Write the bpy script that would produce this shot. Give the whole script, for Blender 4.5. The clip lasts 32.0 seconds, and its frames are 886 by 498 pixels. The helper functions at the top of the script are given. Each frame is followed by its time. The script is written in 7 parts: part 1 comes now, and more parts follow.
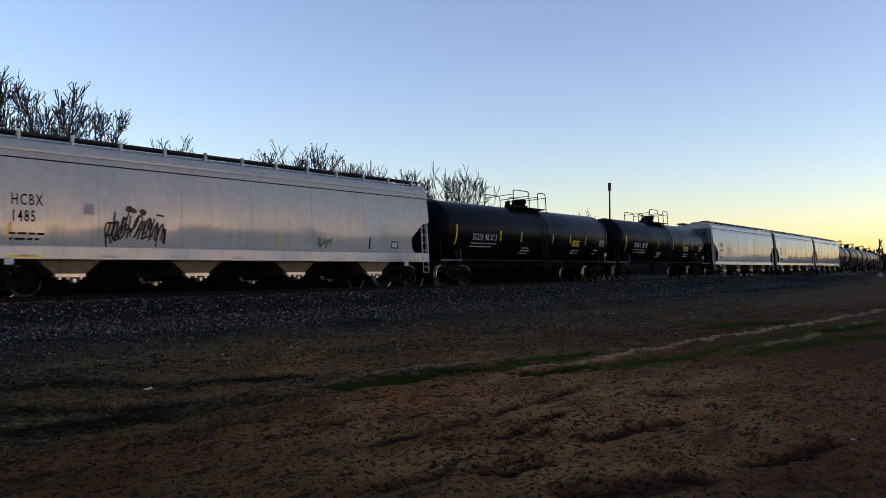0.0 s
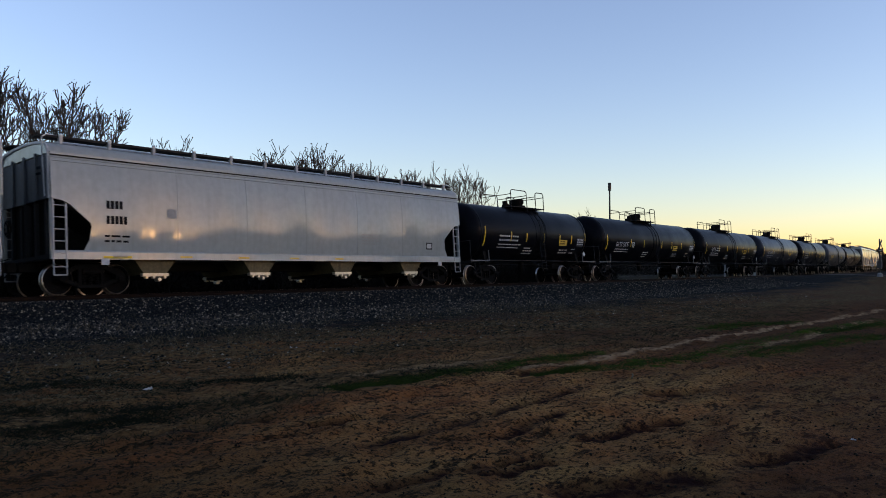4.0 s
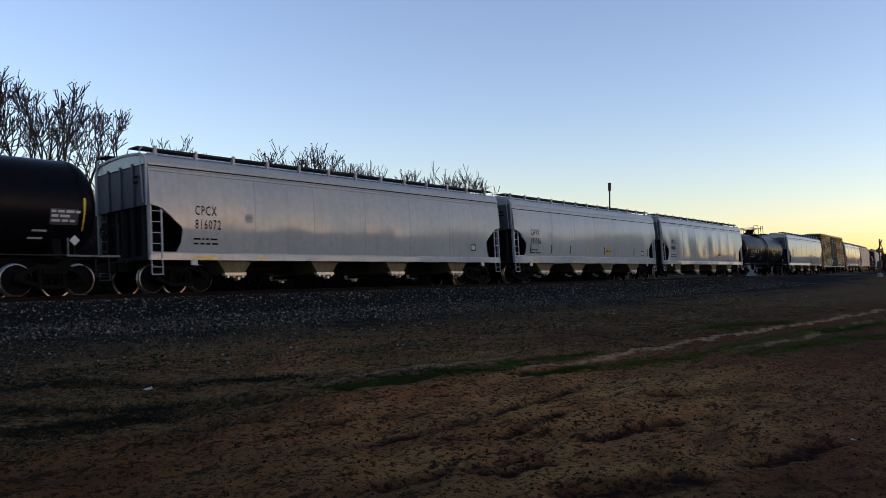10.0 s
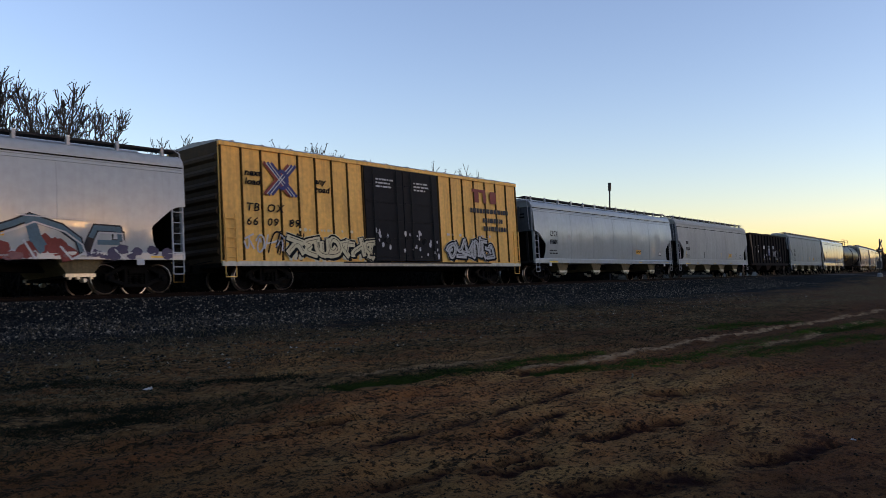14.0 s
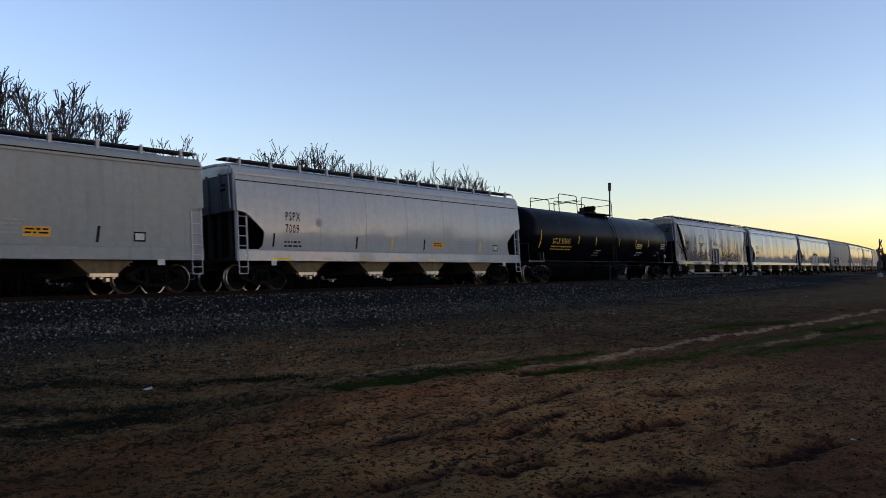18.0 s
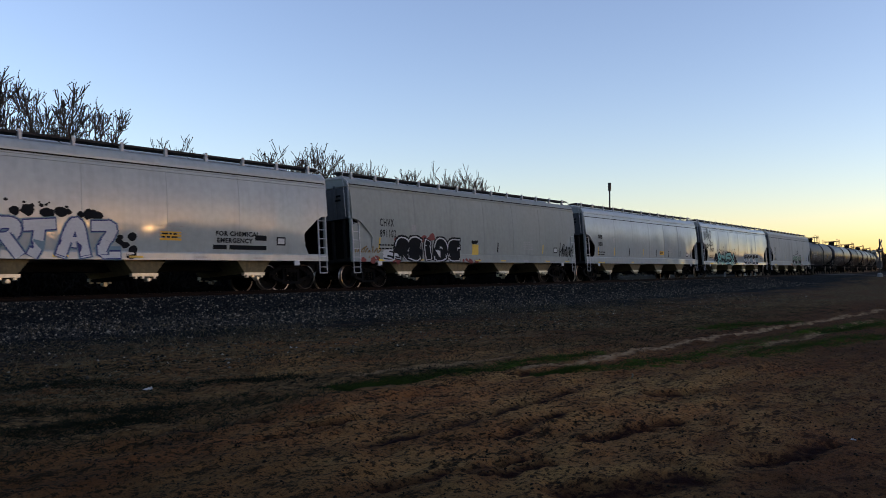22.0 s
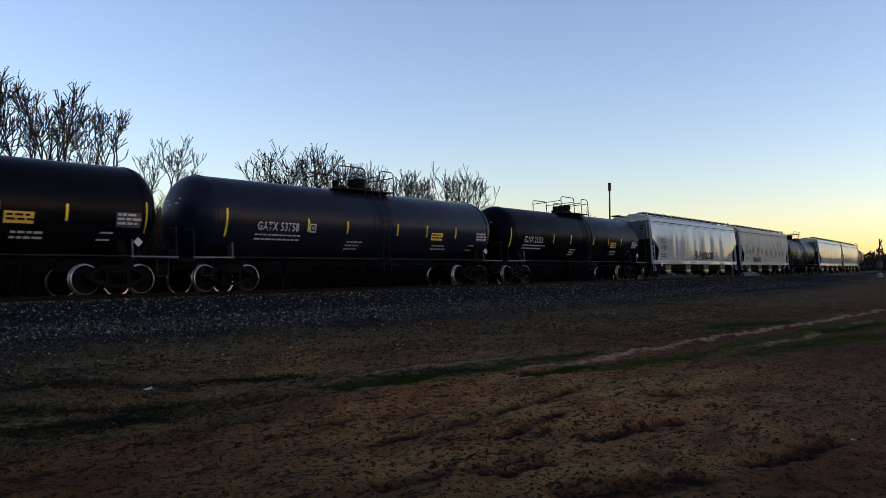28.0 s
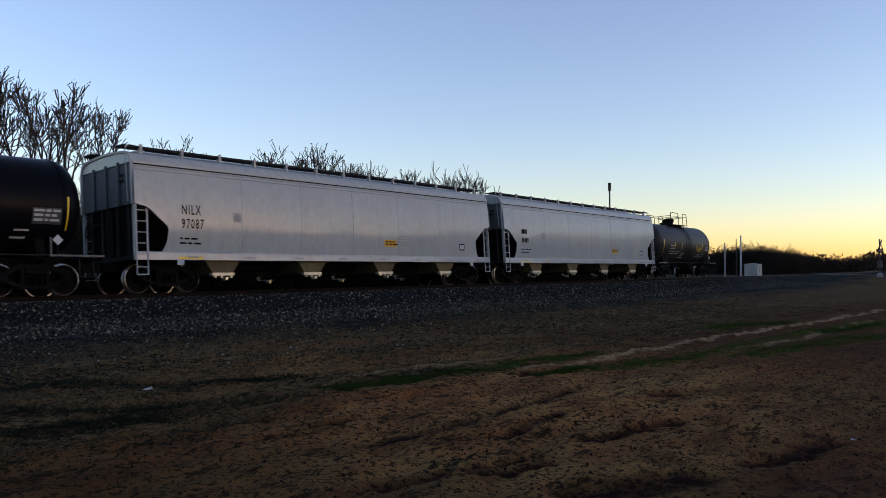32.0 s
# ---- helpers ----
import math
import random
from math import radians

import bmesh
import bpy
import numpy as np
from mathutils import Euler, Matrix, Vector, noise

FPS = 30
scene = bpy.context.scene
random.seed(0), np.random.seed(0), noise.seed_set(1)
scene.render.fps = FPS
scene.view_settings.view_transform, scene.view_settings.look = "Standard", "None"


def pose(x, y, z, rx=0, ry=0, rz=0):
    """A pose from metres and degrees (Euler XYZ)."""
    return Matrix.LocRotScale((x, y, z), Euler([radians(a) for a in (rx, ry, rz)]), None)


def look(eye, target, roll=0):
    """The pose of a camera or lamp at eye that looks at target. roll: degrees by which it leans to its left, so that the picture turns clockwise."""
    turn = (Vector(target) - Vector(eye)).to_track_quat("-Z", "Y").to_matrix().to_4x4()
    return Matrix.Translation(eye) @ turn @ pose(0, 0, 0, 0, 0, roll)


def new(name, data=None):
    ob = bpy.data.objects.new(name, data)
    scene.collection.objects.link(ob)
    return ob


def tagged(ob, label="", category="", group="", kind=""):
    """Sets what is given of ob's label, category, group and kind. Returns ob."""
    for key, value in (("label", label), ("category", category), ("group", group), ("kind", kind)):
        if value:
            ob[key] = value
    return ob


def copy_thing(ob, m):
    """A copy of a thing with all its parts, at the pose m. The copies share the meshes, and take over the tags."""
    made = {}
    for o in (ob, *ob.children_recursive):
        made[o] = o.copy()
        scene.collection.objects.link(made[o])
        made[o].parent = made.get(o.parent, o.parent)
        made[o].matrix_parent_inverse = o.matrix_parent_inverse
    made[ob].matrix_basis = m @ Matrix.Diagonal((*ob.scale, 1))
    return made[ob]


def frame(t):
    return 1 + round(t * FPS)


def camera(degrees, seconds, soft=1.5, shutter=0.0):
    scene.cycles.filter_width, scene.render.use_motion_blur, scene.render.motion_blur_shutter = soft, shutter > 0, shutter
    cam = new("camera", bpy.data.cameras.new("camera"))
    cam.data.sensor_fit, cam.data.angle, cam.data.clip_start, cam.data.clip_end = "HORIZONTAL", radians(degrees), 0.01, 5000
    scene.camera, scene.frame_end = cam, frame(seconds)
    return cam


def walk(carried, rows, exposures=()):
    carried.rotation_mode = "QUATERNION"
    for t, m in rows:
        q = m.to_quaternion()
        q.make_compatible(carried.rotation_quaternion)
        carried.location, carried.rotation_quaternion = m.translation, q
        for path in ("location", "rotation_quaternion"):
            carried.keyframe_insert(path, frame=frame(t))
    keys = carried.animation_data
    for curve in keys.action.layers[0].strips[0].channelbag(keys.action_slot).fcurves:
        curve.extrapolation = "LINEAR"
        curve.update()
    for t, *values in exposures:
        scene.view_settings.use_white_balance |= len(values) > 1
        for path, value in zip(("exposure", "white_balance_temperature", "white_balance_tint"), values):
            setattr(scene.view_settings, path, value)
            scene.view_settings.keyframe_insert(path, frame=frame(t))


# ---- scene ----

# ---------- camera ----------
cam = camera(58.68, 32.0, soft=0.9, shutter=0.06)
EYE = (0.0, -23.935, 0.774)
HEADING, PITCH = radians(39.683), radians(1.406)
AIM = (EYE[0] + math.cos(HEADING) * math.cos(PITCH), EYE[1] + math.sin(HEADING) * math.cos(PITCH), EYE[2] + math.sin(PITCH))
STAND = look(EYE, AIM, -0.1)
walk(cam, [(0, STAND), (32, STAND)], [(0, 2.53, 9200, 39), (32, 2.53, 9200, 39)])

# ---------- light ----------
SUN_HEADING, SUN_UP = radians(-62.0), radians(2.8)
world = bpy.data.worlds.new("dusk_sky")
scene.world = world
world.use_nodes = True
wn = world.node_tree
sky = wn.nodes.new("ShaderNodeTexSky")
sky.sky_type = "NISHITA"
sky.sun_disc = False
sky.sun_elevation = SUN_UP
sky.sun_rotation = math.pi / 2 - SUN_HEADING
sky.air_density, sky.dust_density, sky.ozone_density = 0.86, 0.36, 3.0
wn.links.new(sky.outputs[0], wn.nodes["Background"].inputs[0])
wn.nodes["Background"].inputs[1].default_value = 0.13
lamp = bpy.data.lights.new("low_sun", "SUN")
lamp.energy, lamp.angle, lamp.color = 0.045, radians(0.6), (1.0, 0.7, 0.3)
sun = new("low_sun", lamp)
sun.matrix_world = look((0, 0, 0), (-math.cos(SUN_HEADING) * math.cos(SUN_UP), -math.sin(SUN_HEADING) * math.cos(SUN_UP), -math.sin(SUN_UP)))

# ---------- track and train layout ----------
CURVE = 0.00076883          # one over the radius of the curve
CANT = math.atan(0.0686)    # outer rail higher than the inner one
SPEED, GAIN = 23.324, 0.0029


def on_track(s, lat=0.0, z=0.0):
    """The pose on the canted track at s metres along it."""
    a = s * CURVE
    r = 1 / CURVE
    return (Matrix.Translation((r * math.sin(a), r - r * math.cos(a), -0.75 * 0.0686))
            @ Matrix.Rotation(a, 4, "Z") @ Matrix.Rotation(-CANT, 4, "X") @ Matrix.Translation((0, lat, z)))


def travelled(t):
    return SPEED * (t - 16) + GAIN * (t - 16) ** 2 / 2


# ---------- materials ----------
def material(name, base, rough=0.6, metal=0.0, vary=0.25, scale=3.0, bump=0.0, bump_scale=40.0, coat=0.0, streak=0.0, dirt=(0.12, 0.09, 0.06), wave=0.0, spec=0.25):
    m = bpy.data.materials.new(name)
    m.use_nodes = True
    n, l = m.node_tree.nodes, m.node_tree.links
    b = n["Principled BSDF"]
    b.inputs["Roughness"].default_value = rough
    b.inputs["Metallic"].default_value = metal
    b.inputs["Coat Weight"].default_value = coat
    b.inputs["Coat Roughness"].default_value = 0.1
    b.inputs["Specular IOR Level"].default_value = spec
    tc = n.new("ShaderNodeTexCoord")
    info = n.new("ShaderNodeObjectInfo")
    off = n.new("ShaderNodeVectorMath")
    off.operation = "ADD"
    mul = n.new("ShaderNodeMath")
    mul.operation = "MULTIPLY"
    mul.inputs[1].default_value = 37.0
    l.new(info.outputs["Random"], mul.inputs[0])
    l.new(tc.outputs["Object"], off.inputs[0])
    l.new(mul.outputs[0], off.inputs[1])
    big = n.new("ShaderNodeTexNoise")
    big.inputs["Scale"].default_value = scale * 0.25
    big.inputs["Detail"].default_value = 5
    fine = n.new("ShaderNodeTexNoise")
    fine.inputs["Scale"].default_value = scale * 6
    fine.inputs["Detail"].default_value = 4
    l.new(off.outputs[0], big.inputs["Vector"])
    l.new(off.outputs[0], fine.inputs["Vector"])
    add = n.new("ShaderNodeMath")
    add.operation = "ADD"
    l.new(big.outputs["Fac"], add.inputs[0])
    l.new(fine.outputs["Fac"], add.inputs[1])
    ramp = n.new("ShaderNodeMapRange")
    ramp.inputs["From Min"].default_value, ramp.inputs["From Max"].default_value = 0.7, 1.3
    ramp.inputs["To Min"].default_value, ramp.inputs["To Max"].default_value = 1 - vary, 1 + vary
    l.new(add.outputs[0], ramp.inputs["Value"])
    col = n.new("ShaderNodeVectorMath")
    col.operation = "SCALE"
    col.inputs[0].default_value = base
    l.new(ramp.outputs[0], col.inputs["Scale"])
    out = col.outputs[0]
    if streak:
        mp = n.new("ShaderNodeMapping")
        mp.inputs["Scale"].default_value = (3.0, 3.0, 0.25)
        l.new(off.outputs[0], mp.inputs["Vector"])
        st = n.new("ShaderNodeTexNoise")
        st.inputs["Scale"].default_value = 1.6
        st.inputs["Detail"].default_value = 6
        st.inputs["Roughness"].default_value = 0.65
        l.new(mp.outputs[0], st.inputs["Vector"])
        sr = n.new("ShaderNodeMapRange")
        sr.inputs["From Min"].default_value, sr.inputs["From Max"].default_value = 0.48, 0.78
        sr.inputs["To Max"].default_value = streak
        l.new(st.outputs["Fac"], sr.inputs["Value"])
        mix = n.new("ShaderNodeMix")
        mix.data_type = "RGBA"
        l.new(sr.outputs[0], mix.inputs["Factor"])
        l.new(out, mix.inputs["A"])
        mix.inputs["B"].default_value = (*dirt, 1)
        out = mix.outputs["Result"]
    l.new(out, b.inputs["Base Color"])
    rr = n.new("ShaderNodeMapRange")
    rr.inputs["To Min"].default_value, rr.inputs["To Max"].default_value = max(0.03, rough - 0.1), min(1, rough + 0.1)
    l.new(fine.outputs["Fac"], rr.inputs["Value"])
    l.new(rr.outputs[0], b.inputs["Roughness"])
    if bump or wave:
        bn = n.new("ShaderNodeTexNoise")
        bn.inputs["Scale"].default_value = bump_scale if bump else 1.0
        bn.inputs["Detail"].default_value = 3 if bump else 1
        if bump:
            l.new(off.outputs[0], bn.inputs["Vector"])
        else:
            dent = n.new("ShaderNodeMapping")
            dent.inputs["Scale"].default_value = (0.45, 0.3, 0.2)
            l.new(off.outputs[0], dent.inputs["Vector"])
            l.new(dent.outputs[0], bn.inputs["Vector"])
        bp = n.new("ShaderNodeBump")
        bp.inputs["Strength"].default_value = bump or 1.0
        bp.inputs["Distance"].default_value = 0.02 if bump else wave * 0.95
        l.new(bn.outputs["Fac"], bp.inputs["Height"])
        l.new(bp.outputs[0], b.inputs["Normal"])
        if coat:
            l.new(bp.outputs[0], b.inputs["Coat Normal"])
    return m


M = {}
M["grey"] = material("grey_car_paint", (0.262, 0.292, 0.276), 0.6, 0, 0.1, 0.8, coat=0.8, streak=0.25, dirt=(0.12, 0.108, 0.094), wave=0.2, spec=0.15)
M["white"] = material("white_car_paint", (0.325, 0.35, 0.335), 0.6, 0, 0.08, 0.8, coat=0.7, streak=0.2, dirt=(0.14, 0.125, 0.11), wave=0.12, spec=0.15)
M["tan"] = material("weathered_tan_paint", (0.34, 0.335, 0.255), 0.55, 0, 0.14, 0.8, streak=0.45, dirt=(0.13, 0.1, 0.07), wave=0.2, spec=0.2)
M["satin"] = material("dull_grey_car_paint", (0.215, 0.24, 0.218), 0.6, 0, 0.1, 0.8, streak=0.25, dirt=(0.09, 0.08, 0.068), wave=0.15, spec=0.25)
M["dirty"] = material("dirty_grey_paint", (0.15, 0.145, 0.14), 0.5, 0, 0.16, 0.8, coat=0.6, streak=0.6, dirt=(0.13, 0.1, 0.08), wave=0.3)
M["roof"] = material("galvanised_roof", (0.25, 0.255, 0.26), 0.5, 0.1, 0.15, 1.0, streak=0.3)
M["black"] = material("black_tank_paint", (0.003, 0.0034, 0.005), 0.33, 0, 0.3, 0.8, spec=0.04, streak=0.25, dirt=(0.012, 0.011, 0.01), wave=0.08)
M["slate"] = material("slate_tank_paint", (0.007, 0.0095, 0.016), 0.33, 0, 0.25, 0.8, spec=0.1, streak=0.3, dirt=(0.03, 0.026, 0.022), wave=0.08)
M["graytank"] = material("grey_tank_paint", (0.038, 0.04, 0.044), 0.5, 0, 0.2, 0.8, streak=0.7, dirt=(0.02, 0.016, 0.014), wave=0.1)
M["flat"] = material("flat_grey_paint", (0.31, 0.315, 0.28), 0.65, 0, 0.12, 0.8, streak=0.3, dirt=(0.12, 0.1, 0.08), wave=0.15, spec=0.25)
M["browntank"] = material("rusty_tank_paint", (0.018, 0.015, 0.014), 0.5, 0, 0.35, 1.0, streak=0.6, dirt=(0.035, 0.022, 0.016), spec=0.2)
# dark paint holding the shade beneath the hopper ends, with dirt streaks
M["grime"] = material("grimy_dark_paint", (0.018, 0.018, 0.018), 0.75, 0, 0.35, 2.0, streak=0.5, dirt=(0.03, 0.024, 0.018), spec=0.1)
# end paint: darkened to hold the shade on the car ends, plus dirt streaks
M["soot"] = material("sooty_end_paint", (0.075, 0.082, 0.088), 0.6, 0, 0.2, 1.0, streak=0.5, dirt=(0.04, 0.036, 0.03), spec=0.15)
# underframe, truck, wheel: near-black albedos take in the shade below the cars
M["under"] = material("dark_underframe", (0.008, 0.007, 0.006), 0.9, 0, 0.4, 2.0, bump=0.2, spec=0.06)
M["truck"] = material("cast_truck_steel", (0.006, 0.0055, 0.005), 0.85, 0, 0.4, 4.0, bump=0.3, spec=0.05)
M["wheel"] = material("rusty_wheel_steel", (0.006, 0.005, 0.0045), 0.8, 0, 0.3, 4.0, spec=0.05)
M["tread"] = material("polished_tread", (0.32, 0.28, 0.24), 0.3, 1.0, 0.1, 4.0)
M["chute"] = material("chute_paint", (0.13, 0.095, 0.05), 0.7, 0, 0.3, 2.0, streak=0.6, dirt=(0.025, 0.018, 0.012), spec=0.1)
M["gate"] = material("worn_gate_steel", (0.5, 0.44, 0.32), 0.38, 0.5, 0.25, 3.0, streak=0.4)
M["ladder"] = material("ladder_paint", (0.34, 0.34, 0.33), 0.5, 0, 0.2, 3.0)
M["dimpale"] = material("dull_pale_paint", (0.13, 0.13, 0.125), 0.6, 0, 0.2, 3.0, spec=0.15)
M["board"] = material("dark_grating", (0.012, 0.012, 0.012), 0.8, 0.0, 0.3, 5.0)
M["yellow"] = material("yellow_reflector", (0.75, 0.45, 0.03), 0.35, 0, 0.1, 3.0)
M["dark"] = material("black_stencil", (0.01, 0.01, 0.011), 0.8, 0, 0.2, 3.0, spec=0.06)
M["pale"] = material("white_stencil", (0.42, 0.42, 0.41), 0.6, 0, 0.1, 3.0)
M["boxyellow"] = material("yellow_boxcar_paint", (0.8, 0.41, 0.1), 0.55, 0, 0.18, 1.0, streak=0.45, dirt=(0.12, 0.06, 0.03), wave=0.15)
M["rustcar"] = material("rusty_brown_steel", (0.015, 0.01, 0.009), 0.85, 0, 0.4, 1.2, bump=0.2, streak=0.5, dirt=(0.034, 0.018, 0.011), spec=0.06)
M["rail"] = material("rusty_rail", (0.012, 0.006, 0.004), 0.8, 0.0, 0.3, 6.0, spec=0.08)
M["railtop"] = material("polished_rail_head", (0.5, 0.46, 0.42), 0.25, 1.0, 0.1, 4.0)
M["tie"] = material("weathered_tie", (0.02, 0.015, 0.012), 0.85, 0, 0.4, 4.0, bump=0.4, spec=0.08)
M["stone"] = material("ballast_stone", (0.075, 0.08, 0.085), 0.8, 0, 0.6, 6.0, spec=0.08)
isl = M["stone"].node_tree
geo = isl.nodes.new("ShaderNodeNewGeometry")
rmp = isl.nodes.new("ShaderNodeValToRGB")
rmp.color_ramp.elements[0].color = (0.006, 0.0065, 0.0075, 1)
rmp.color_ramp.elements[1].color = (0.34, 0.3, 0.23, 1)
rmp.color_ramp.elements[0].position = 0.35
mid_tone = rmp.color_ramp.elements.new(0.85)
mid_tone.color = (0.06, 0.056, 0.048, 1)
isl.links.new(geo.outputs["Random Per Island"], rmp.inputs["Fac"])
isl.links.new(rmp.outputs["Color"], isl.nodes["Principled BSDF"].inputs["Base Color"])
M["bark"] = material("bare_bark", (0.034, 0.03, 0.027), 0.85, 0, 0.35, 4.0, bump=0.3, spec=0.08)
M["twig"] = material("dead_brush", (0.016, 0.013, 0.01), 0.85, 0, 0.45, 1.0, spec=0.08)
M["straw"] = material("dry_grass", (0.12, 0.095, 0.055), 0.8, 0, 0.4, 2.0, spec=0.08)
M["green"] = material("winter_grass", (0.022, 0.045, 0.006), 0.8, 0, 0.4, 2.0, spec=0.08)
M["steel"] = material("galvanised_steel", (0.22, 0.22, 0.215), 0.6, 0.1, 0.2, 3.0)
M["cabinet"] = material("cabinet_aluminium", (0.3, 0.3, 0.285), 0.55, 0.1, 0.15, 2.0, streak=0.3)
M["pole"] = material("dark_pole", (0.05, 0.045, 0.04), 0.8, 0, 0.3, 3.0)
M["asphalt"] = material("old_asphalt", (0.06, 0.06, 0.06), 0.85, 0, 0.3, 2.0, bump=0.3, spec=0.08)
M["redlens"] = material("red_lens", (0.05, 0.008, 0.006), 0.2, 0, 0.1, 3.0)


# ---------- mesh tools ----------
class Shape:
    """Gathers simple solids into one mesh."""

    def __init__(self):
        self.v, self.f, self.mi = [], [], []
        self.slot = 0

    def add(self, verts, faces):
        o = len(self.v)
        self.v.extend(verts)
        self.f.extend([tuple(i + o for i in f) for f in faces])
        self.mi.extend([self.slot] * len(faces))
        return self

    def box(self, x0, x1, y0, y1, z0, z1):
        return self.add([(x, y, z) for x in (x0, x1) for y in (y0, y1) for z in (z0, z1)],
                        [(0, 1, 3, 2), (4, 6, 7, 5), (0, 4, 5, 1), (2, 3, 7, 6), (0, 2, 6, 4), (1, 5, 7, 3)])

    def prism(self, pts, a, b, axis="y"):
        """A polygon in the plane across the axis, drawn out from a to b."""
        k = len(pts)
        put = {"y": lambda p, w: (p[0], w, p[1]), "x": lambda p, w: (w, p[0], p[1]), "z": lambda p, w: (p[0], p[1], w)}[axis]
        self.add([put(p, a) for p in pts] + [put(p, b) for p in pts],
                 [tuple(range(k))[::-1], tuple(range(k, 2 * k))] + [(i, (i + 1) % k, k + (i + 1) % k, k + i) for i in range(k)])
        return self

    def rod(self, p, q, r, n=6, r2=None):
        p, q = Vector(p), Vector(q)
        d = (q - p).normalized()
        u = d.orthogonal().normalized()
        w = d.cross(u)
        r2 = r if r2 is None else r2
        vs = [tuple(c + (u * math.cos(2 * math.pi * i / n) + w * math.sin(2 * math.pi * i / n)) * rr) for c, rr in ((p, r), (q, r2)) for i in range(n)]
        return self.add(vs, [(i, (i + 1) % n, n + (i + 1) % n, n + i) for i in range(n)] + [tuple(range(n))[::-1], tuple(range(n, 2 * n))])

    def pipe(self, pts, r, n=6):
        for p, q in zip(pts, pts[1:]):
            self.rod(p, q, r, n)
        return self

    def bar(self, p, q, w, h):
        """A flat bar in the x-z plane from p to q (x, z), of height h and lying between two y values w."""
        dx, dz = q[0] - p[0], q[1] - p[1]
        m = math.hypot(dx, dz)
        nx, nz = -dz / m * h / 2, dx / m * h / 2
        return self.prism([(p[0] - nx, p[1] - nz), (q[0] - nx, q[1] - nz), (q[0] + nx, q[1] + nz), (p[0] + nx, p[1] + nz)], w[0], w[1], "y")

    def lathe(self, prof, n=32, axis="x", c=(0, 0, 0), closed=False):
        """Turns (along, radius) pairs round an axis through c."""
        vs = []
        for a, r in prof:
            for i in range(n):
                t = 2 * math.pi * i / n
                p, q = r * math.cos(t), r * math.sin(t)
                vs.append({"x": (c[0] + a, c[1] + p, c[2] + q), "y": (c[0] + p, c[1] + a, c[2] - q), "z": (c[0] + p, c[1] + q, c[2] + a)}[axis])
        k = len(prof)
        fs = [(j * n + i, j * n + (i + 1) % n, ((j + 1) % k) * n + (i + 1) % n, ((j + 1) % k) * n + i) for j in range(k if closed else k - 1) for i in range(n)]
        return self.add(vs, fs)

    def mesh(self, name, mats, smooth=35):
        me = bpy.data.meshes.new(name)
        me.from_pydata(self.v, [], self.f)
        for m in (mats if isinstance(mats, (list, tuple)) else [mats]):
            me.materials.append(m)
        me.polygons.foreach_set("material_index", self.mi)
        bm = bmesh.new()
        bm.from_mesh(me)
        bmesh.ops.recalc_face_normals(bm, faces=bm.faces)
        bm.to_mesh(me)
        bm.free()
        if smooth:
            me.polygons.foreach_set("use_smooth", [True] * len(me.polygons))
            me.set_sharp_from_angle(angle=radians(smooth))
        return me


def part(name, shape, mats, parent, label="", at=None, smooth=35):
    """One mesh object under a thing or a part; shape may be a Shape or a finished mesh."""
    me = shape if isinstance(shape, bpy.types.Mesh) else shape.mesh(name, mats, smooth)
    ob = new(name, me)
    ob.parent = parent
    if at is not None:
        ob.matrix_basis = at
    if label:
        ob["label"] = label
    return ob


def thing(name, label, category, group=""):
    return tagged(new(name), label, category, group)


def raw_mesh(name, verts, faces, mats, smooth=False):
    """A mesh straight from arrays of points and of equal-sided faces."""
    verts, faces = np.asarray(verts, dtype=np.float32), np.asarray(faces, dtype=np.int32)
    me = bpy.data.meshes.new(name)
    k = faces.shape[1]
    me.vertices.add(len(verts))
    me.vertices.foreach_set("co", verts.ravel())
    me.loops.add(faces.size)
    me.loops.foreach_set("vertex_index", faces.ravel())
    me.polygons.add(len(faces))
    me.polygons.foreach_set("loop_start", np.arange(0, faces.size, k, dtype=np.int32))
    me.polygons.foreach_set("loop_total", np.full(len(faces), k, dtype=np.int32))
    me.materials.append(mats)
    if smooth:
        me.polygons.foreach_set("use_smooth", np.ones(len(faces), dtype=bool))
    me.update()
    me.validate()
    return me


# ---------- ground ----------
R = 1 / CURVE


def lateral(x, y):
    """Metres from the track's centre line, negative on the viewer's side."""
    return R - np.sqrt(x * x + (R - y) ** 2)


def along(x, y):
    return np.arctan2(x, R - y) * R


def wobble(x, y, f, seed):
    """A smooth pattern of sines."""
    g = np.random.RandomState(seed)
    out = 0
    for _ in range(6):
        a, p, m = g.uniform(0, 6.28), g.uniform(0, 6.28), g.uniform(0.5, 1.7)
        out = out + np.sin((x * math.cos(a) + y * math.sin(a)) * f * m + p)
    return out / 6


RUTS = (([(5.19, -18.75), (6.06, -18.73), (7.37, -18.63), (9.08, -18.5)], 0.14), ([(4.32, -19.72), (4.98, -19.9), (6.05, -20.1)], 0.09), ([(6.59, -20.06), (7.23, -20.26), (8.14, -20.39)], 0.11),
        ([(6.79, -21.67), (7.28, -21.85), (8.04, -22.03)], 0.15), ([(5.1, -20.88), (5.45, -21.2), (5.95, -21.46)], 0.2), ([(5.94, -19.19), (6.56, -19.32), (7.98, -19.3)], 0.1),
        ([(5.03, -20.09), (5.72, -20.31)], 0.1), ([(3.77, -16.5), (4.54, -16.67), (5.34, -16.87)], 0.13), ([(10.15, -16.88), (11.8, -17.42), (14.48, -17.63)], 0.1),
        ([(5.49, -17.68), (6.0, -17.82)], 0.08), ([(4.79, -17.73), (5.52, -17.98)], 0.08), ([(9.54, -19.48), (10.52, -19.92)], 0.1))
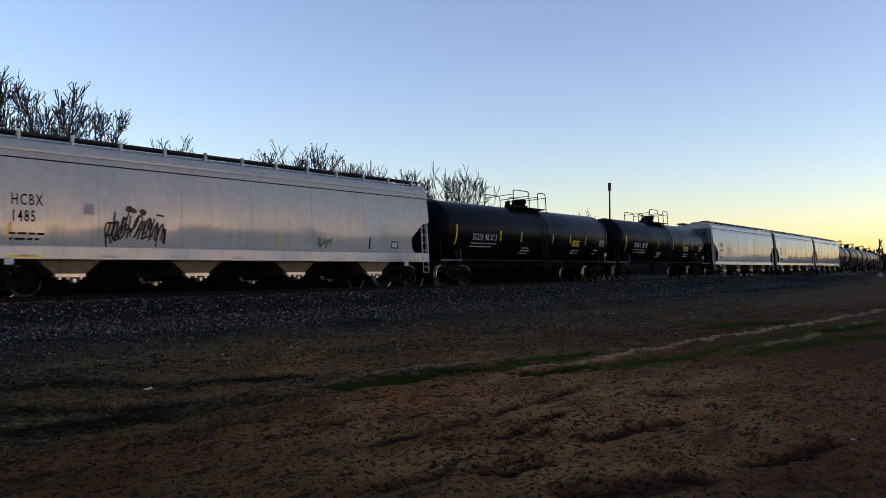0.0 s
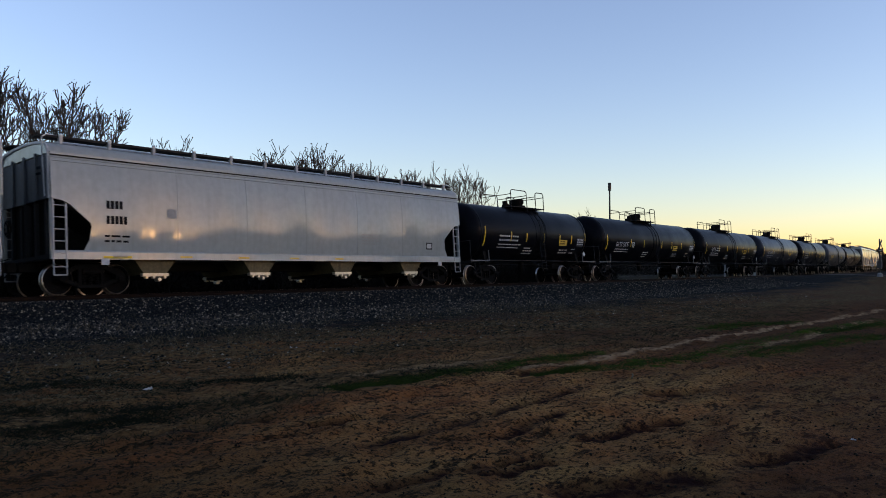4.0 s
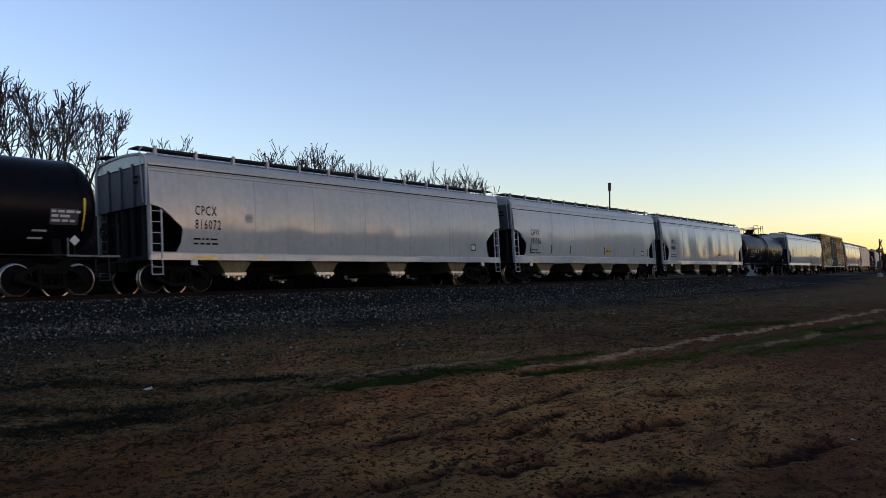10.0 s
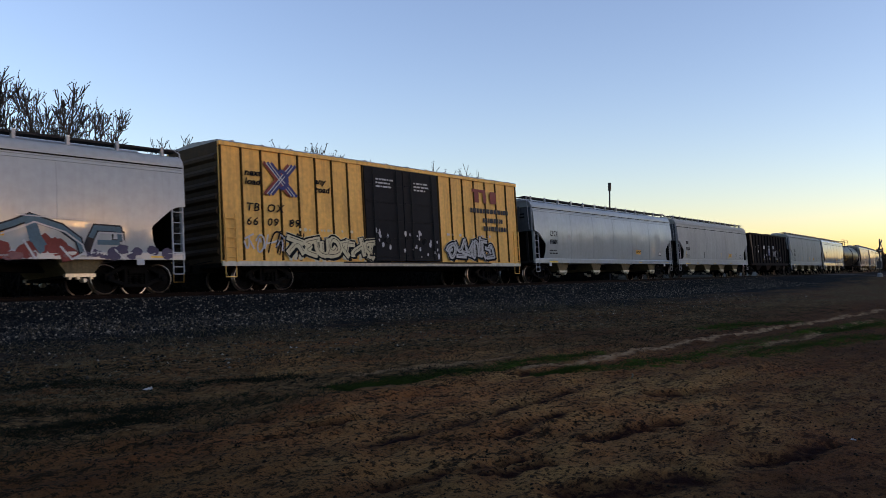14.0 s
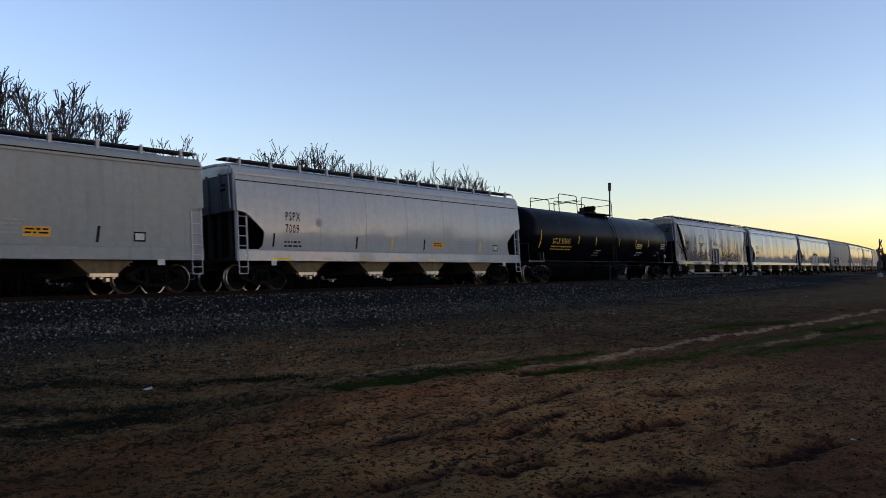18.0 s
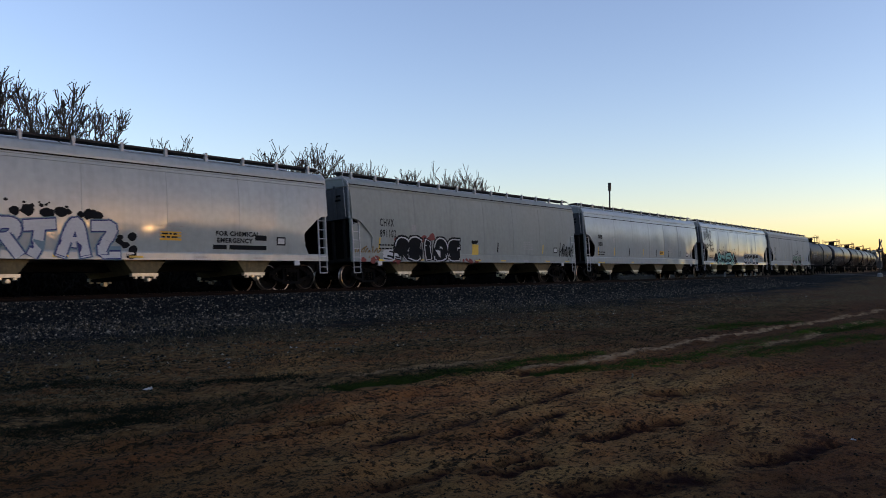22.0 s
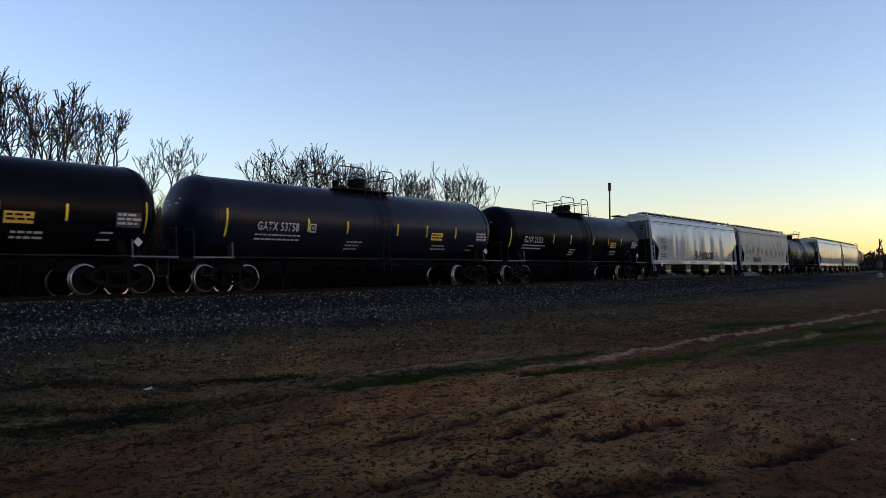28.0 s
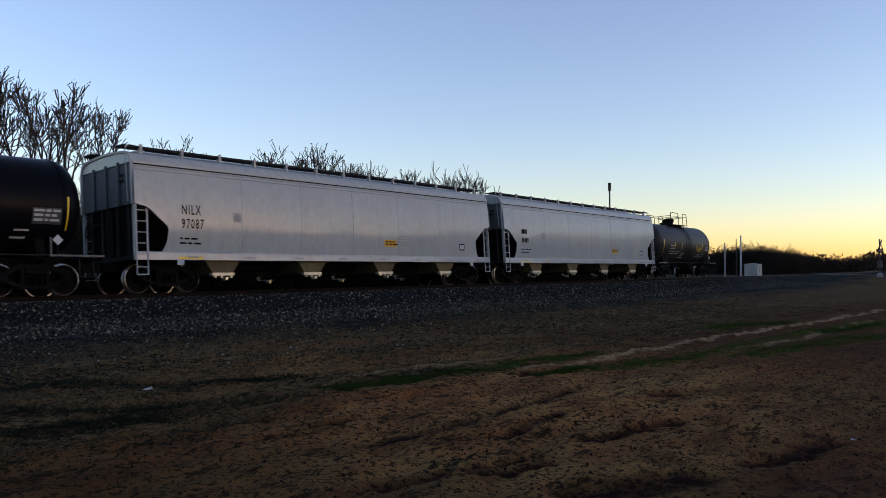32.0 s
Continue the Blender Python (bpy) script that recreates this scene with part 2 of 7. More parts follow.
GREEN = (([(20.88, -15.89), (22.77, -16.23), (24.7, -16.74)], 0.5, 1.5), ([(11.25, -17.68), (13.71, -18.18), (18.94, -18.08), (27.76, -18.83)], 0.3, 1.1), ([(14.87, -18.87), (17.87, -19.3), (21.51, -19.97)], 0.4, 0.9),
         ([(8.64, -16.05), (10.12, -16.21), (12.13, -16.41), (13.58, -16.39)], 0.28, 1.1), ([(10.5, -17.19), (11.31, -17.64)], 0.15, 0.9), ([(7.31, -16.05), (8.65, -16.06)], 0.2, 0.8), ([(21.38, -18.52), (25.81, -19.19)], 0.4, 1.1))
MATTED = (([(3.64, -14.51), (4.23, -14.84), (4.88, -15.29), (5.79, -16.01), (6.71, -16.07)], 0.22), ([(7.11, -15.82), (8.79, -15.94), (10.18, -16.16)], 0.2), ([(3.21, -15.62), (4.2, -15.7), (4.84, -15.96)], 0.2),
          ([(6.34, -14.07), (7.71, -14.63)], 0.25), ([(4.39, -12.54), (5.42, -12.96), (6.0, -14.47)], 0.25))
PALE = (([(10.64, -16.83), (12.57, -16.95), (17.63, -16.95), (22.73, -17.18), (34.43, -17.61)], 0.1, 0.95), ([(16.06, -18.21), (19.82, -18.67), (26.82, -18.51)], 0.13, 0.8), ([(8.43, -15.22), (9.93, -15.4), (12.0, -15.55)], 0.12, 0.6))


def lumps(x, y, f, seed):
    """Smooth random relief, f lumps to the metre."""
    tab = np.random.RandomState(seed).rand(256, 256) * 2 - 1
    p, q = (x * 0.8 + y * 0.6) * f, (y * 0.8 - x * 0.6) * f
    i, j = np.floor(p).astype(int), np.floor(q).astype(int)
    a, b = p - i, q - j
    a, b = a * a * (3 - 2 * a), b * b * (3 - 2 * b)
    at = lambda m, n: tab[m % 256, n % 256]
    return (at(i, j) * (1 - a) + at(i + 1, j) * a) * (1 - b) + (at(i, j + 1) * (1 - a) + at(i + 1, j + 1) * a) * b


def path_gap(x, y, pts):
    """Distance from each point of the plan to a broken line."""
    best = np.full(np.shape(x), 1e9)
    for (a, b), (c, d) in zip(pts, pts[1:]):
        k = (c - a) ** 2 + (d - b) ** 2
        t = np.clip(((x - a) * (c - a) + (y - b) * (d - b)) / k, 0, 1)
        best = np.minimum(best, np.hypot(x - a - t * (c - a), y - b - t * (d - b)))
    return best


def rutted(x, y):
    jx, jy = x + 0.1 * wobble(x, y, 3.1, 51), y + 0.06 * lumps(x, y, 1.6, 52) + 0.05 * lumps(x, y, 5.0, 56)
    out = 0
    for pts, w in RUTS:
        out = np.maximum(out, np.exp(-(path_gap(jx, jy, pts) / w) ** 4))
    return out


def ground_z(x, y):
    lat, s = lateral(x, y), along(x, y)
    near = np.interp(lat, [-60, -14, -9, -6, -3.6, -2.3, -1.9, 0, 1.9, 2.6, 4.0, 8, 14, 60],
                     [-0.86, -0.86, -0.82, -0.74, -0.6, -0.2, -0.13, -0.23, -0.36, -0.5, -0.8, -0.85, -0.7, -0.6])
    flat = np.interp(lat, [-40, -12, -3, -1.9, 0, 1.9, 3, 12, 40], [-0.7, -0.25, -0.1, -0.1, -0.22, -0.34, -0.2, -0.25, -0.7])
    ramp = np.where(np.abs(s - 104) < 8, 1, np.clip(1 - (np.abs(s - 104) - 8) / 24, 0, 1))
    ramp = ramp * ramp * (3 - 2 * ramp)
    z = near * (1 - ramp) + flat * ramp
    soil = np.clip((-lat - 5) / 4, 0, 1) * np.clip((60 - np.abs(x)) / 20, 0, 1)
    lane = y + 0.02 * x + 0.12 * wobble(x, y * 0.2, 0.4, 4)
    ruts = 0
    for c, w, d in ((-17.0, 0.2, 0.04), (-18.3, 0.2, 0.03), (-15.9, 0.16, 0.02), (-19.6, 0.22, 0.03)):
        u = (lane - c) / w
        ruts = ruts - d * np.exp(-u * u) + 0.5 * d * np.exp(-((np.abs(u) - 2.0) ** 2) * 2)
    ruts = ruts - 0.05 * rutted(x, y)
    z = z + soil * (ruts + 0.03 * wobble(x, y * 2, 1.1, 5) + 0.024 * lumps(x, y * 1.4, 1.3, 6) + 0.022 * lumps(x, y * 1.3, 3.1, 7) + 0.02 * lumps(x, y, 6.5, 8) + 0.012 * lumps(x, y, 12.0, 9))
    return z


def ground_sheet():
    fine = lambda a, b, st: list(np.arange(a, b, st))
    xs = [-3500, -1500, -700, -300, -150, -80, -50, -35, -25, -18, -12, -8, -5] + fine(-3, 2.6, 0.2) + fine(2.6, 16, 0.055) + fine(16, 26, 0.1) + fine(26, 40, 0.2) + fine(40, 70, 0.5) + fine(70, 140, 1.5) + [150, 165, 185, 210, 250, 300, 400, 600, 1000, 1800, 3500]
    ys = [-3500, -1500, -700, -300, -150, -90, -60, -45, -36, -30] + fine(-27, -23, 0.15) + fine(-23, -13, 0.055) + fine(-13, -4, 0.1) + fine(-4, 6, 0.2) + fine(6, 30, 1.0) + [34, 40, 50, 65, 90, 130, 200, 300, 500, 900, 1700, 3500]
    xs, ys = np.array(xs, float), np.array(ys, float)
    gx, gy = np.meshgrid(xs, ys)
    gz = ground_z(gx, gy)
    v = np.stack([gx, gy, gz], -1).reshape(-1, 3)
    w = len(xs)
    i = np.arange(len(ys) - 1)[:, None] * w + np.arange(w - 1)[None, :]
    f = np.stack([i, i + 1, i + 1 + w, i + w], -1).reshape(-1, 4)
    m = bpy.data.materials.new("ground_soil")
    me = raw_mesh("ground", v, f, m, True)
    a = me.attributes.new("lat", "FLOAT", "POINT")
    a.data.foreach_set("value", lateral(gx, gy).ravel().astype(np.float32))
    jx, jy = gx + 0.1 * lumps(gx, gy, 1.5, 53), gy + 0.1 * lumps(gx, gy, 1.8, 54) + 0.05 * lumps(gx, gy, 5.0, 55)
    lush = sum(k * np.exp(-(path_gap(jx, jy, pts) / w) ** 4) for pts, w, k in GREEN)
    a = me.attributes.new("lush", "FLOAT", "POINT")
    a.data.foreach_set("value", lush.ravel().astype(np.float32))
    pale = np.clip(sum(k * np.exp(-(path_gap(jx, jy, pts) / w) ** 4) for pts, w, k in PALE), 0, 1)
    thatch = sum(np.exp(-(path_gap(jx, jy, pts) / w) ** 2) for pts, w in MATTED)
    a = me.attributes.new("thatch", "FLOAT", "POINT")
    a.data.foreach_set("value", thatch.ravel().astype(np.float32))
    # the mask that sinks the ruts, kept to darken their colour too
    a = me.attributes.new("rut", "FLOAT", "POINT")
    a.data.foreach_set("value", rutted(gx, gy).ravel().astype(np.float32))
    a = me.attributes.new("pale", "FLOAT", "POINT")
    a.data.foreach_set("value", pale.ravel().astype(np.float32))
    m.use_nodes = True
    n, l = m.node_tree.nodes, m.node_tree.links
    b = n["Principled BSDF"]
    b.inputs["Roughness"].default_value = 0.95
    b.inputs["Specular IOR Level"].default_value = 0.02
    tc = n.new("ShaderNodeTexCoord")

    def tex(scale, detail=6, stretch=None, rough=0.6):
        t = n.new("ShaderNodeTexNoise")
        t.inputs["Scale"].default_value = scale
        t.inputs["Detail"].default_value = detail
        t.inputs["Roughness"].default_value = rough
        if stretch:
            mp = n.new("ShaderNodeMapping")
            mp.inputs["Scale"].default_value = stretch
            l.new(tc.outputs["Object"], mp.inputs["Vector"])
            l.new(mp.outputs[0], t.inputs["Vector"])
        else:
            l.new(tc.outputs["Object"], t.inputs["Vector"])
        return t.outputs["Fac"]

    def rng(src, a0, a1, b0=0.0, b1=1.0):
        t = n.new("ShaderNodeMapRange")
        for k, val in zip(("From Min", "From Max", "To Min", "To Max"), (a0, a1, b0, b1)):
            t.inputs[k].default_value = val
        l.new(src, t.inputs["Value"])
        return t.outputs[0]

    def mix(fac, c1, c2):
        t = n.new("ShaderNodeMix")
        t.data_type = "RGBA"
        l.new(fac, t.inputs["Factor"])
        for k, c in (("A", c1), ("B", c2)):
            if isinstance(c, tuple):
                t.inputs[k].default_value = (*c, 1)
            else:
                l.new(c, t.inputs[k])
        return t.outputs["Result"]

    def attr(name):
        t = n.new("ShaderNodeAttribute")
        t.attribute_name = name
        return t.outputs["Fac"]

    def math2(op, p, q):
        t = n.new("ShaderNodeMath")
        t.operation = op
        for k, c in enumerate((p, q)):
            if isinstance(c, (int, float)):
                t.inputs[k].default_value = c
            else:
                l.new(c, t.inputs[k])
        return t.outputs[0]

    lat = attr("lat")
    edge = math2("ADD", lat, rng(tex(0.45, 6, (0.4, 1.0, 1.0)), 0.2, 0.8, -3.0, 3.0))
    dirt = mix(rng(tex(0.55, 8, (0.5, 1.0, 1.0)), 0.36, 0.64), (0.36, 0.105, 0.036), (0.48, 0.228, 0.078))
    dirt = mix(rng(tex(1.6, 6, (0.6, 1.0, 1.0)), 0.42, 0.62, 0, 0.75), dirt, (0.19, 0.06, 0.022))
    # near-black dashes and specks: albedo deepens the weak shading of the relief
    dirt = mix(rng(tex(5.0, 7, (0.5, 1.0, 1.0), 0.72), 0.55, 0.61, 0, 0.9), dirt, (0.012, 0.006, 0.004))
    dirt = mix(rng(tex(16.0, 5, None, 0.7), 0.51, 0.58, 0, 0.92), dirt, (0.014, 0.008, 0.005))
    dirt = mix(rng(tex(30.0, 4, None, 0.7), 0.56, 0.66, 0, 0.6), dirt, (0.2, 0.13, 0.075))
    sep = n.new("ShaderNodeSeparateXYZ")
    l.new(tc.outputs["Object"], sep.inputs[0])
    # soil gets darker towards low x, high x and the near edge
    soil_x = math2("ADD", sep.outputs[0], rng(tex(0.4, 6), 0.2, 0.8, -2.0, 2.0))
    dirt = mix(rng(soil_x, 8.5, 3.5, 0, 0.62), dirt, (0.024, 0.016, 0.008))
    dirt = mix(rng(soil_x, 9.0, 17.0, 0, 0.82), dirt, (0.066, 0.026, 0.014))
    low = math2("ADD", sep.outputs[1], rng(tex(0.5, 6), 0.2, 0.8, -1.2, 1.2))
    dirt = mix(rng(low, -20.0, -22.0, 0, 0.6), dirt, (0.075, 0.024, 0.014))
    dirt = mix(rng(tex(48.0, 3, None, 0.7), 0.5, 0.62, 0, 0.6), dirt, (0.03, 0.017, 0.009))
    # rut beds: groove shade and maroon soil painted as one near-black colour
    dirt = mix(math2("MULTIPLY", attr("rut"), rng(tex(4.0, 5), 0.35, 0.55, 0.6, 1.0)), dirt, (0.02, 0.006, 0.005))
    grass = mix(rng(tex(7.0, 8, (0.6, 1.0, 1.0), 0.75), 0.4, 0.6), (0.005, 0.005, 0.0035), (0.16, 0.085, 0.036))
    grass = mix(rng(tex(22.0, 6, (0.5, 1.0, 1.0), 0.75), 0.57, 0.65, 0, 0.8), grass, (0.3, 0.22, 0.115))
    grass = mix(rng(tex(0.6, 5, (0.4, 1.0, 1.0)), 0.48, 0.62, 0, 0.75), grass, dirt)
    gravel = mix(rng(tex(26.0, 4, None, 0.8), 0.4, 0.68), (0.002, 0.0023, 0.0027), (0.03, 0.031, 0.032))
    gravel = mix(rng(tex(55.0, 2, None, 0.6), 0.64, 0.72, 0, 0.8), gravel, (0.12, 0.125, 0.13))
    verge = math2("ADD", lat, rng(tex(0.7, 7, (0.4, 1.0, 1.0)), 0.25, 0.75, -1.3, 1.3))
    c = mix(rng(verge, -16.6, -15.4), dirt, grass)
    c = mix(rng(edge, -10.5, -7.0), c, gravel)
    c = mix(math2("MULTIPLY", attr("pale"), rng(tex(6.0, 6, (0.6, 1.0, 1.0), 0.7), 0.36, 0.54, 0, 0.95)), c, (0.34, 0.195, 0.105))
    weeds = math2("MULTIPLY", attr("lush"), rng(tex(3.5, 7, (0.6, 1.0, 1.0), 0.7), 0.46, 0.58))
    c = mix(math2("MULTIPLY", attr("thatch"), rng(tex(5.0, 7, (0.6, 1.0, 1.0), 0.7), 0.42, 0.56, 0, 0.85)), c, (0.009, 0.011, 0.009))
    c = mix(weeds, c, (0.03, 0.06, 0.006))
    far = mix(rng(tex(0.3, 6), 0.3, 0.7), (0.02, 0.018, 0.012), (0.045, 0.038, 0.024))
    c = mix(rng(lat, 3.0, 6.0), c, far)
    c = mix(rng(lat, -45.0, -70.0), c, far)
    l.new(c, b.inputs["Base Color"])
    bp = n.new("ShaderNodeBump")
    bp.inputs["Strength"].default_value = 1.0
    bp.inputs["Distance"].default_value = 0.05
    l.new(tex(14.0, 8, (0.6, 1.0, 1.0), 0.75), bp.inputs["Height"])
    l.new(bp.outputs[0], b.inputs["Normal"])
    tagged(new("ground", me), "bare reddish soil with ruts, dry grass and gravel", "ground", kind="structure")


ground_sheet()


def scatter_stones(name, label, count, seed, s_range, lat_range, size, mats, bias=1.0):
    g = np.random.RandomState(seed)
    u = g.rand(count)
    s = s_range[0] + (s_range[1] - s_range[0]) * u ** 1.6
    lat = lat_range[1] + (lat_range[0] - lat_range[1]) * g.rand(count) ** bias
    a = s * CURVE
    x, y = (R - lat) * np.sin(a), R - (R - lat) * np.cos(a)
    z = ground_z(x, y)
    r = size[0] + (size[1] - size[0]) * g.rand(count) ** 2
    base = np.array([(1, 0, 0), (0, 1, 0), (-1, 0, 0), (0, -1, 0), (0, 0, 0.8), (0, 0, -0.8)], float)
    tri = np.array([(0, 1, 4), (1, 2, 4), (2, 3, 4), (3, 0, 4), (1, 0, 5), (2, 1, 5), (3, 2, 5), (0, 3, 5)])
    th = g.rand(count) * 6.28
    v = base[None] * (0.6 + 0.8 * g.rand(count, 6, 1)) * r[:, None, None]
    c, sn = np.cos(th)[:, None], np.sin(th)[:, None]
    v = np.stack([v[..., 0] * c - v[..., 1] * sn, v[..., 0] * sn + v[..., 1] * c, v[..., 2] + 0.3 * g.randn(count, 1) * v[..., 0]], -1)
    v = v + np.stack([x, y, z + r * 0.25], -1)[:, None]
    f = tri[None] + (np.arange(count) * 6)[:, None, None]
    return tagged(new(name, raw_mesh(name, v.reshape(-1, 3), f.reshape(-1, 3), mats)), label, "gravel", kind="stuff")


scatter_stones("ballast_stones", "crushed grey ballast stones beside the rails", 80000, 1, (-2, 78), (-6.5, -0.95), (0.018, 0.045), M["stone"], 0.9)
M["clod"] = material("dark_soil_clod", (0.02, 0.012, 0.008), 0.95, 0, 0.4, 3.0, spec=0.08)
scatter_stones("soil_clods", "dark clods and crumbs on the rutted soil", 14000, 3, (0, 40), (-23.2, -11), (0.005, 0.019), M["clod"], 0.8)
scatter_stones("loose_gravel", "sparse loose gravel thinning into the soil", 15000, 2, (-2, 50), (-13, -5.5), (0.012, 0.035), M["stone"], 1.6)


def rails():
    for name, lat in (("near_rail", -0.755), ("far_rail", 0.755)):
        prof = [(-0.07, -0.17), (0.07, -0.17), (0.07, -0.155), (0.012, -0.13), (0.012, -0.045), (0.036, -0.035), (0.036, -0.004), (0.03, 0.0), (-0.03, 0.0), (-0.036, -0.004), (-0.036, -0.035), (-0.012, -0.045), (-0.012, -0.13), (-0.07, -0.155)]
        sh = Shape()
        st = [-90 + 6 * i for i in range(95)]
        vs = [tuple(on_track(s) @ Vector((0, lat + p[0], p[1]))) for s in st for p in prof]
        k = len(prof)
        for j in range(len(st) - 1):
            for i in range(k):
                sh.slot = 1 if i in (6, 7, 8) else 0
                sh.mi.append(sh.slot)
                sh.f.append((j * k + i, j * k + (i + 1) % k, (j + 1) * k + (i + 1) % k, (j + 1) * k + i))
        sh.v = vs
        ob = part(name, sh, [M["rail"], M["railtop"]], None, smooth=0)
        tagged(ob, "rusty steel rail with a polished head", "rail", kind="structure")


rails()


def ties():
    sh = Shape().box(-0.115, 0.115, -1.3, 1.3, -0.35, -0.175)
    me = sh.mesh("railway_tie", M["tie"], 0)
    base = tagged(new("track_bed"), "timber ties under the rails, bedded in ballast", "railway track", kind="structure")
    for i in range(250):
        ob = new("tie", me)
        ob.parent = base
        ob.matrix_basis = on_track(-20 + i * 0.54)


ties()


# ---------- running gear ----------
def wheelset_mesh():
    sh = Shape()
    for sgn in (-1, 1):
        y = lambda a: sgn * a
        prof = [(y(0.84), 0.09), (y(0.83), 0.14), (y(0.79), 0.16), (y(0.775), 0.36), (y(0.83), 0.375)]
        sh.slot = 0
        sh.lathe(prof, 28, "y", (0, 0, 0.457))
        sh.lathe([(y(0.83), 0.375), (y(0.833), 0.426)], 36, "y", (0, 0, 0.457))
        sh.slot = 1
        sh.lathe([(y(0.833), 0.426), (y(0.826), 0.452), (y(0.73), 0.459), (y(0.715), 0.483), (y(0.70), 0.483), (y(0.697), 0.45), (y(0.70), 0.44)], 36, "y", (0, 0, 0.457))
        sh.slot = 0
        sh.lathe([(y(0.70), 0.44), (y(0.70), 0.375), (y(0.735), 0.36), (y(0.72), 0.16), (y(0.68), 0.13), (y(0.68), 0.08)], 28, "y", (0, 0, 0.457))
    sh.slot = 0
    sh.lathe([(-1.08, 0.0), (-1.08, 0.07), (-0.84, 0.08), (0.84, 0.08), (1.08, 0.07), (1.08, 0.0)], 12, "y", (0, 0, 0.457))
    for i in range(8):
        t = i * math.pi / 4
        for sgn in (-1, 1):
            sh.rod((0.27 * math.cos(t), sgn * 0.76, 0.457 + 0.27 * math.sin(t)), (0.27 * math.cos(t), sgn * 0.8, 0.457 + 0.27 * math.sin(t)), 0.03, 6)
    for k, v in enumerate(sh.v):
        sh.v[k] = (v[0], v[1], v[2] - 0.457)
    return sh.mesh("wheelset", [M["wheel"], M["tread"]], 40)


def side_frame_mesh():
    sh = Shape()
    w = (-0.07, 0.07)
    for sg in (-1, 1):
        sh.bar((sg * 0.95, 0.55), (sg * 0.45, 0.80), w, 0.13)
        sh.bar((sg * 0.93, 0.47), (sg * 0.36, 0.27), w, 0.11)
        sh.bar((sg * 0.34, 0.24), (sg * 0.34, 0.84), w, 0.1)
        sh.box(sg * 0.89 - 0.14, sg * 0.89 + 0.14, -0.1, 0.1, 0.4, 0.62)
        sh.lathe([(-0.16, 0.0), (-0.16, 0.07), (-0.15, 0.085), (-0.09, 0.09), (-0.09, 0.0)], 14, "y", (sg * 0.89, 0, 0.457))
    sh.bar((-0.5, 0.82), (0.5, 0.82), (-0.08, 0.08), 0.13)
    sh.bar((-0.45, 0.24), (0.45, 0.24), (-0.1, 0.1), 0.1)
    for x in (-0.2, 0.0, 0.2):
        for i in range(5):
            sh.lathe([(-0.018, 0.055), (0, 0.085), (0.018, 0.055)], 10, "z", (x, 0, 0.33 + i * 0.07))
        sh.rod((x, 0, 0.28), (x, 0, 0.66), 0.05, 8)
    sh.box(-0.28, 0.28, -0.12, 0.12, 0.62, 0.74)
    return sh.mesh("side_frame", M["truck"], 35)


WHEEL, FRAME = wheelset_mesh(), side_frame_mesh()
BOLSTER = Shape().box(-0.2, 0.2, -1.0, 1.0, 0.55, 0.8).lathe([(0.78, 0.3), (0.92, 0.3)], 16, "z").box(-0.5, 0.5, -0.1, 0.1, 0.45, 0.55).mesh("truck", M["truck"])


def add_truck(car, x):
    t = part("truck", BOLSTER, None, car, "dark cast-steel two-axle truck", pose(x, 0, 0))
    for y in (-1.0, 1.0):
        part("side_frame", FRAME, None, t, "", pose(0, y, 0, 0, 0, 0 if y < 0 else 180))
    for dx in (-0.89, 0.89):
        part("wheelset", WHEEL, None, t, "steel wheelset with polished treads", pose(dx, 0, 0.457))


def add_coupler(car, x, sg):
    sh = Shape()
    sh.box(min(x - sg * 0.9, x + sg * 0.05), max(x - sg * 0.9, x + sg * 0.05), -0.08, 0.08, 0.78, 0.94)
    sh.prism([(x, -0.15), (x + sg * 0.22, -0.17), (x + sg * 0.3, -0.05), (x + sg * 0.16, 0.02), (x + sg * 0.28, 0.12), (x, 0.15)], 0.72, 1.0, "z")
    sh.rod((x - sg * 0.1, -0.3, 0.95), (x - sg * 0.1, -1.35, 1.0), 0.014)
    part("coupler", sh, M["under"], car, "", smooth=30)
    hose = Shape().pipe([(x - sg * 0.1, 0.3, 0.8), (x + sg * 0.1, 0.3, 0.62), (x + sg * 0.3, 0.22, 0.5)], 0.025)
    part("air_hose", hose, M["under"], car)


def add_ladder(car, mats, x0, x1, y, z0, z1, n, r=0.016):
    sh = Shape()
    for x in (x0, x1):
        sh.box(x - 0.025, x + 0.025, y - 0.02, y + 0.02, z0, z1)
    lad = part("ladder", sh, mats, car)
    rung = Shape().rod((x0, y, 0), (x1, y, 0), r).mesh("rung", mats, 35)
    for i in range(n):
        part("rung", rung, None, lad, "", pose(0, 0, z0 + (z1 - z0) * (i + 0.5) / n))


# ---------- covered hopper cars ----------
def bow(z):
    """How far a hopper's side bulges at a height."""
    return max(0.0, 0.095 - 0.095 * ((z - 2.9) / 1.66) ** 2) if z < 2.9 else 0.095 - 0.085 * ((z - 2.9) / 1.1) ** 2


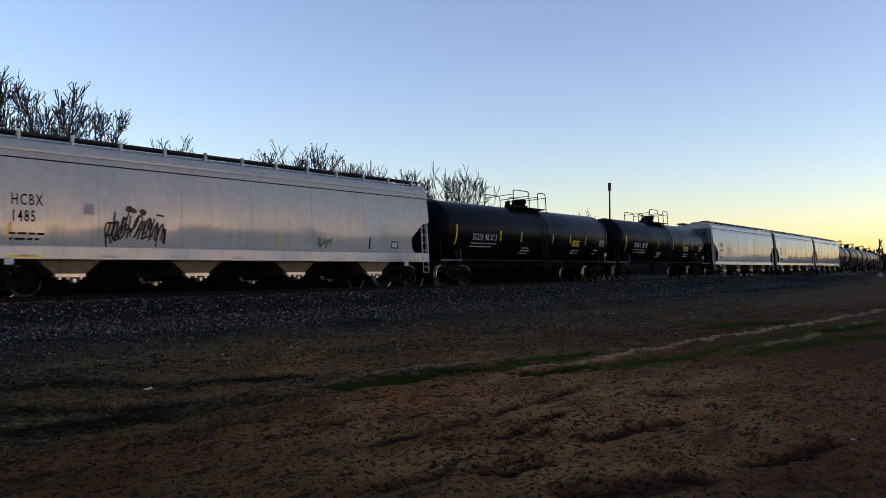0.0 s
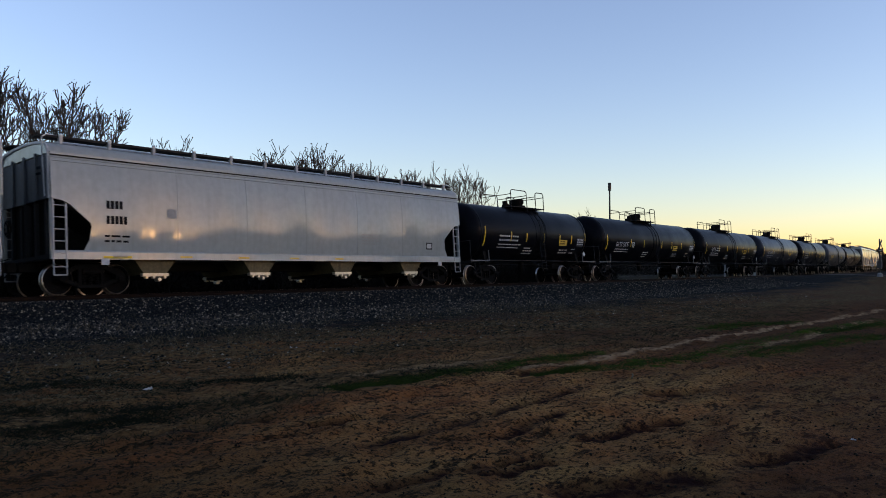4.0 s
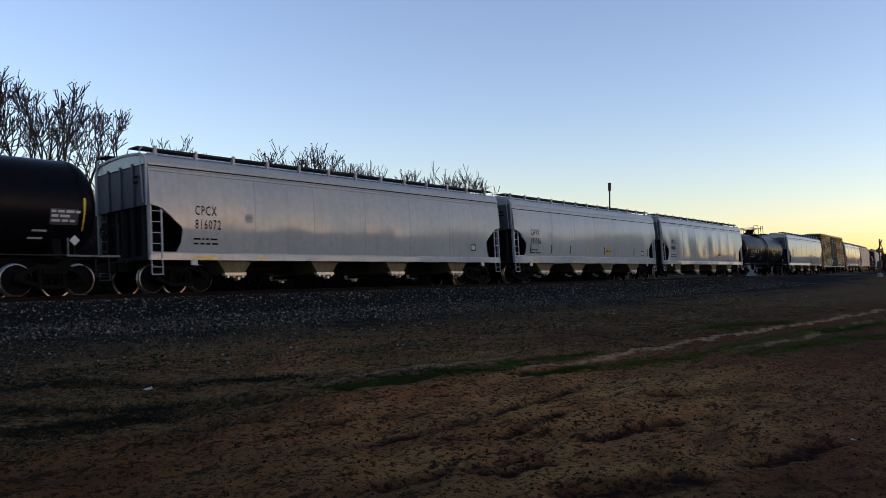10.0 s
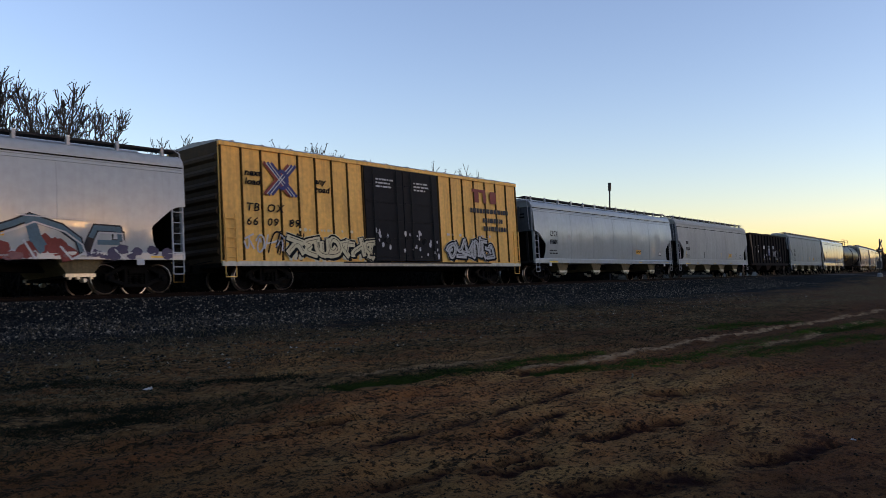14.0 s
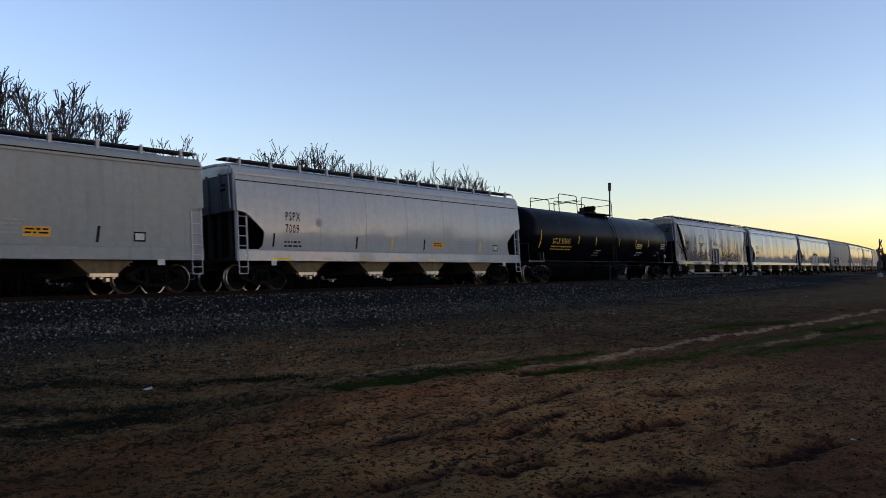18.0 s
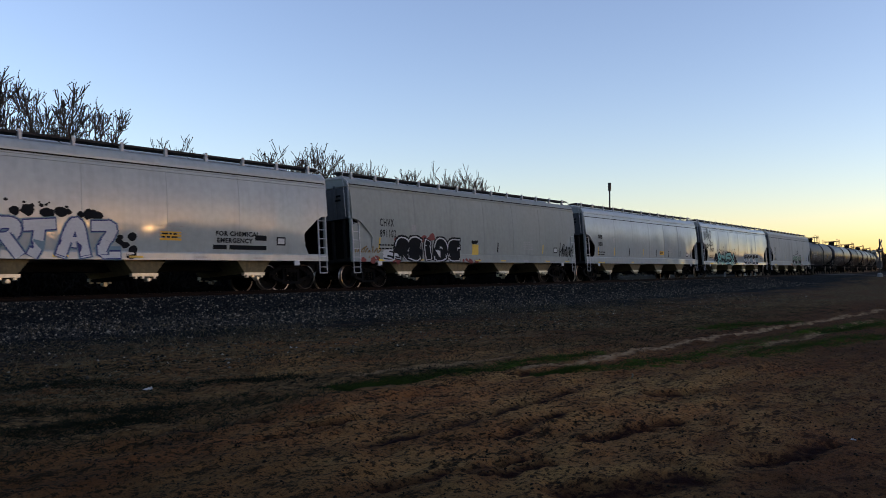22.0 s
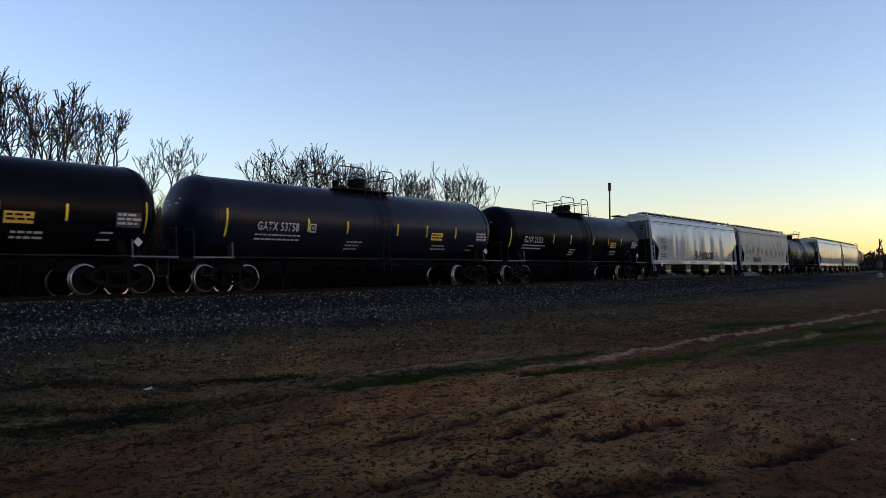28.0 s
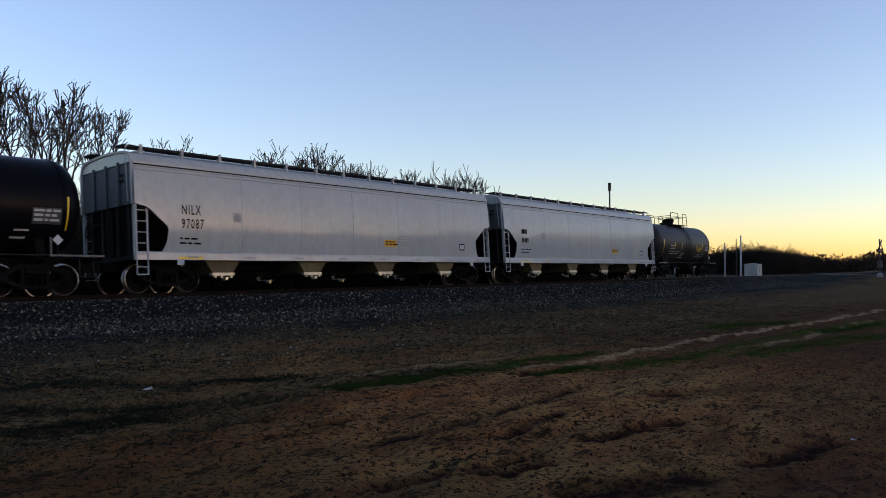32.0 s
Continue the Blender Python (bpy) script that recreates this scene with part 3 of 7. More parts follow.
def bowed_side(pts, sg, hw, low, eave):
    """A side sheet with cut corners and a gentle bulge, in strips from sill to eave."""
    sh = Shape()
    levels = sorted(set([low + (eave - low) * i / 12 for i in range(13)] + [z for _, z in pts]))
    half = sorted([p for p in pts if p[0] < 0], key=lambda p: p[1])

    def left(z, side):
        """The left edge at a height, just above (1) or below (-1) it."""
        q = z + side * 1e-4
        ed = []
        for (a, b), (c, d) in zip(pts, pts[1:]):
            if a < 0 and c < 0 and min(b, d) <= q <= max(b, d) and abs(b - d) > 1e-6:
                ed.append(a + (c - a) * (q - b) / (d - b))
        return min(ed) if ed else half[0][0]
    for z0, z1 in zip(levels, levels[1:]):
        if z1 - z0 < 1e-4:
            continue
        a0, a1 = left(z0, 1), left(z1, -1)
        y0, y1 = sg * (hw + bow(z0)), sg * (hw + bow(z1))
        i = sg * 0.03
        sh.add([(a0, y0, z0), (-a0, y0, z0), (-a1, y1, z1), (a1, y1, z1), (a0, y0 - i, z0), (-a0, y0 - i, z0), (-a1, y1 - i, z1), (a1, y1 - i, z1)],
               [(0, 1, 2, 3), (7, 6, 5, 4), (0, 3, 7, 4), (1, 5, 6, 2)] + ([(0, 4, 5, 1)] if z0 == levels[0] else []) + ([(3, 2, 6, 7)] if z1 == levels[-1] else []))
    me = sh.mesh("side_panel", M["grey"], 0)
    bm = bmesh.new()
    bm.from_mesh(me)
    bmesh.ops.remove_doubles(bm, verts=bm.verts, dist=0.0005)
    bmesh.ops.recalc_face_normals(bm, faces=bm.faces)
    bm.to_mesh(me)
    bm.free()
    me.polygons.foreach_set("use_smooth", [True] * len(me.polygons))
    me.set_sharp_from_angle(angle=radians(40))
    return me


def hopper(L, paint, deep=False, bays=4, plain_end=False, shut=False):
    car = new("covered_hopper_car")
    h, hw, eave = L / 2, 1.56, 4.0
    sill = 1.0
    skirt = 0.4 if deep else 0.26
    low = sill + skirt
    for sg in (-1, 1):
        y = sg * hw
        if plain_end:
            pts = [(-h + 0.55, eave), (-h + 2.0, low), (h - 2.0, low), (h - 0.55, eave)]
        else:
            pts = [(-h, eave), (-h, 2.72), (-h + 0.32, 2.66), (-h + 0.5, 2.58), (-h + 1.12, 2.06), (-h + 1.16, 1.95), (-h + 1.1, 1.55), (-h + 0.95, low), (-h + 0.9, low)]
            pts = pts + [(-a, z) for a, z in pts[::-1]]
        panel = bowed_side(pts, sg, hw, low, eave)
        panel.materials[0] = paint
        part("side_panel", panel, None, car)
        for i in range(1, 6):
            x = -h + 1.3 + (L - 2.6) * i / 6
            seam = Shape()
            for q in range(8):
                za, zb = low + (eave - low) * q / 8, low + (eave - low) * (q + 1) / 8
                ya, yb = sg * (hw + bow(za)), sg * (hw + bow(zb))
                seam.add([(x + dx, yy + sg * dy, z) for z, yy in ((za, ya), (zb, yb)) for dx, dy in ((-0.02, -0.008), (0.0, 0.009), (0.02, -0.008))], [(0, 1, 4, 3), (1, 2, 5, 4)])
            part("panel_seam", seam, paint, car, "", smooth=0)
        if plain_end:
            for e in (-1, 1):
                wing = Shape().prism([(e * (h - 0.02), eave), (e * (h - 0.02), low), (e * (h - 1.95), low), (e * (h - 0.5), eave)], y - sg * 0.1, y - sg * 0.14)
                part("end_wing", wing, paint, car, "", smooth=20)
                part("wing_flange", Shape().bar((e * (h - 0.55), eave), (e * (h - 2.0), low), (min(y, y - sg * 0.16), max(y, y - sg * 0.16)), 0.1), M["under"], car)
        s2 = Shape().prism([(y, sill), (y + sg * 0.03, sill), (y + sg * 0.03, low - 0.05), (y, low), (y - sg * 0.06, low), (y - sg * 0.02, low - 0.06), (y - sg * 0.02, sill + 0.02), (y - sg * 0.1, sill + 0.02), (y - sg * 0.1, sill)], -h, h, "x")
        part("side_sill", s2, paint, car, "", smooth=20)
        top = Shape().box(-h, h, min(y, y + sg * 0.05), max(y, y + sg * 0.05), eave - 0.02, eave + 0.05)
        # the dark strip stands in for the shadow line under the eave
        zs = 4.07 if shut else 3.76 if deep else eave - 0.055
        ys = y + sg * (0.008 if shut else bow(zs) + 0.01)
        part("eave_seam", Shape().box(-h + 0.02, h - 0.02, min(y - sg * 0.01, ys), max(y - sg * 0.01, ys), zs, zs + 0.035), M["under"], car, "dark caulked seam along the eave", smooth=0)
        part("top_chord", top, paint, car, "", smooth=20)
        if not deep and not plain_end:
            for zz in (3.78, 3.88):
                yy = sg * (hw + bow(zz))
                part("side_bead", Shape().prism([(yy - sg * 0.01, zz), (yy + sg * 0.018, zz + 0.015), (yy - sg * 0.01, zz + 0.03)], -h + 0.05, h - 0.05, "x"), paint, car, "", smooth=0)
        if not plain_end:
            for e in (-1, 1):
                part("corner_post", Shape().box(e * (h - 0.05) - 0.05, e * (h - 0.05) + 0.05, min(y, y - sg * 0.08), max(y, y - sg * 0.08), sill, 2.75), paint, car, "", smooth=20)
    prof = [(-1.56, eave + 0.03), (-1.53, 4.17), (-1.42, 4.3), (-1.2, 4.39), (-0.6, 4.45), (0, 4.47), (0.6, 4.45), (1.2, 4.39), (1.42, 4.3), (1.53, 4.17), (1.56, eave + 0.03)]
    part("roof", Shape().prism(prof, -h, h, "x"), paint, car, "", smooth=40)
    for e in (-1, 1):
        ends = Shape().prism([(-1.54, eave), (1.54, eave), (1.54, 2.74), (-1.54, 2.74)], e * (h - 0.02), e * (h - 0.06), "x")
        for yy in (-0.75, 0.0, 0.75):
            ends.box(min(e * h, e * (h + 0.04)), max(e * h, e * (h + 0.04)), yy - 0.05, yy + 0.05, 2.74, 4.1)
        # end sheets get the darkened paint, shade included in its colour
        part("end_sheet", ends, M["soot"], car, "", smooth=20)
        rim = Shape()
        for sg in (-1, 1):
            rim.box(min(e * (h - 0.02), e * (h + 0.05)), max(e * (h - 0.02), e * (h + 0.05)), min(sg * 1.5, sg * 1.57), max(sg * 1.5, sg * 1.57), 2.72, 4.05)
            for (ya, za), (yb, zb) in zip(((1.55, 4.03), (1.53, 4.17), (1.42, 4.3), (1.2, 4.39), (0.6, 4.45)), ((1.53, 4.17), (1.42, 4.3), (1.2, 4.39), (0.6, 4.45), (0, 4.47))):
                rim.prism([(sg * ya, za + 0.012), (sg * yb, zb + 0.012), (sg * yb, zb - 0.06), (sg * (ya - 0.05), za - 0.06)], min(e * h, e * (h + 0.05)), max(e * h, e * (h + 0.05)), "x")
        part("end_rim", rim, M["ladder"], car, "pale folded rim of the end sheet", smooth=20)
        # slope sheet, web and posts: the shade of the hollow is in their colour
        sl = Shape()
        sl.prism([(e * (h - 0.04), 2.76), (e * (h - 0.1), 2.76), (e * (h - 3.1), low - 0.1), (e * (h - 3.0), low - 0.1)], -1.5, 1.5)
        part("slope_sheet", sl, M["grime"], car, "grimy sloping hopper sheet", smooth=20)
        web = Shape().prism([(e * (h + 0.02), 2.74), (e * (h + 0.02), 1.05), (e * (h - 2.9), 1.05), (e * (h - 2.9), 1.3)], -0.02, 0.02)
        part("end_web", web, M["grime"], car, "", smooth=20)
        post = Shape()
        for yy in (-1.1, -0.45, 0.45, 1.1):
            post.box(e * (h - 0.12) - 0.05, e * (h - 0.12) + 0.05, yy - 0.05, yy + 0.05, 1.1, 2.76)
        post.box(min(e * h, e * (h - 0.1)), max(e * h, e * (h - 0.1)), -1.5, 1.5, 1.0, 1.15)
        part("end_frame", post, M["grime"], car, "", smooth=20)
        # added dark plate: fills the end opening where only shade would be seen
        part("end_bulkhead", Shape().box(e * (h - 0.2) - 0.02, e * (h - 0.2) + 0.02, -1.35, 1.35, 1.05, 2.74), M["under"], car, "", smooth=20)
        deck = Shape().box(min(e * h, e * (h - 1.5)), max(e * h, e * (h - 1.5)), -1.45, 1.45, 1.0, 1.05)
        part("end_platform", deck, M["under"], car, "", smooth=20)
        for sg in (-1, 1):
            y = sg * (hw + 0.03)
            x0 = e * (h - 0.06)
            x1 = e * (h - 0.43)
            if plain_end:
                add_ladder(car, M["ladder"], x0, x1, sg * 1.5, 1.05, 4.3, 9)
            else:
                add_ladder(car, M["ladder"], x0, x1, y, sill, 2.7, 5)
            st = Shape().pipe([(x0, y, sill + 0.02), (x0, y, 0.55), (x1, y, 0.55), (x1, y, sill + 0.02)], 0.02)
            st.rod((x0, y, 0.78), (x1, y, 0.78), 0.016)
            part("sill_step", st, M["ladder"], car)
            hoop = Shape().pipe([(e * (h - 0.5), sg * 1.15, 4.6), (e * (h - 0.1), sg * 1.2, 4.62), (e * (h + 0.07), sg * 1.3, 4.5), (e * (h + 0.1), sg * 1.35, 4.1), (e * (h + 0.06), sg * 1.38, 2.8)], 0.018)
            part("grab_rail", hoop, M["ladder"], car)
            pad = Shape().box(e * (h - 1.55) - 0.12, e * (h - 1.55) + 0.12, min(y, y + sg * 0.03), max(y, y + sg * 0.03), 0.84, 1.02)
            part("jacking_pad", pad, M["pale"], car)
        add_coupler(car, e * (h + 0.35), e)
    if shut:
        for e in (-1, 1):
            plate = Shape().prism([(e * (h - 0.02), 2.8 if e > 0 else 2.45), (e * (h - 1.3), 2.8), (e * (h - 1.3), low - 0.02), (e * (h - 0.02), low - 0.02)], -hw - 0.02, -hw + 0.02)
            part("corner_plate", plate, paint, car, "plain plate closing the corner", smooth=20)
    wheel = Shape().lathe([(-0.02, 0.24), (0.0, 0.27), (0.02, 0.24), (0.0, 0.21)], 20, "x", (-h - 0.12, 0.9, 2.1), True)
    for i in range(3):
        t = i * math.pi / 3
        wheel.rod((-h - 0.12, 0.9 + 0.25 * math.cos(t), 2.1 + 0.25 * math.sin(t)), (-h - 0.12, 0.9 - 0.25 * math.cos(t), 2.1 - 0.25 * math.sin(t)), 0.014)
    part("brake_wheel", wheel, M["under"], car)
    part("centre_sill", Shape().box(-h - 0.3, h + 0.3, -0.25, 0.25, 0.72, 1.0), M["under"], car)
    tank = Shape().lathe([(-0.55, 0.0), (-0.5, 0.18), (0.5, 0.18), (0.55, 0.0)], 14, "x", (-h + 2.2, 0.5, 1.5))
    part("brake_reservoir", tank, M["under"], car)
    for i in range(bays):
        x = -h + 3.3 + (L - 6.6) * i / (bays - 1)
        ch = Shape()
        wt, wb = (0.98, 0.4) if deep else (0.72, 0.36)
        v = [(x - wt, -1.4, 1.02), (x + wt, -1.4, 1.02), (x + wt, 1.4, 1.02), (x - wt, 1.4, 1.02), (x - wb, -1.36, 0.56), (x + wb, -1.36, 0.56), (x + wb, 1.36, 0.56), (x - wb, 1.36, 0.56)]
        ch.add(v, [(0, 1, 5, 4), (1, 2, 6, 5), (2, 3, 7, 6), (3, 0, 4, 7), (4, 5, 6, 7), (3, 2, 1, 0)])
        ob = part("discharge_chute", ch, M["chute"], car, "dusty steel discharge chute", smooth=20)
        part("gate_frame", Shape().box(x - 0.42, x + 0.42, -1.22, 1.22, 0.48, 0.56), M["under"], ob, "", smooth=30)
        for sg in (-1, 1):
            gate = Shape().box(x - 0.44, x + 0.44, min(sg * 1.24, sg * 1.4), max(sg * 1.24, sg * 1.4), 0.5, 0.6)
            for dx in (-0.32, -0.08, 0.3):
                gate.box(x + dx - 0.04, x + dx + 0.04, min(sg * 1.3, sg * 1.42), max(sg * 1.3, sg * 1.42), 0.43, 0.52)
            gate.lathe([(sg * 1.44, 0.0), (sg * 1.44, 0.06), (sg * 1.24, 0.075), (sg * 1.24, 0.0)], 10, "y", (x + 0.1, 0, 0.4))
            part("outlet_gate", gate, M["gate"], ob, "pale worn outlet gate", smooth=30)
    if plain_end:
        pipe = Shape().rod((-h + 4.0, -1.3, 0.32), (h - 4.4, -1.3, 0.32), 0.07, 10)
        for x in (-h + 4.0, -1.9, 1.6, h - 4.4):
            pipe.rod((x - 0.1, -1.3, 0.32), (x + 0.1, -1.3, 0.32), 0.1, 10).rod((x, -1.3, 0.32), (x, -1.3, 0.75), 0.05, 8)
        part("discharge_pipe", pipe, M["dimpale"], car, "dull pale discharge pipe", smooth=35)
    for sg in (-1, 1):
        y0, y1 = sg * 0.7, sg * 1.2
        rb = Shape().prism([(y0, 4.57), (y1 - sg * 0.03, 4.57), (y1 - sg * 0.03, 4.54), (y1, 4.54), (y1, 4.61), (y0, 4.61)], -h - 0.1, h + 0.1, "x")
        part("running_board", rb, M["board"], car, "dark steel roof walkway", smooth=0)
        k = 13
        for i in range(k):
            x = -h + 0.5 + (L - 1.0) * i / (k - 1)
            part("walkway_bracket", bracket(sg), None, car, "", pose(x, 0, 0))
    for i in range(4):
        x0 = -h + 0.8 + (L - 1.6) * i / 4
        hatch = Shape().prism([(-0.42, 4.45), (-0.42, 4.6), (-0.3, 4.66), (0.3, 4.66), (0.42, 4.6), (0.42, 4.45)], x0 + 0.05, x0 + (L - 1.6) / 4 - 0.05, "x")
        part("roof_hatch", hatch, M["roof"], car)
    return car


BRACKETS = {}


def bracket(sg):
    if sg not in BRACKETS:
        y = sg * 1.23
        BRACKETS[sg] = Shape().prism([(y, 4.34), (y - sg * 0.08, 4.36), (y - sg * 0.1, 4.57), (y + sg * 0.0, 4.66), (y + sg * 0.03, 4.66), (y + sg * 0.03, 4.36)], -0.045, 0.045, "x").mesh("walkway_bracket", M["ladder"], 0)
    return BRACKETS[sg]


# ---------- tank cars ----------
def tank_car(Ls, paint, radius=1.5, platform="loop", band=True):
    """Ls: length of the shell with its heads."""
    car = new("tank_car")
    h, zc = Ls / 2, 1.13 + radius
    prof = [(-h + 0.8 * (1 - math.cos(math.pi / 2 * i / 9)), radius * math.sin(math.pi / 2 * i / 9)) for i in range(10)]
    prof = prof + [(-a, r) for a, r in prof[::-1]]
    part("tank_shell", Shape().lathe(prof, 56, "x", (0, 0, zc)), paint, car, "", smooth=50)
    xs = (-h + 0.85, h - 0.85) + ((-0.12, 0.9) if band else ())
    for x in xs:
        part("weld_band", Shape().lathe([(-0.05, radius), (-0.045, radius + 0.016), (0.045, radius + 0.016), (0.05, radius)], 56, "x", (x, 0, zc)), paint, car, "", smooth=50)
    for e in (-1, 1):
        sad = Shape()
        pts = [(-1.25, 1.02)] + [(radius * math.sin(t), zc - radius * math.cos(t) - 0.02) for t in [(-0.85 + 0.17 * i) for i in range(11)]] + [(1.25, 1.02), (0.5, 0.85), (-0.5, 0.85)]
        sad.prism(pts, e * (h - 1.45) - 0.12, e * (h - 1.45) + 0.12, "x")
        part("saddle", sad, M["under"], car)
        stub = Shape().box(min(e * (h - 2.8), e * (h + 0.24)), max(e * (h - 2.8), e * (h + 0.24)), -0.28, 0.28, 0.74, 1.12)
        part("stub_sill", stub, M["under"], car)
        pl = Shape().prism([(e * (h - 0.4), 1.05), (e * (h + 0.2), 1.05), (e * (h + 0.2), 0.98), (e * (h + 0.24), 0.98), (e * (h + 0.24), 1.1), (e * (h - 0.4), 1.1)], -1.52, 1.52)
        part("end_platform", pl, M["board"], car, "", smooth=0)
        for sg in (-1, 1):
            y = sg * 1.5
            rail = Shape().pipe([(e * (h + 0.2), y, 1.1), (e * (h + 0.2), y, 2.05), (e * (h + 0.2), sg * 0.9, 2.05)], 0.02)
            part("hand_rail", rail, M["board"], car)
            step = Shape().pipe([(e * (h - 0.1), y, 1.05), (e * (h - 0.1), y, 0.5), (e * (h - 0.5), y, 0.5), (e * (h - 0.5), y, 1.05)], 0.02)
            part("sill_step", step, M["board"], car)
            edge = Shape().box(min(e * (h + 0.24), e * (h - 1.35)), max(e * (h + 0.24), e * (h - 1.35)), y - 0.03, y + 0.03, 1.08, 1.13)
            part("platform_edge", edge, M["dimpale"], car, "dull pale platform edge")
            post = Shape().rod((e * (h - 1.3), y, 1.1), (e * (h - 1.3), y, 1.62), 0.025)
            part("rail_post", post, M["dimpale"], car, "dull pale post")
        add_coupler(car, e * (h + 0.27), e)
    for sg in (-1, 1):
        part("side_pipe", Shape().rod((-h + 1, sg * 1.46, 1.12), (h - 1, sg * 1.46, 1.12), 0.025), M["board"], car)
    # fittings on top
    top = zc + radius
    fit = part("top_platform", Shape().box(-1.65, 1.65, -0.95, 0.95, top - 0.06, top - 0.02), M["board"], car, "", smooth=0)
    mw = Shape().lathe([(top - 0.1, 0.34), (top + 0.3, 0.34), (top + 0.3, 0.4), (top + 0.5, 0.4), (top + 0.54, 0.36), (top + 0.56, 0.0)], 20, "z", (0.35, 0, 0))
    part("manway", mw, M["under"], fit, "", smooth=30)
    for vx, vy, vr, vh in ((1.1, 0.15, 0.2, 0.26), (-1.1, -0.2, 0.14, 0.34), (-0.5, 0.1, 0.26, 0.22)):
        part("valve_housing", Shape().lathe([(top - 0.1, vr), (top + vh, vr), (top + vh + 0.04, 0.0)], 14, "z", (vx, vy, 0)), M["under"], fit, "", smooth=30)
    spans = ((-1.65, -0.1), (0.8, 1.65)) if platform == "loop" else ((-5.3, -3.1), (-2.5, 1.6))
    for a, b in spans:
        for sg in (-1, 1):
            y = sg * 0.95
            r = Shape().pipe([(a, y, top - 0.25), (a, y, top + 0.72), (a + 0.04, y, top + 0.8), (a + 0.14, y, top + 0.85), (b - 0.14, y, top + 0.85), (b - 0.04, y, top + 0.8), (b, y, top + 0.72), (b, y, top - 0.25)], 0.025)
            ob = part("safety_railing", r, M["board"], fit)
        for x in (a, b):
            part("end_railing", Shape().rod((x, -0.95, top + 0.62), (x, 0.95, top + 0.62), 0.02), M["board"], fit)
    for sg in (-1, 1):
        lad = Shape()
        for x in (0.2, 0.62):
            pts = [(x, sg * 0.98, top - 0.03)] + [(x, sg * (radius + 0.07) * math.sin(t), zc + (radius + 0.07) * math.cos(t)) for t in [0.75 + 0.17 * i for i in range(8)]] + [(x, sg * 1.52, 0.55)]
            lad.pipe(pts, 0.02)
        rails = part("ladder", lad, M["board"], car)
        rung = Shape().rod((0.2, 0, 0), (0.62, 0, 0), 0.014).mesh("rung", M["board"], 35)
        for i in range(9):
            z = 0.7 + 0.33 * i
            yy = sg * (1.54 if z < zc + 0.2 else (radius + 0.07) * math.sqrt(max(0.0, 1 - ((z - zc) / (radius + 0.07)) ** 2)))
            part("rung", rung, None, rails, "", pose(0, yy, z))
    val = Shape().lathe([(0.62, 0.0), (0.62, 0.1), (0.7, 0.14), (1.16, 0.16)], 14, "z", (0.4, 0, 0))
    part("bottom_outlet", val, M["under"], car)
    br = Shape().lathe([(-0.5, 0.0), (-0.45, 0.17), (0.45, 0.17), (0.5, 0.0)], 12, "x", (-h + 3.6, 0.2, 0.92)).rod((-h + 2, -0.6, 0.95), (h - 2, -0.6, 0.95), 0.02)
    part("brake_gear", br, M["under"], car)
    return car


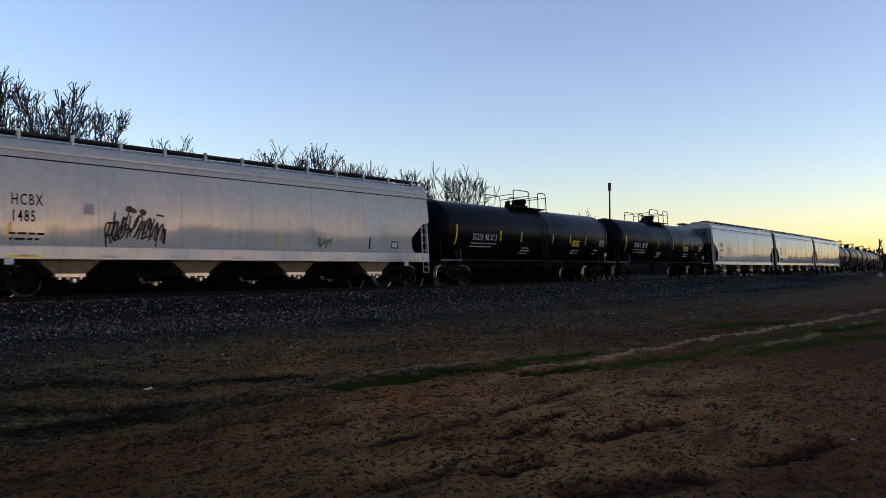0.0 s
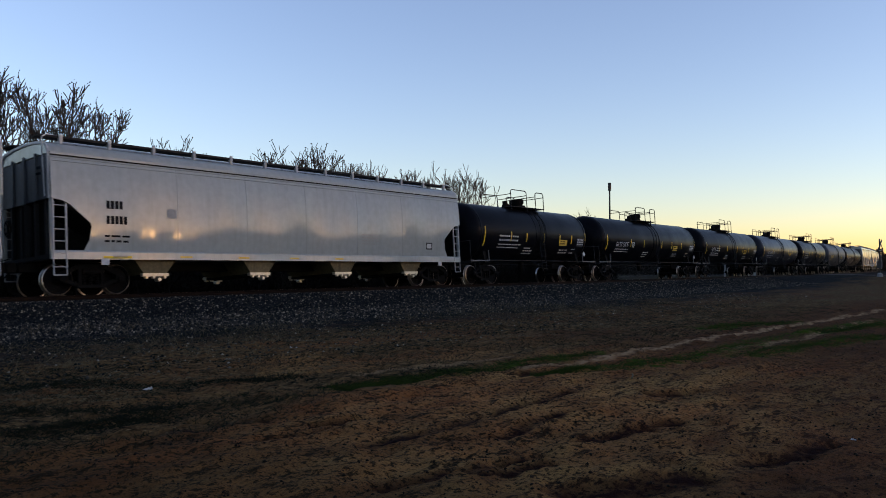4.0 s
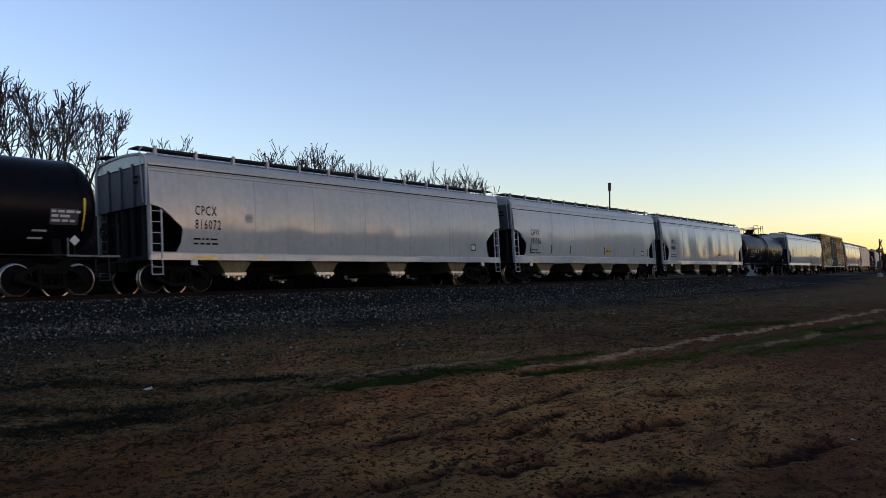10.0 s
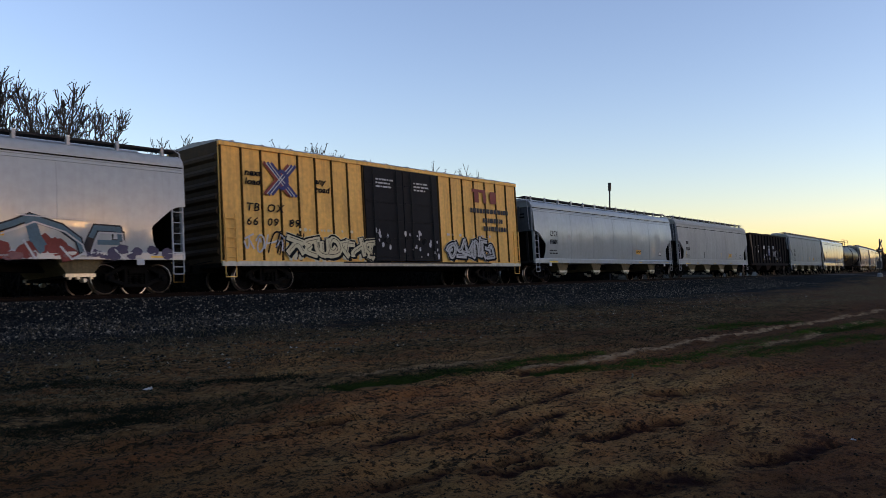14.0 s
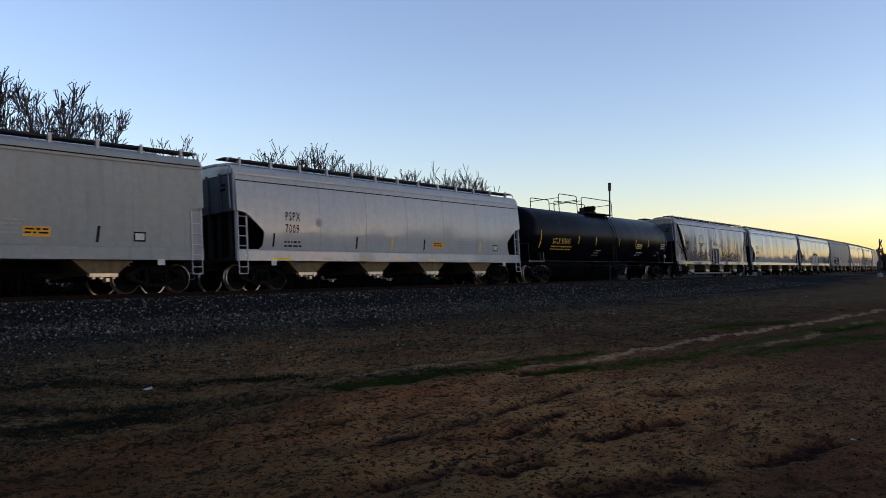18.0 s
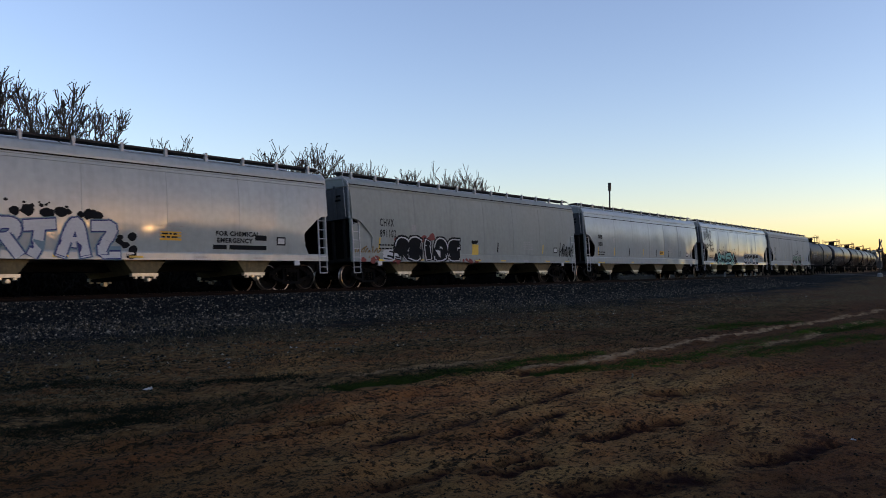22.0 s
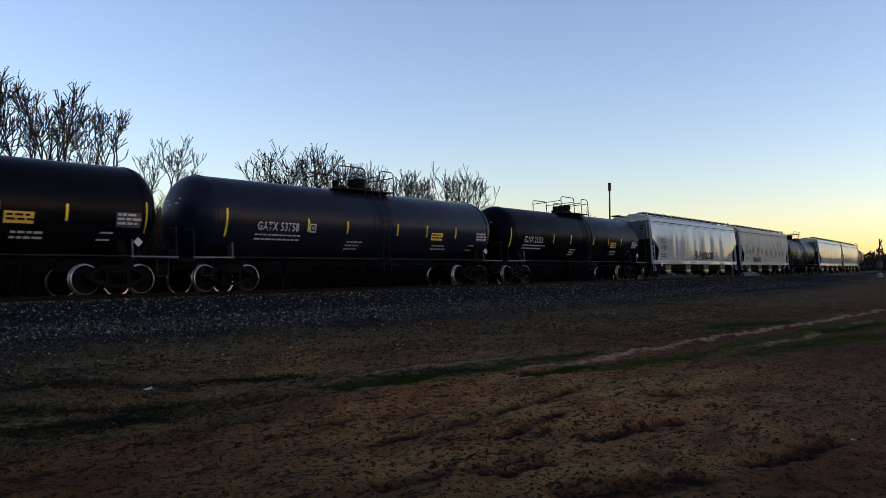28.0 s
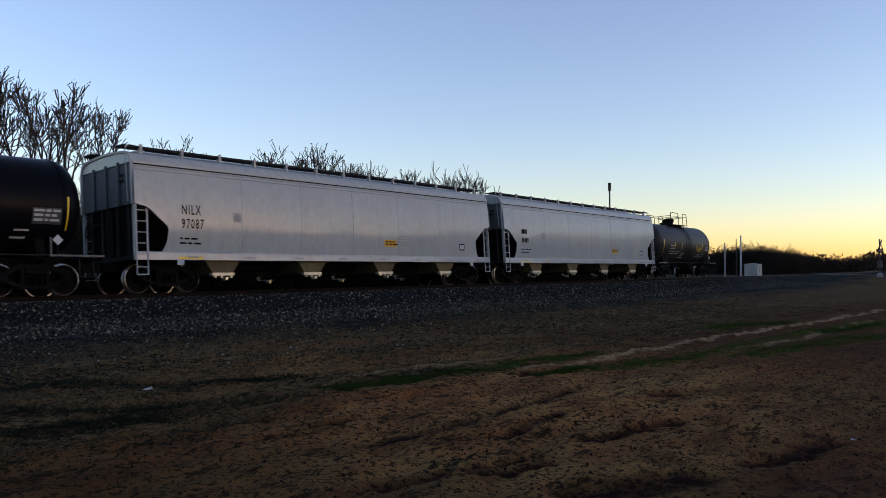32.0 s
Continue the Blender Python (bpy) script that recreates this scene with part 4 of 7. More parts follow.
# ---------- box car ----------
def box_car(L):
    car = new("box_car")
    h, hw, z0, z1 = L / 2, 1.5, 0.92, 5.08
    d0, d1 = -2.15, 2.6
    for sg in (-1, 1):
        y = sg * hw
        for a, b in ((-h, d0), (d1, h)):
            part("side_panel", Shape().box(a, b, min(y, y - sg * 0.05), max(y, y - sg * 0.05), z0, z1 - 0.1), M["boxyellow"], car)
        n1 = 8
        ribs = [-h + 0.06 + (d0 + h - 0.12) * i / n1 for i in range(n1 + 1)] + [d1 + 0.06 + (h - d1 - 0.12) * i / 7 for i in range(8)]
        rib = Shape().prism([(-0.036, y), (-0.022, y + sg * 0.06), (0.022, y + sg * 0.06), (0.036, y)], z0 + 0.1, z1 - 0.12, "z").mesh("side_post", M["boxrib"], 0)
        for x in ribs:
            part("side_post", rib, None, car, "", pose(x, 0, 0))
        for k, (a, b) in enumerate(((d0 + 0.03, (d0 + d1) / 2 - 0.02), ((d0 + d1) / 2 + 0.02, d1 - 0.03))):
            dr = Shape().box(a, b, min(y - sg * 0.03, y + sg * 0.05), max(y - sg * 0.03, y + sg * 0.05), z0 + 0.12, z1 - 0.15)
            ob = part("plug_door", dr, M["doorblack"], car, "black sliding plug door", smooth=0)
            for i in range(5):
                z = z0 + 0.3 + i * 0.75
                part("door_rib", Shape().box(a + 0.08, b - 0.08, min(y + sg * 0.05, y + sg * 0.075), max(y + sg * 0.05, y + sg * 0.075), z, z + 0.07), M["doorblack"], ob, "", smooth=0)
            bars = Shape()
            for x in (a + 0.45, b - 0.45):
                bars.rod((x, y + sg * 0.1, z0 + 0.15), (x, y + sg * 0.1, z1 - 0.2), 0.025)
            part("lock_rod", bars, M["board"], ob)
            hd = Shape().lathe([(-0.02, 0.14), (0, 0.16), (0.02, 0.14), (0, 0.12)], 16, "y", ((a + b) / 2, y + sg * 0.11, 1.9), True)
            part("door_wheel", hd, M["board"], ob)
        part("side_sill", Shape().box(-h, h, min(y, y + sg * 0.07), max(y, y + sg * 0.07), z0 - 0.1, z0 + 0.06), M["sillpale"], car, "pale lower sill")
        part("door_track", Shape().box(-3.5, 6.4, min(y + sg * 0.07, y + sg * 0.13), max(y + sg * 0.07, y + sg * 0.13), z0 + 0.02, z0 + 0.07), M["board"], car)
        part("top_chord", Shape().box(-h, h, min(y - sg * 0.05, y + sg * 0.07), max(y - sg * 0.05, y + sg * 0.07), z1 - 0.14, z1), M["boxyellow"], car)
    rf = Shape().prism([(-1.55, z1), (-1.5, z1 + 0.05), (0, z1 + 0.16), (1.5, z1 + 0.05), (1.55, z1)], -h, h, "x")
    for i in range(14):
        x = -h + 0.6 + (L - 1.2) * i / 13
        rf.prism([(-1.53, z1 + 0.04), (0, z1 + 0.15), (1.53, z1 + 0.04), (1.53, z1 + 0.08), (0, z1 + 0.2), (-1.53, z1 + 0.08)], x - 0.04, x + 0.04, "x")
    part("roof", rf, M["roof"], car, "ribbed galvanised roof", smooth=0)
    for e in (-1, 1):
        en = Shape().box(min(e * h, e * (h - 0.05)), max(e * h, e * (h - 0.05)), -1.46, 1.46, z0, z1)
        wall = part("end_wall", en, M["boxend"], car, "corrugated grimy brown end", smooth=0)
        fold = Shape().prism([(e * h, 0), (e * (h + 0.09), 0.1), (e * (h + 0.09), 0.2), (e * h, 0.3)], -1.4, 1.4).mesh("corrugation", M["boxend"], 0)
        for i in range(8):
            part("corrugation", fold, None, wall, "", pose(0, 0, z0 + 0.25 + i * 0.46))
        for sg in (-1, 1):
            add_ladder(car, M["boxyellow"], e * (h - 0.12), e * (h - 0.55), sg * 1.6, 0.95, 2.6, 5)
            st = Shape().pipe([(e * (h - 0.12), sg * 1.55, 0.9), (e * (h - 0.12), sg * 1.55, 0.45), (e * (h - 0.55), sg * 1.55, 0.45), (e * (h - 0.55), sg * 1.55, 0.9)], 0.02)
            part("sill_step", st, M["boxyellow"], car)
        add_coupler(car, e * (h + 0.35), e)
    part("underframe", Shape().box(-h, h, -1.3, 1.3, 0.8, 0.95).box(-h - 0.3, h + 0.3, -0.25, 0.25, 0.68, 0.9), M["under"], car)
    return car


# ---------- open hopper car ----------
def open_car(L):
    car = new("open_hopper_car")
    h, hw, z0, z1 = L / 2, 1.5, 1.2, 3.92
    for sg in (-1, 1):
        y = sg * hw
        sh = Shape().prism([(-h, z1), (-h, z1 - 0.3), (-h + 0.75, z0), (h - 0.75, z0), (h, z1 - 0.3), (h, z1)], y, y - sg * 0.04)
        part("side_wall", sh, M["rustcar"], car, "", smooth=0)
        rib = Shape().prism([(-0.09, y), (-0.06, y + sg * 0.1), (0.06, y + sg * 0.1), (0.09, y)], z0, z1, "z").mesh("side_stake", M["rustcar"], 0)
        for i in range(12):
            part("side_stake", rib, None, car, "", pose(-h + 0.95 + (L - 1.9) * i / 11, 0, 0))
        part("top_chord", Shape().box(-h, h, min(y - sg * 0.05, y + sg * 0.12), max(y - sg * 0.05, y + sg * 0.12), z1 - 0.08, z1 + 0.08), M["rustcar"], car)
        part("side_sill", Shape().box(-h - 0.3, h + 0.3, min(y, y + sg * 0.06), max(y, y + sg * 0.06), z0 - 0.25, z0), M["rustcar"], car)
        for e in (-1, 1):
            part("end_brace", Shape().prism([(e * (h - 0.02), z1 - 0.1), (e * (h - 0.62), z1 - 0.1), (e * (h - 0.82), z0), (e * (h - 0.7), z0)], y, y + sg * 0.06), M["bracetan"] if e < 0 else M["rustcar"], car, "rusted slanting brace")
            part("corner_post", Shape().box(e * (h + 0.25) - 0.05, e * (h + 0.25) + 0.05, y - 0.05, y + 0.05, z0, z1 - 0.4), M["rustcar"], car)
            add_ladder(car, M["rustcar"], e * (h + 0.2), e * (h - 0.25), sg * 1.57, 1.0, 2.7, 5)
    for e in (-1, 1):
        sl = Shape().prism([(e * h, z1), (e * (h - 0.06), z1), (e * (h - 2.6), z0 - 0.1), (e * (h - 2.5), z0 - 0.1)], -1.46, 1.46)
        part("slope_sheet", sl, M["rustcar"], car, "", smooth=0)
        part("end_chord", Shape().box(e * h - 0.06, e * h + 0.06, -1.5, 1.5, z1 - 0.1, z1 + 0.06), M["rustcar"], car)
        part("end_platform", Shape().box(min(e * (h + 0.3), e * (h - 1.4)), max(e * (h + 0.3), e * (h - 1.4)), -1.45, 1.45, 1.0, 1.06), M["under"], car)
        add_coupler(car, e * (h + 0.55), e)
    for i in range(3):
        x = -h + 3.3 + (L - 6.6) * i / 2
        ch = Shape()
        v = [(x - 1.5, -1.45, 1.25), (x + 1.5, -1.45, 1.25), (x + 1.5, 1.45, 1.25), (x - 1.5, 1.45, 1.25), (x - 0.4, -1.2, 0.5), (x + 0.4, -1.2, 0.5), (x + 0.4, 1.2, 0.5), (x - 0.4, 1.2, 0.5)]
        ch.add(v, [(0, 1, 5, 4), (1, 2, 6, 5), (2, 3, 7, 6), (3, 0, 4, 7), (4, 5, 6, 7), (3, 2, 1, 0)])
        part("discharge_chute", ch, M["rustcar"], car, "", smooth=0)
    part("centre_sill", Shape().box(-h - 0.5, h + 0.5, -0.25, 0.25, 0.72, 1.05), M["under"], car)
    return car


M["doorblack"] = material("black_door_paint", (0.008, 0.0085, 0.01), 0.6, 0, 0.3, 1.0, streak=0.3, dirt=(0.025, 0.02, 0.016), spec=0.08)
M["boxend"] = material("grimy_brown_end", (0.05, 0.028, 0.014), 0.7, 0, 0.3, 1.0, streak=0.5, dirt=(0.02, 0.012, 0.008), spec=0.1)
M["boxrib"] = material("brown_rib_paint", (0.07, 0.035, 0.01), 0.7, 0, 0.25, 1.0, spec=0.08)
M["sillpale"] = material("pale_sill_paint", (0.5, 0.46, 0.36), 0.6, 0, 0.2, 1.0, streak=0.5)
M["bracetan"] = material("rusted_tan_steel", (0.09, 0.05, 0.025), 0.7, 0, 0.3, 1.5, streak=0.5)

# ---------- the train, from its front to its rear ----------
# kind, coupler line in front, coupler line behind (metres along the track at 16 s), paint, label
H, T = "hopper", "tank"
CARS = [
    (H, -366.80, -346.40, "grey", "deep"),
    (T, -346.40, -328.14, "black", ""),
    (T, -328.14, -310.78, "black", ""),
    (H, -310.78, -290.66, "white", ""),
    (H, -290.66, -270.40, "grey", ""),
    (H, -270.40, -250.43, "grey", ""),
    (T, -250.43, -237.20, "black", ""),
    (T, -237.20, -219.11, "black", ""),
    (T, -219.11, -201.83, "black", ""),
    (T, -201.83, -184.09, "slate", ""),
    (T, -184.09, -166.58, "black", ""),
    (T, -166.58, -149.07, "graytank", "band"),
    (T, -149.07, -127.97, "black", "long"),
    (H, -127.97, -107.66, "grey", ""),
    (H, -107.66, -88.39, "grey", "deep"),
    (H, -88.39, -68.33, "grey", ""),
    (T, -68.33, -52.05, "black", ""),
    (H, -52.05, -31.65, "white", ""),
    ("box", -31.65, -11.92, "", ""),
    (H, -11.92, 8.34, "grey", ""),
    (H, 8.34, 27.00, "flat", "deep"),
    ("open", 27.00, 42.60, "", ""),
    (H, 42.60, 61.77, "satin", "deep"),
    (H, 61.77, 80.69, "grey", "deep"),
    (T, 80.69, 100.99, "black", "wide"),
    (H, 100.99, 119.76, "dirty", "plain"),
    (H, 119.76, 140.30, "grey", ""),
    (H, 140.30, 160.56, "grey", ""),
    (H, 160.56, 179.88, "satin", "deep"),
    (H, 179.88, 199.69, "grey", "deep"),
    (H, 199.69, 219.90, "grey", ""),
    (H, 219.90, 240.38, "flat", "deep"),
    (T, 240.38, 258.01, "browntank", ""),
    (T, 258.01, 276.60, "slate", ""),
    (T, 276.60, 294.12, "black", ""),
    (T, 294.12, 312.34, "slate", ""),
    (T, 312.34, 329.88, "black", ""),
    (H, 329.88, 349.94, "grey", ""),
    (H, 349.94, 369.27, "tan", ""),
    (T, 369.27, 385.22, "black", ""),
    (H, 385.22, 405.14, "white", ""),
    (H, 405.14, 425.10, "white", ""),
    (T, 425.10, 437.60, "browntank", ""),
]
WORDS = {"satin": "dull light grey", "flat": "flat grey", "grey": "light grey", "white": "off-white", "tan": "weathered beige", "dirty": "dirty grey", "black": "black", "slate": "dark blue-grey",
         "graytank": "faded grey streaked", "browntank": "rusty brown-black"}
TRAIN, MADE = [], {}
for kind, a, b, paint, extra in CARS:
    length = round(b - a, 1)
    key = (kind, length, paint, extra)
    if key in MADE:
        car = copy_thing(MADE[key], Matrix())
    else:
        if kind == H:
            car = hopper(length - 1.3, M[paint], extra == "deep", 3 if length < 18 else 4, extra == "plain", paint == "satin")
        elif kind == T:
            car = tank_car(length - 1.0, M[paint], 1.53 if extra == "band" else 1.55 if extra == "wide" else 1.48, "two" if extra == "wide" else "loop", extra != "wide")
        elif kind == "box":
            car = box_car(length - 1.5)
        else:
            car = open_car(length - 1.6)
        for e in (-1, 1):
            add_truck(car, e * (length / 2 - (3.05 if kind == "box" else 2.05)))
        MADE[key] = car
    if kind == H:
        tagged(car, WORDS[paint] + " steel covered hopper car rolling on the rails", "railway car", "cars of the freight train")
    elif kind == T:
        tagged(car, WORDS[paint] + " cylindrical tank car rolling on the rails", "railway car", "cars of the freight train")
    elif kind == "box":
        tagged(car, "yellow ribbed box car with black doors and graffiti", "railway car", "cars of the freight train")
    else:
        tagged(car, "rusty brown ribbed open hopper car", "railway car", "cars of the freight train")
    car.matrix_basis = on_track((a + b) / 2 - travelled(0))
    TRAIN.append((car, kind, (a + b) / 2, length))


# ---------- trees and brush ----------
def branches(g, p, d, length, r, level, out, tips):
    """Grows one crooked limb, which forks and forks again."""
    for i in range(3):
        d = (d + Vector((g.gauss(0, 0.17), g.gauss(0, 0.17), g.gauss(0.05, 0.08)))).normalized()
        q = p + d * (length / 3)
        out.append((p, q, r, r * 0.9))
        p, r = q, r * 0.9
        if 0 < level < 4 and i < 2 and g.random() < 0.5:
            side = d.orthogonal().normalized()
            side.rotate(Matrix.Rotation(g.uniform(0, 6.283), 3, d))
            branches(g, p, (d * 0.6 + side * 0.7 + Vector((0, 0, 0.15))).normalized(), length * 0.55, r * 0.45, max(0, level - 2), out, tips)
    if level == 0:
        tips.append(p)
        return
    k = 3 if g.random() < 0.25 else 2
    a0 = g.uniform(0, 6.283)
    for j in range(k):
        side = d.orthogonal().normalized()
        side.rotate(Matrix.Rotation(a0 + (j + g.uniform(-0.2, 0.2)) * 6.283 / k, 3, d))
        spread = g.uniform(0.16, 0.46)
        nd = (d * math.cos(spread) + side * math.sin(spread) + Vector((0, 0, 0.22))).normalized()
        branches(g, p, nd, length * g.uniform(0.6, 0.88), r * (0.8 if k == 2 else 0.7), level - 1, out, tips)


def limb_mesh(name, limbs, mats, n=4):
    k = len(limbs)
    P = np.array([l[0] for l in limbs]); Q = np.array([l[1] for l in limbs])
    r1 = np.array([l[2] for l in limbs]); r2 = np.array([l[3] for l in limbs])
    d = Q - P
    d /= np.linalg.norm(d, axis=1, keepdims=True) + 1e-9
    ref = np.where(np.abs(d[:, 2:3]) > 0.9, np.array([[1.0, 0, 0]]), np.array([[0, 0, 1.0]]))
    u = np.cross(d, ref); u /= np.linalg.norm(u, axis=1, keepdims=True) + 1e-9
    w = np.cross(d, u)
    vs = []
    for c, r in ((P, r1), (Q, r2)):
        for i in range(n):
            t = 2 * math.pi * i / n
            vs.append(c + (u * math.cos(t) + w * math.sin(t)) * r[:, None])
    v = np.stack(vs, 1).reshape(-1, 3)
    f = np.array([(i, (i + 1) % n, n + (i + 1) % n, n + i) for i in range(n)])
    f = (f[None] + (np.arange(k) * 2 * n)[:, None, None]).reshape(-1, 4)
    return raw_mesh(name, v, f, mats)


def bare_tree(seed, height, fork=0.42, pods=True):
    g = random.Random(seed)
    tree = new("bare_tree")
    trunk, crown, tips = [], [], []
    p, d, r = Vector((0, 0, -0.1)), Vector((g.gauss(0, 0.02), g.gauss(0, 0.02), 1)).normalized(), 0.0112 * height
    for i in range(6):
        q = p + d * (height * fork / 6)
        trunk.append((p, q, r, r * 0.95))
        p, r = q, r * 0.95
        d = (d + Vector((g.gauss(0, 0.05), g.gauss(0, 0.05), 0.2))).normalized()
    branches(g, p, d, height * 0.23, r * 0.95, 4, crown, tips)
    lift = height / max(q.z for _, q, _, _ in crown)
    sway = sum((q for _, q, _, _ in crown), Vector()) / len(crown)
    upright = lambda v: Vector((v.x - sway.x * max(v.z, 0) / sway.z, v.y - sway.y * max(v.z, 0) / sway.z, v.z)) * lift
    trunk = [(upright(a), upright(b), r1, r2) for a, b, r1, r2 in trunk]
    crown = [(upright(a), upright(b), r1, r2) for a, b, r1, r2 in crown]
    part("trunk", limb_mesh("trunk", trunk, M["bark"], 7), None, tree)
    part("crown", limb_mesh("crown", [(a, b, max(r1, 0.02), max(r2, 0.016)) for a, b, r1, r2 in crown], M["bark"], 4), None, tree, "bare forking limbs and twigs")
    vs, fs = [], []
    for t in tips:
        if g.random() < (0.4 if pods else 0.08):
            for _ in range(3):
                c = upright(t) + Vector((g.gauss(0, 0.05), g.gauss(0, 0.05), g.gauss(0, 0.07)))
                e = g.uniform(0.025, 0.05)
                o = len(vs)
                vs += [c + Vector((e, 0, 0)), c + Vector((-e * 0.5, e, 0.3 * e)), c + Vector((-e * 0.5, -e, -0.3 * e)), c + Vector((0, 0, 1.4 * e))]
                fs += [(o, o + 1, o + 3), (o + 1, o + 2, o + 3), (o + 2, o, o + 3), (o, o + 2, o + 1)]
    tagged(part("foliage", raw_mesh("foliage", [tuple(v) for v in vs], fs, M["twig"]), None, tree, "dark clinging seed heads"), kind="stuff")
    return tagged(tree, "tall leafless winter tree behind the railway", "tree", "trees behind the tracks")


KINDS = [bare_tree(21, 9.0, 0.66), bare_tree(22, 9.0, 0.72), bare_tree(23, 9.0, 0.58), bare_tree(14, 9.0, 0.34, False), bare_tree(15, 9.0, 0.3, False)]
g = random.Random(5)


def plant(kind, x, y, height, turn):
    z = float(ground_z(np.array([x]), np.array([y]))[0])
    m = Matrix.Translation((x, y, z)) @ Matrix.Rotation(turn, 4, "Z") @ Matrix.Scale(height / 9.0, 4)
    return m


SPOTS = []
for x, ht in ((14.2, 11.0), (15.2, 11.4), (16.1, 11.5), (16.5, 11.3), (17.1, 10.7), (17.7, 10.5), (18.4, 10.3), (19.1, 11.3), (19.8, 10.8), (20.4, 10.6), (21.0, 10.2), (21.7, 10.3)):
    SPOTS.append((x, 18.0 + g.uniform(-0.8, 0.8), ht, g.randrange(3)))
for x, ht in ((13.0, 10.0), (15.0, 9.6), (17.4, 10.2), (19.0, 9.8), (20.0, 9.4)):
    SPOTS.append((x + 2.0, 22.0 + g.uniform(-1, 1), ht, g.randrange(5)))
for x, ht in ((23.6, 7.2), (24.1, 8.0), (24.7, 8.3), (25.4, 9.4), (25.9, 8.8), (26.5, 8.5), (27.0, 7.6)):
    SPOTS.append((x, 18.0 + g.uniform(-0.5, 0.5), ht, g.randrange(3)))
for q in range(9):
    SPOTS.append((14.6 + q * 0.95 + g.uniform(-0.2, 0.2), 19.6 + g.uniform(-0.4, 0.4), g.uniform(9.2, 10.6), g.randrange(3)))
for q in range(15):
    SPOTS.append((34.0 + q * 1.6 + g.uniform(-0.3, 0.3), 19.8 + g.uniform(-0.4, 0.4), g.uniform(8.8, 9.8), g.randrange(5)))
for x, ht in ((32.6, 9.0), (33.5, 9.8), (34.6, 9.7), (35.5, 10.2), (36.2, 10.0), (37.0, 10.1), (37.7, 10.1), (38.5, 10.0), (39.7, 9.8), (40.6, 9.2), (42.3, 9.8), (43.3, 9.4), (44.4, 9.3), (45.9, 9.4), (47.5, 9.5),
              (49.1, 9.5), (50.6, 10.1), (52.9, 10.5), (55.0, 10.2), (57.2, 10.2)):
    SPOTS.append((x, 18.0 + g.uniform(-0.8, 0.8), ht, g.choice((1, 2, 3, 4, 3, 4))))
for q in range(16):
    x = 36.0 + q * 1.7 + g.uniform(-0.4, 0.4)
    SPOTS.append((x, 22.5 + g.uniform(-1, 2), g.uniform(8.6, 9.8), g.choice((2, 3, 4))))
SPOTS.append((95.2, 30.0, 9.6, 3))
for i in range(26):
    x = 64 + i * 5.0 + g.uniform(-1.5, 1.5)
    SPOTS.append((x, 24 + x * 0.06 + g.uniform(-3, 5), g.uniform(4.5, 6.2), g.randrange(5)))
last = {}
for x, y, ht, k in SPOTS:
    m = plant(k, x, y, ht, g.uniform(0, 6.28))
    if k in last:
        copy_thing(KINDS[k], last[k])
    last[k] = m
for k, m in last.items():
    KINDS[k].matrix_basis = m


def thicket(name, label, count, seed, spot, high, mats, thick=1.0, fuzz=0.0, stems=0.15):
    """Dead brush as countless short stems."""
    gr = np.random.RandomState(seed)
    x, y, hs = spot(gr, count)
    z = ground_z(x, y)
    hh = hs * gr.uniform(high[0], high[1], count)
    lx, ly = gr.randn(count) * 0.35 * hh, gr.randn(count) * 0.35 * hh
    t0 = gr.uniform(0, 0.55, count)
    p = np.stack([x, y, z + hh * t0], -1)
    q = np.stack([x + lx * (1 - t0), y + ly * (1 - t0), z + hh], -1)
    if fuzz:
        k = int(count * (1 - stems))
        lev = gr.uniform(0, 1, k) ** 0.7 * hh[:k]
        p[:k, 2] = z[:k] + lev
        v = gr.randn(k, 3)
        v[:, 2] = np.abs(v[:, 2]) + 0.2
        q[:k] = p[:k] + v * fuzz * 0.5
    rr = (0.008 + 0.02 * gr.rand(count)) * thick
    return tagged(new(name, limb_mesh(name, list(zip(p, q, rr * 1.3, rr * 0.4)), mats, 3)), label, "brush", kind="stuff")


def strip(s0, s1, l0, l1):
    def spot(gr, n):
        s = gr.uniform(s0, s1, n)
        lat = gr.uniform(l0, l1, n)
        a = s * CURVE
        x, y = (R - lat) * np.sin(a), R - (R - lat) * np.cos(a)
        return x, y, np.maximum(0.75, 0.75 + 0.35 * wobble(x, y, 0.5, 9) + 0.25 * wobble(x, y, 1.7, 10))
    return spot


thicket("brush_thicket", "dense leafless brush along the tracks", 95000, 3, strip(-4, 72, 10.5, 22), (1.8, 3.6), M["twig"], 1.4, 0.8)
thicket("dead_thicket", "taller tangled dead growth under the trees", 45000, 8, strip(-2, 60, 12, 24), (2.6, 4.6), M["twig"], 1.6, 0.7)
M["brushbrown"] = material("brown_dead_brush", (0.05, 0.035, 0.023), 0.85, 0, 0.45, 1.0, spec=0.08)
thicket("tall_brush", "tall brown saplings and vines among the trunks", 60000, 14, strip(-2, 58, 13, 22), (4.4, 6.4), M["brushbrown"], 1.6, 0.6, 0.35)
thicket("far_brush", "brown winter woods in the distance", 42000, 4, strip(66, 420, 14, 60), (3.4, 4.4), M["twig"], 3.0, 0.6, 0.01)


def far_line(gr, n):
    u = gr.rand(n)
    x, y = 150 + 500 * u + gr.uniform(-12, 12, n), 60 - 200 * u + gr.uniform(-14, 14, n)
    return x, y, (0.75 + 0.8 * u) * (0.95 + 0.4 * wobble(x, y, 0.12, 21) + 0.3 * wobble(x, y, 0.4, 22))


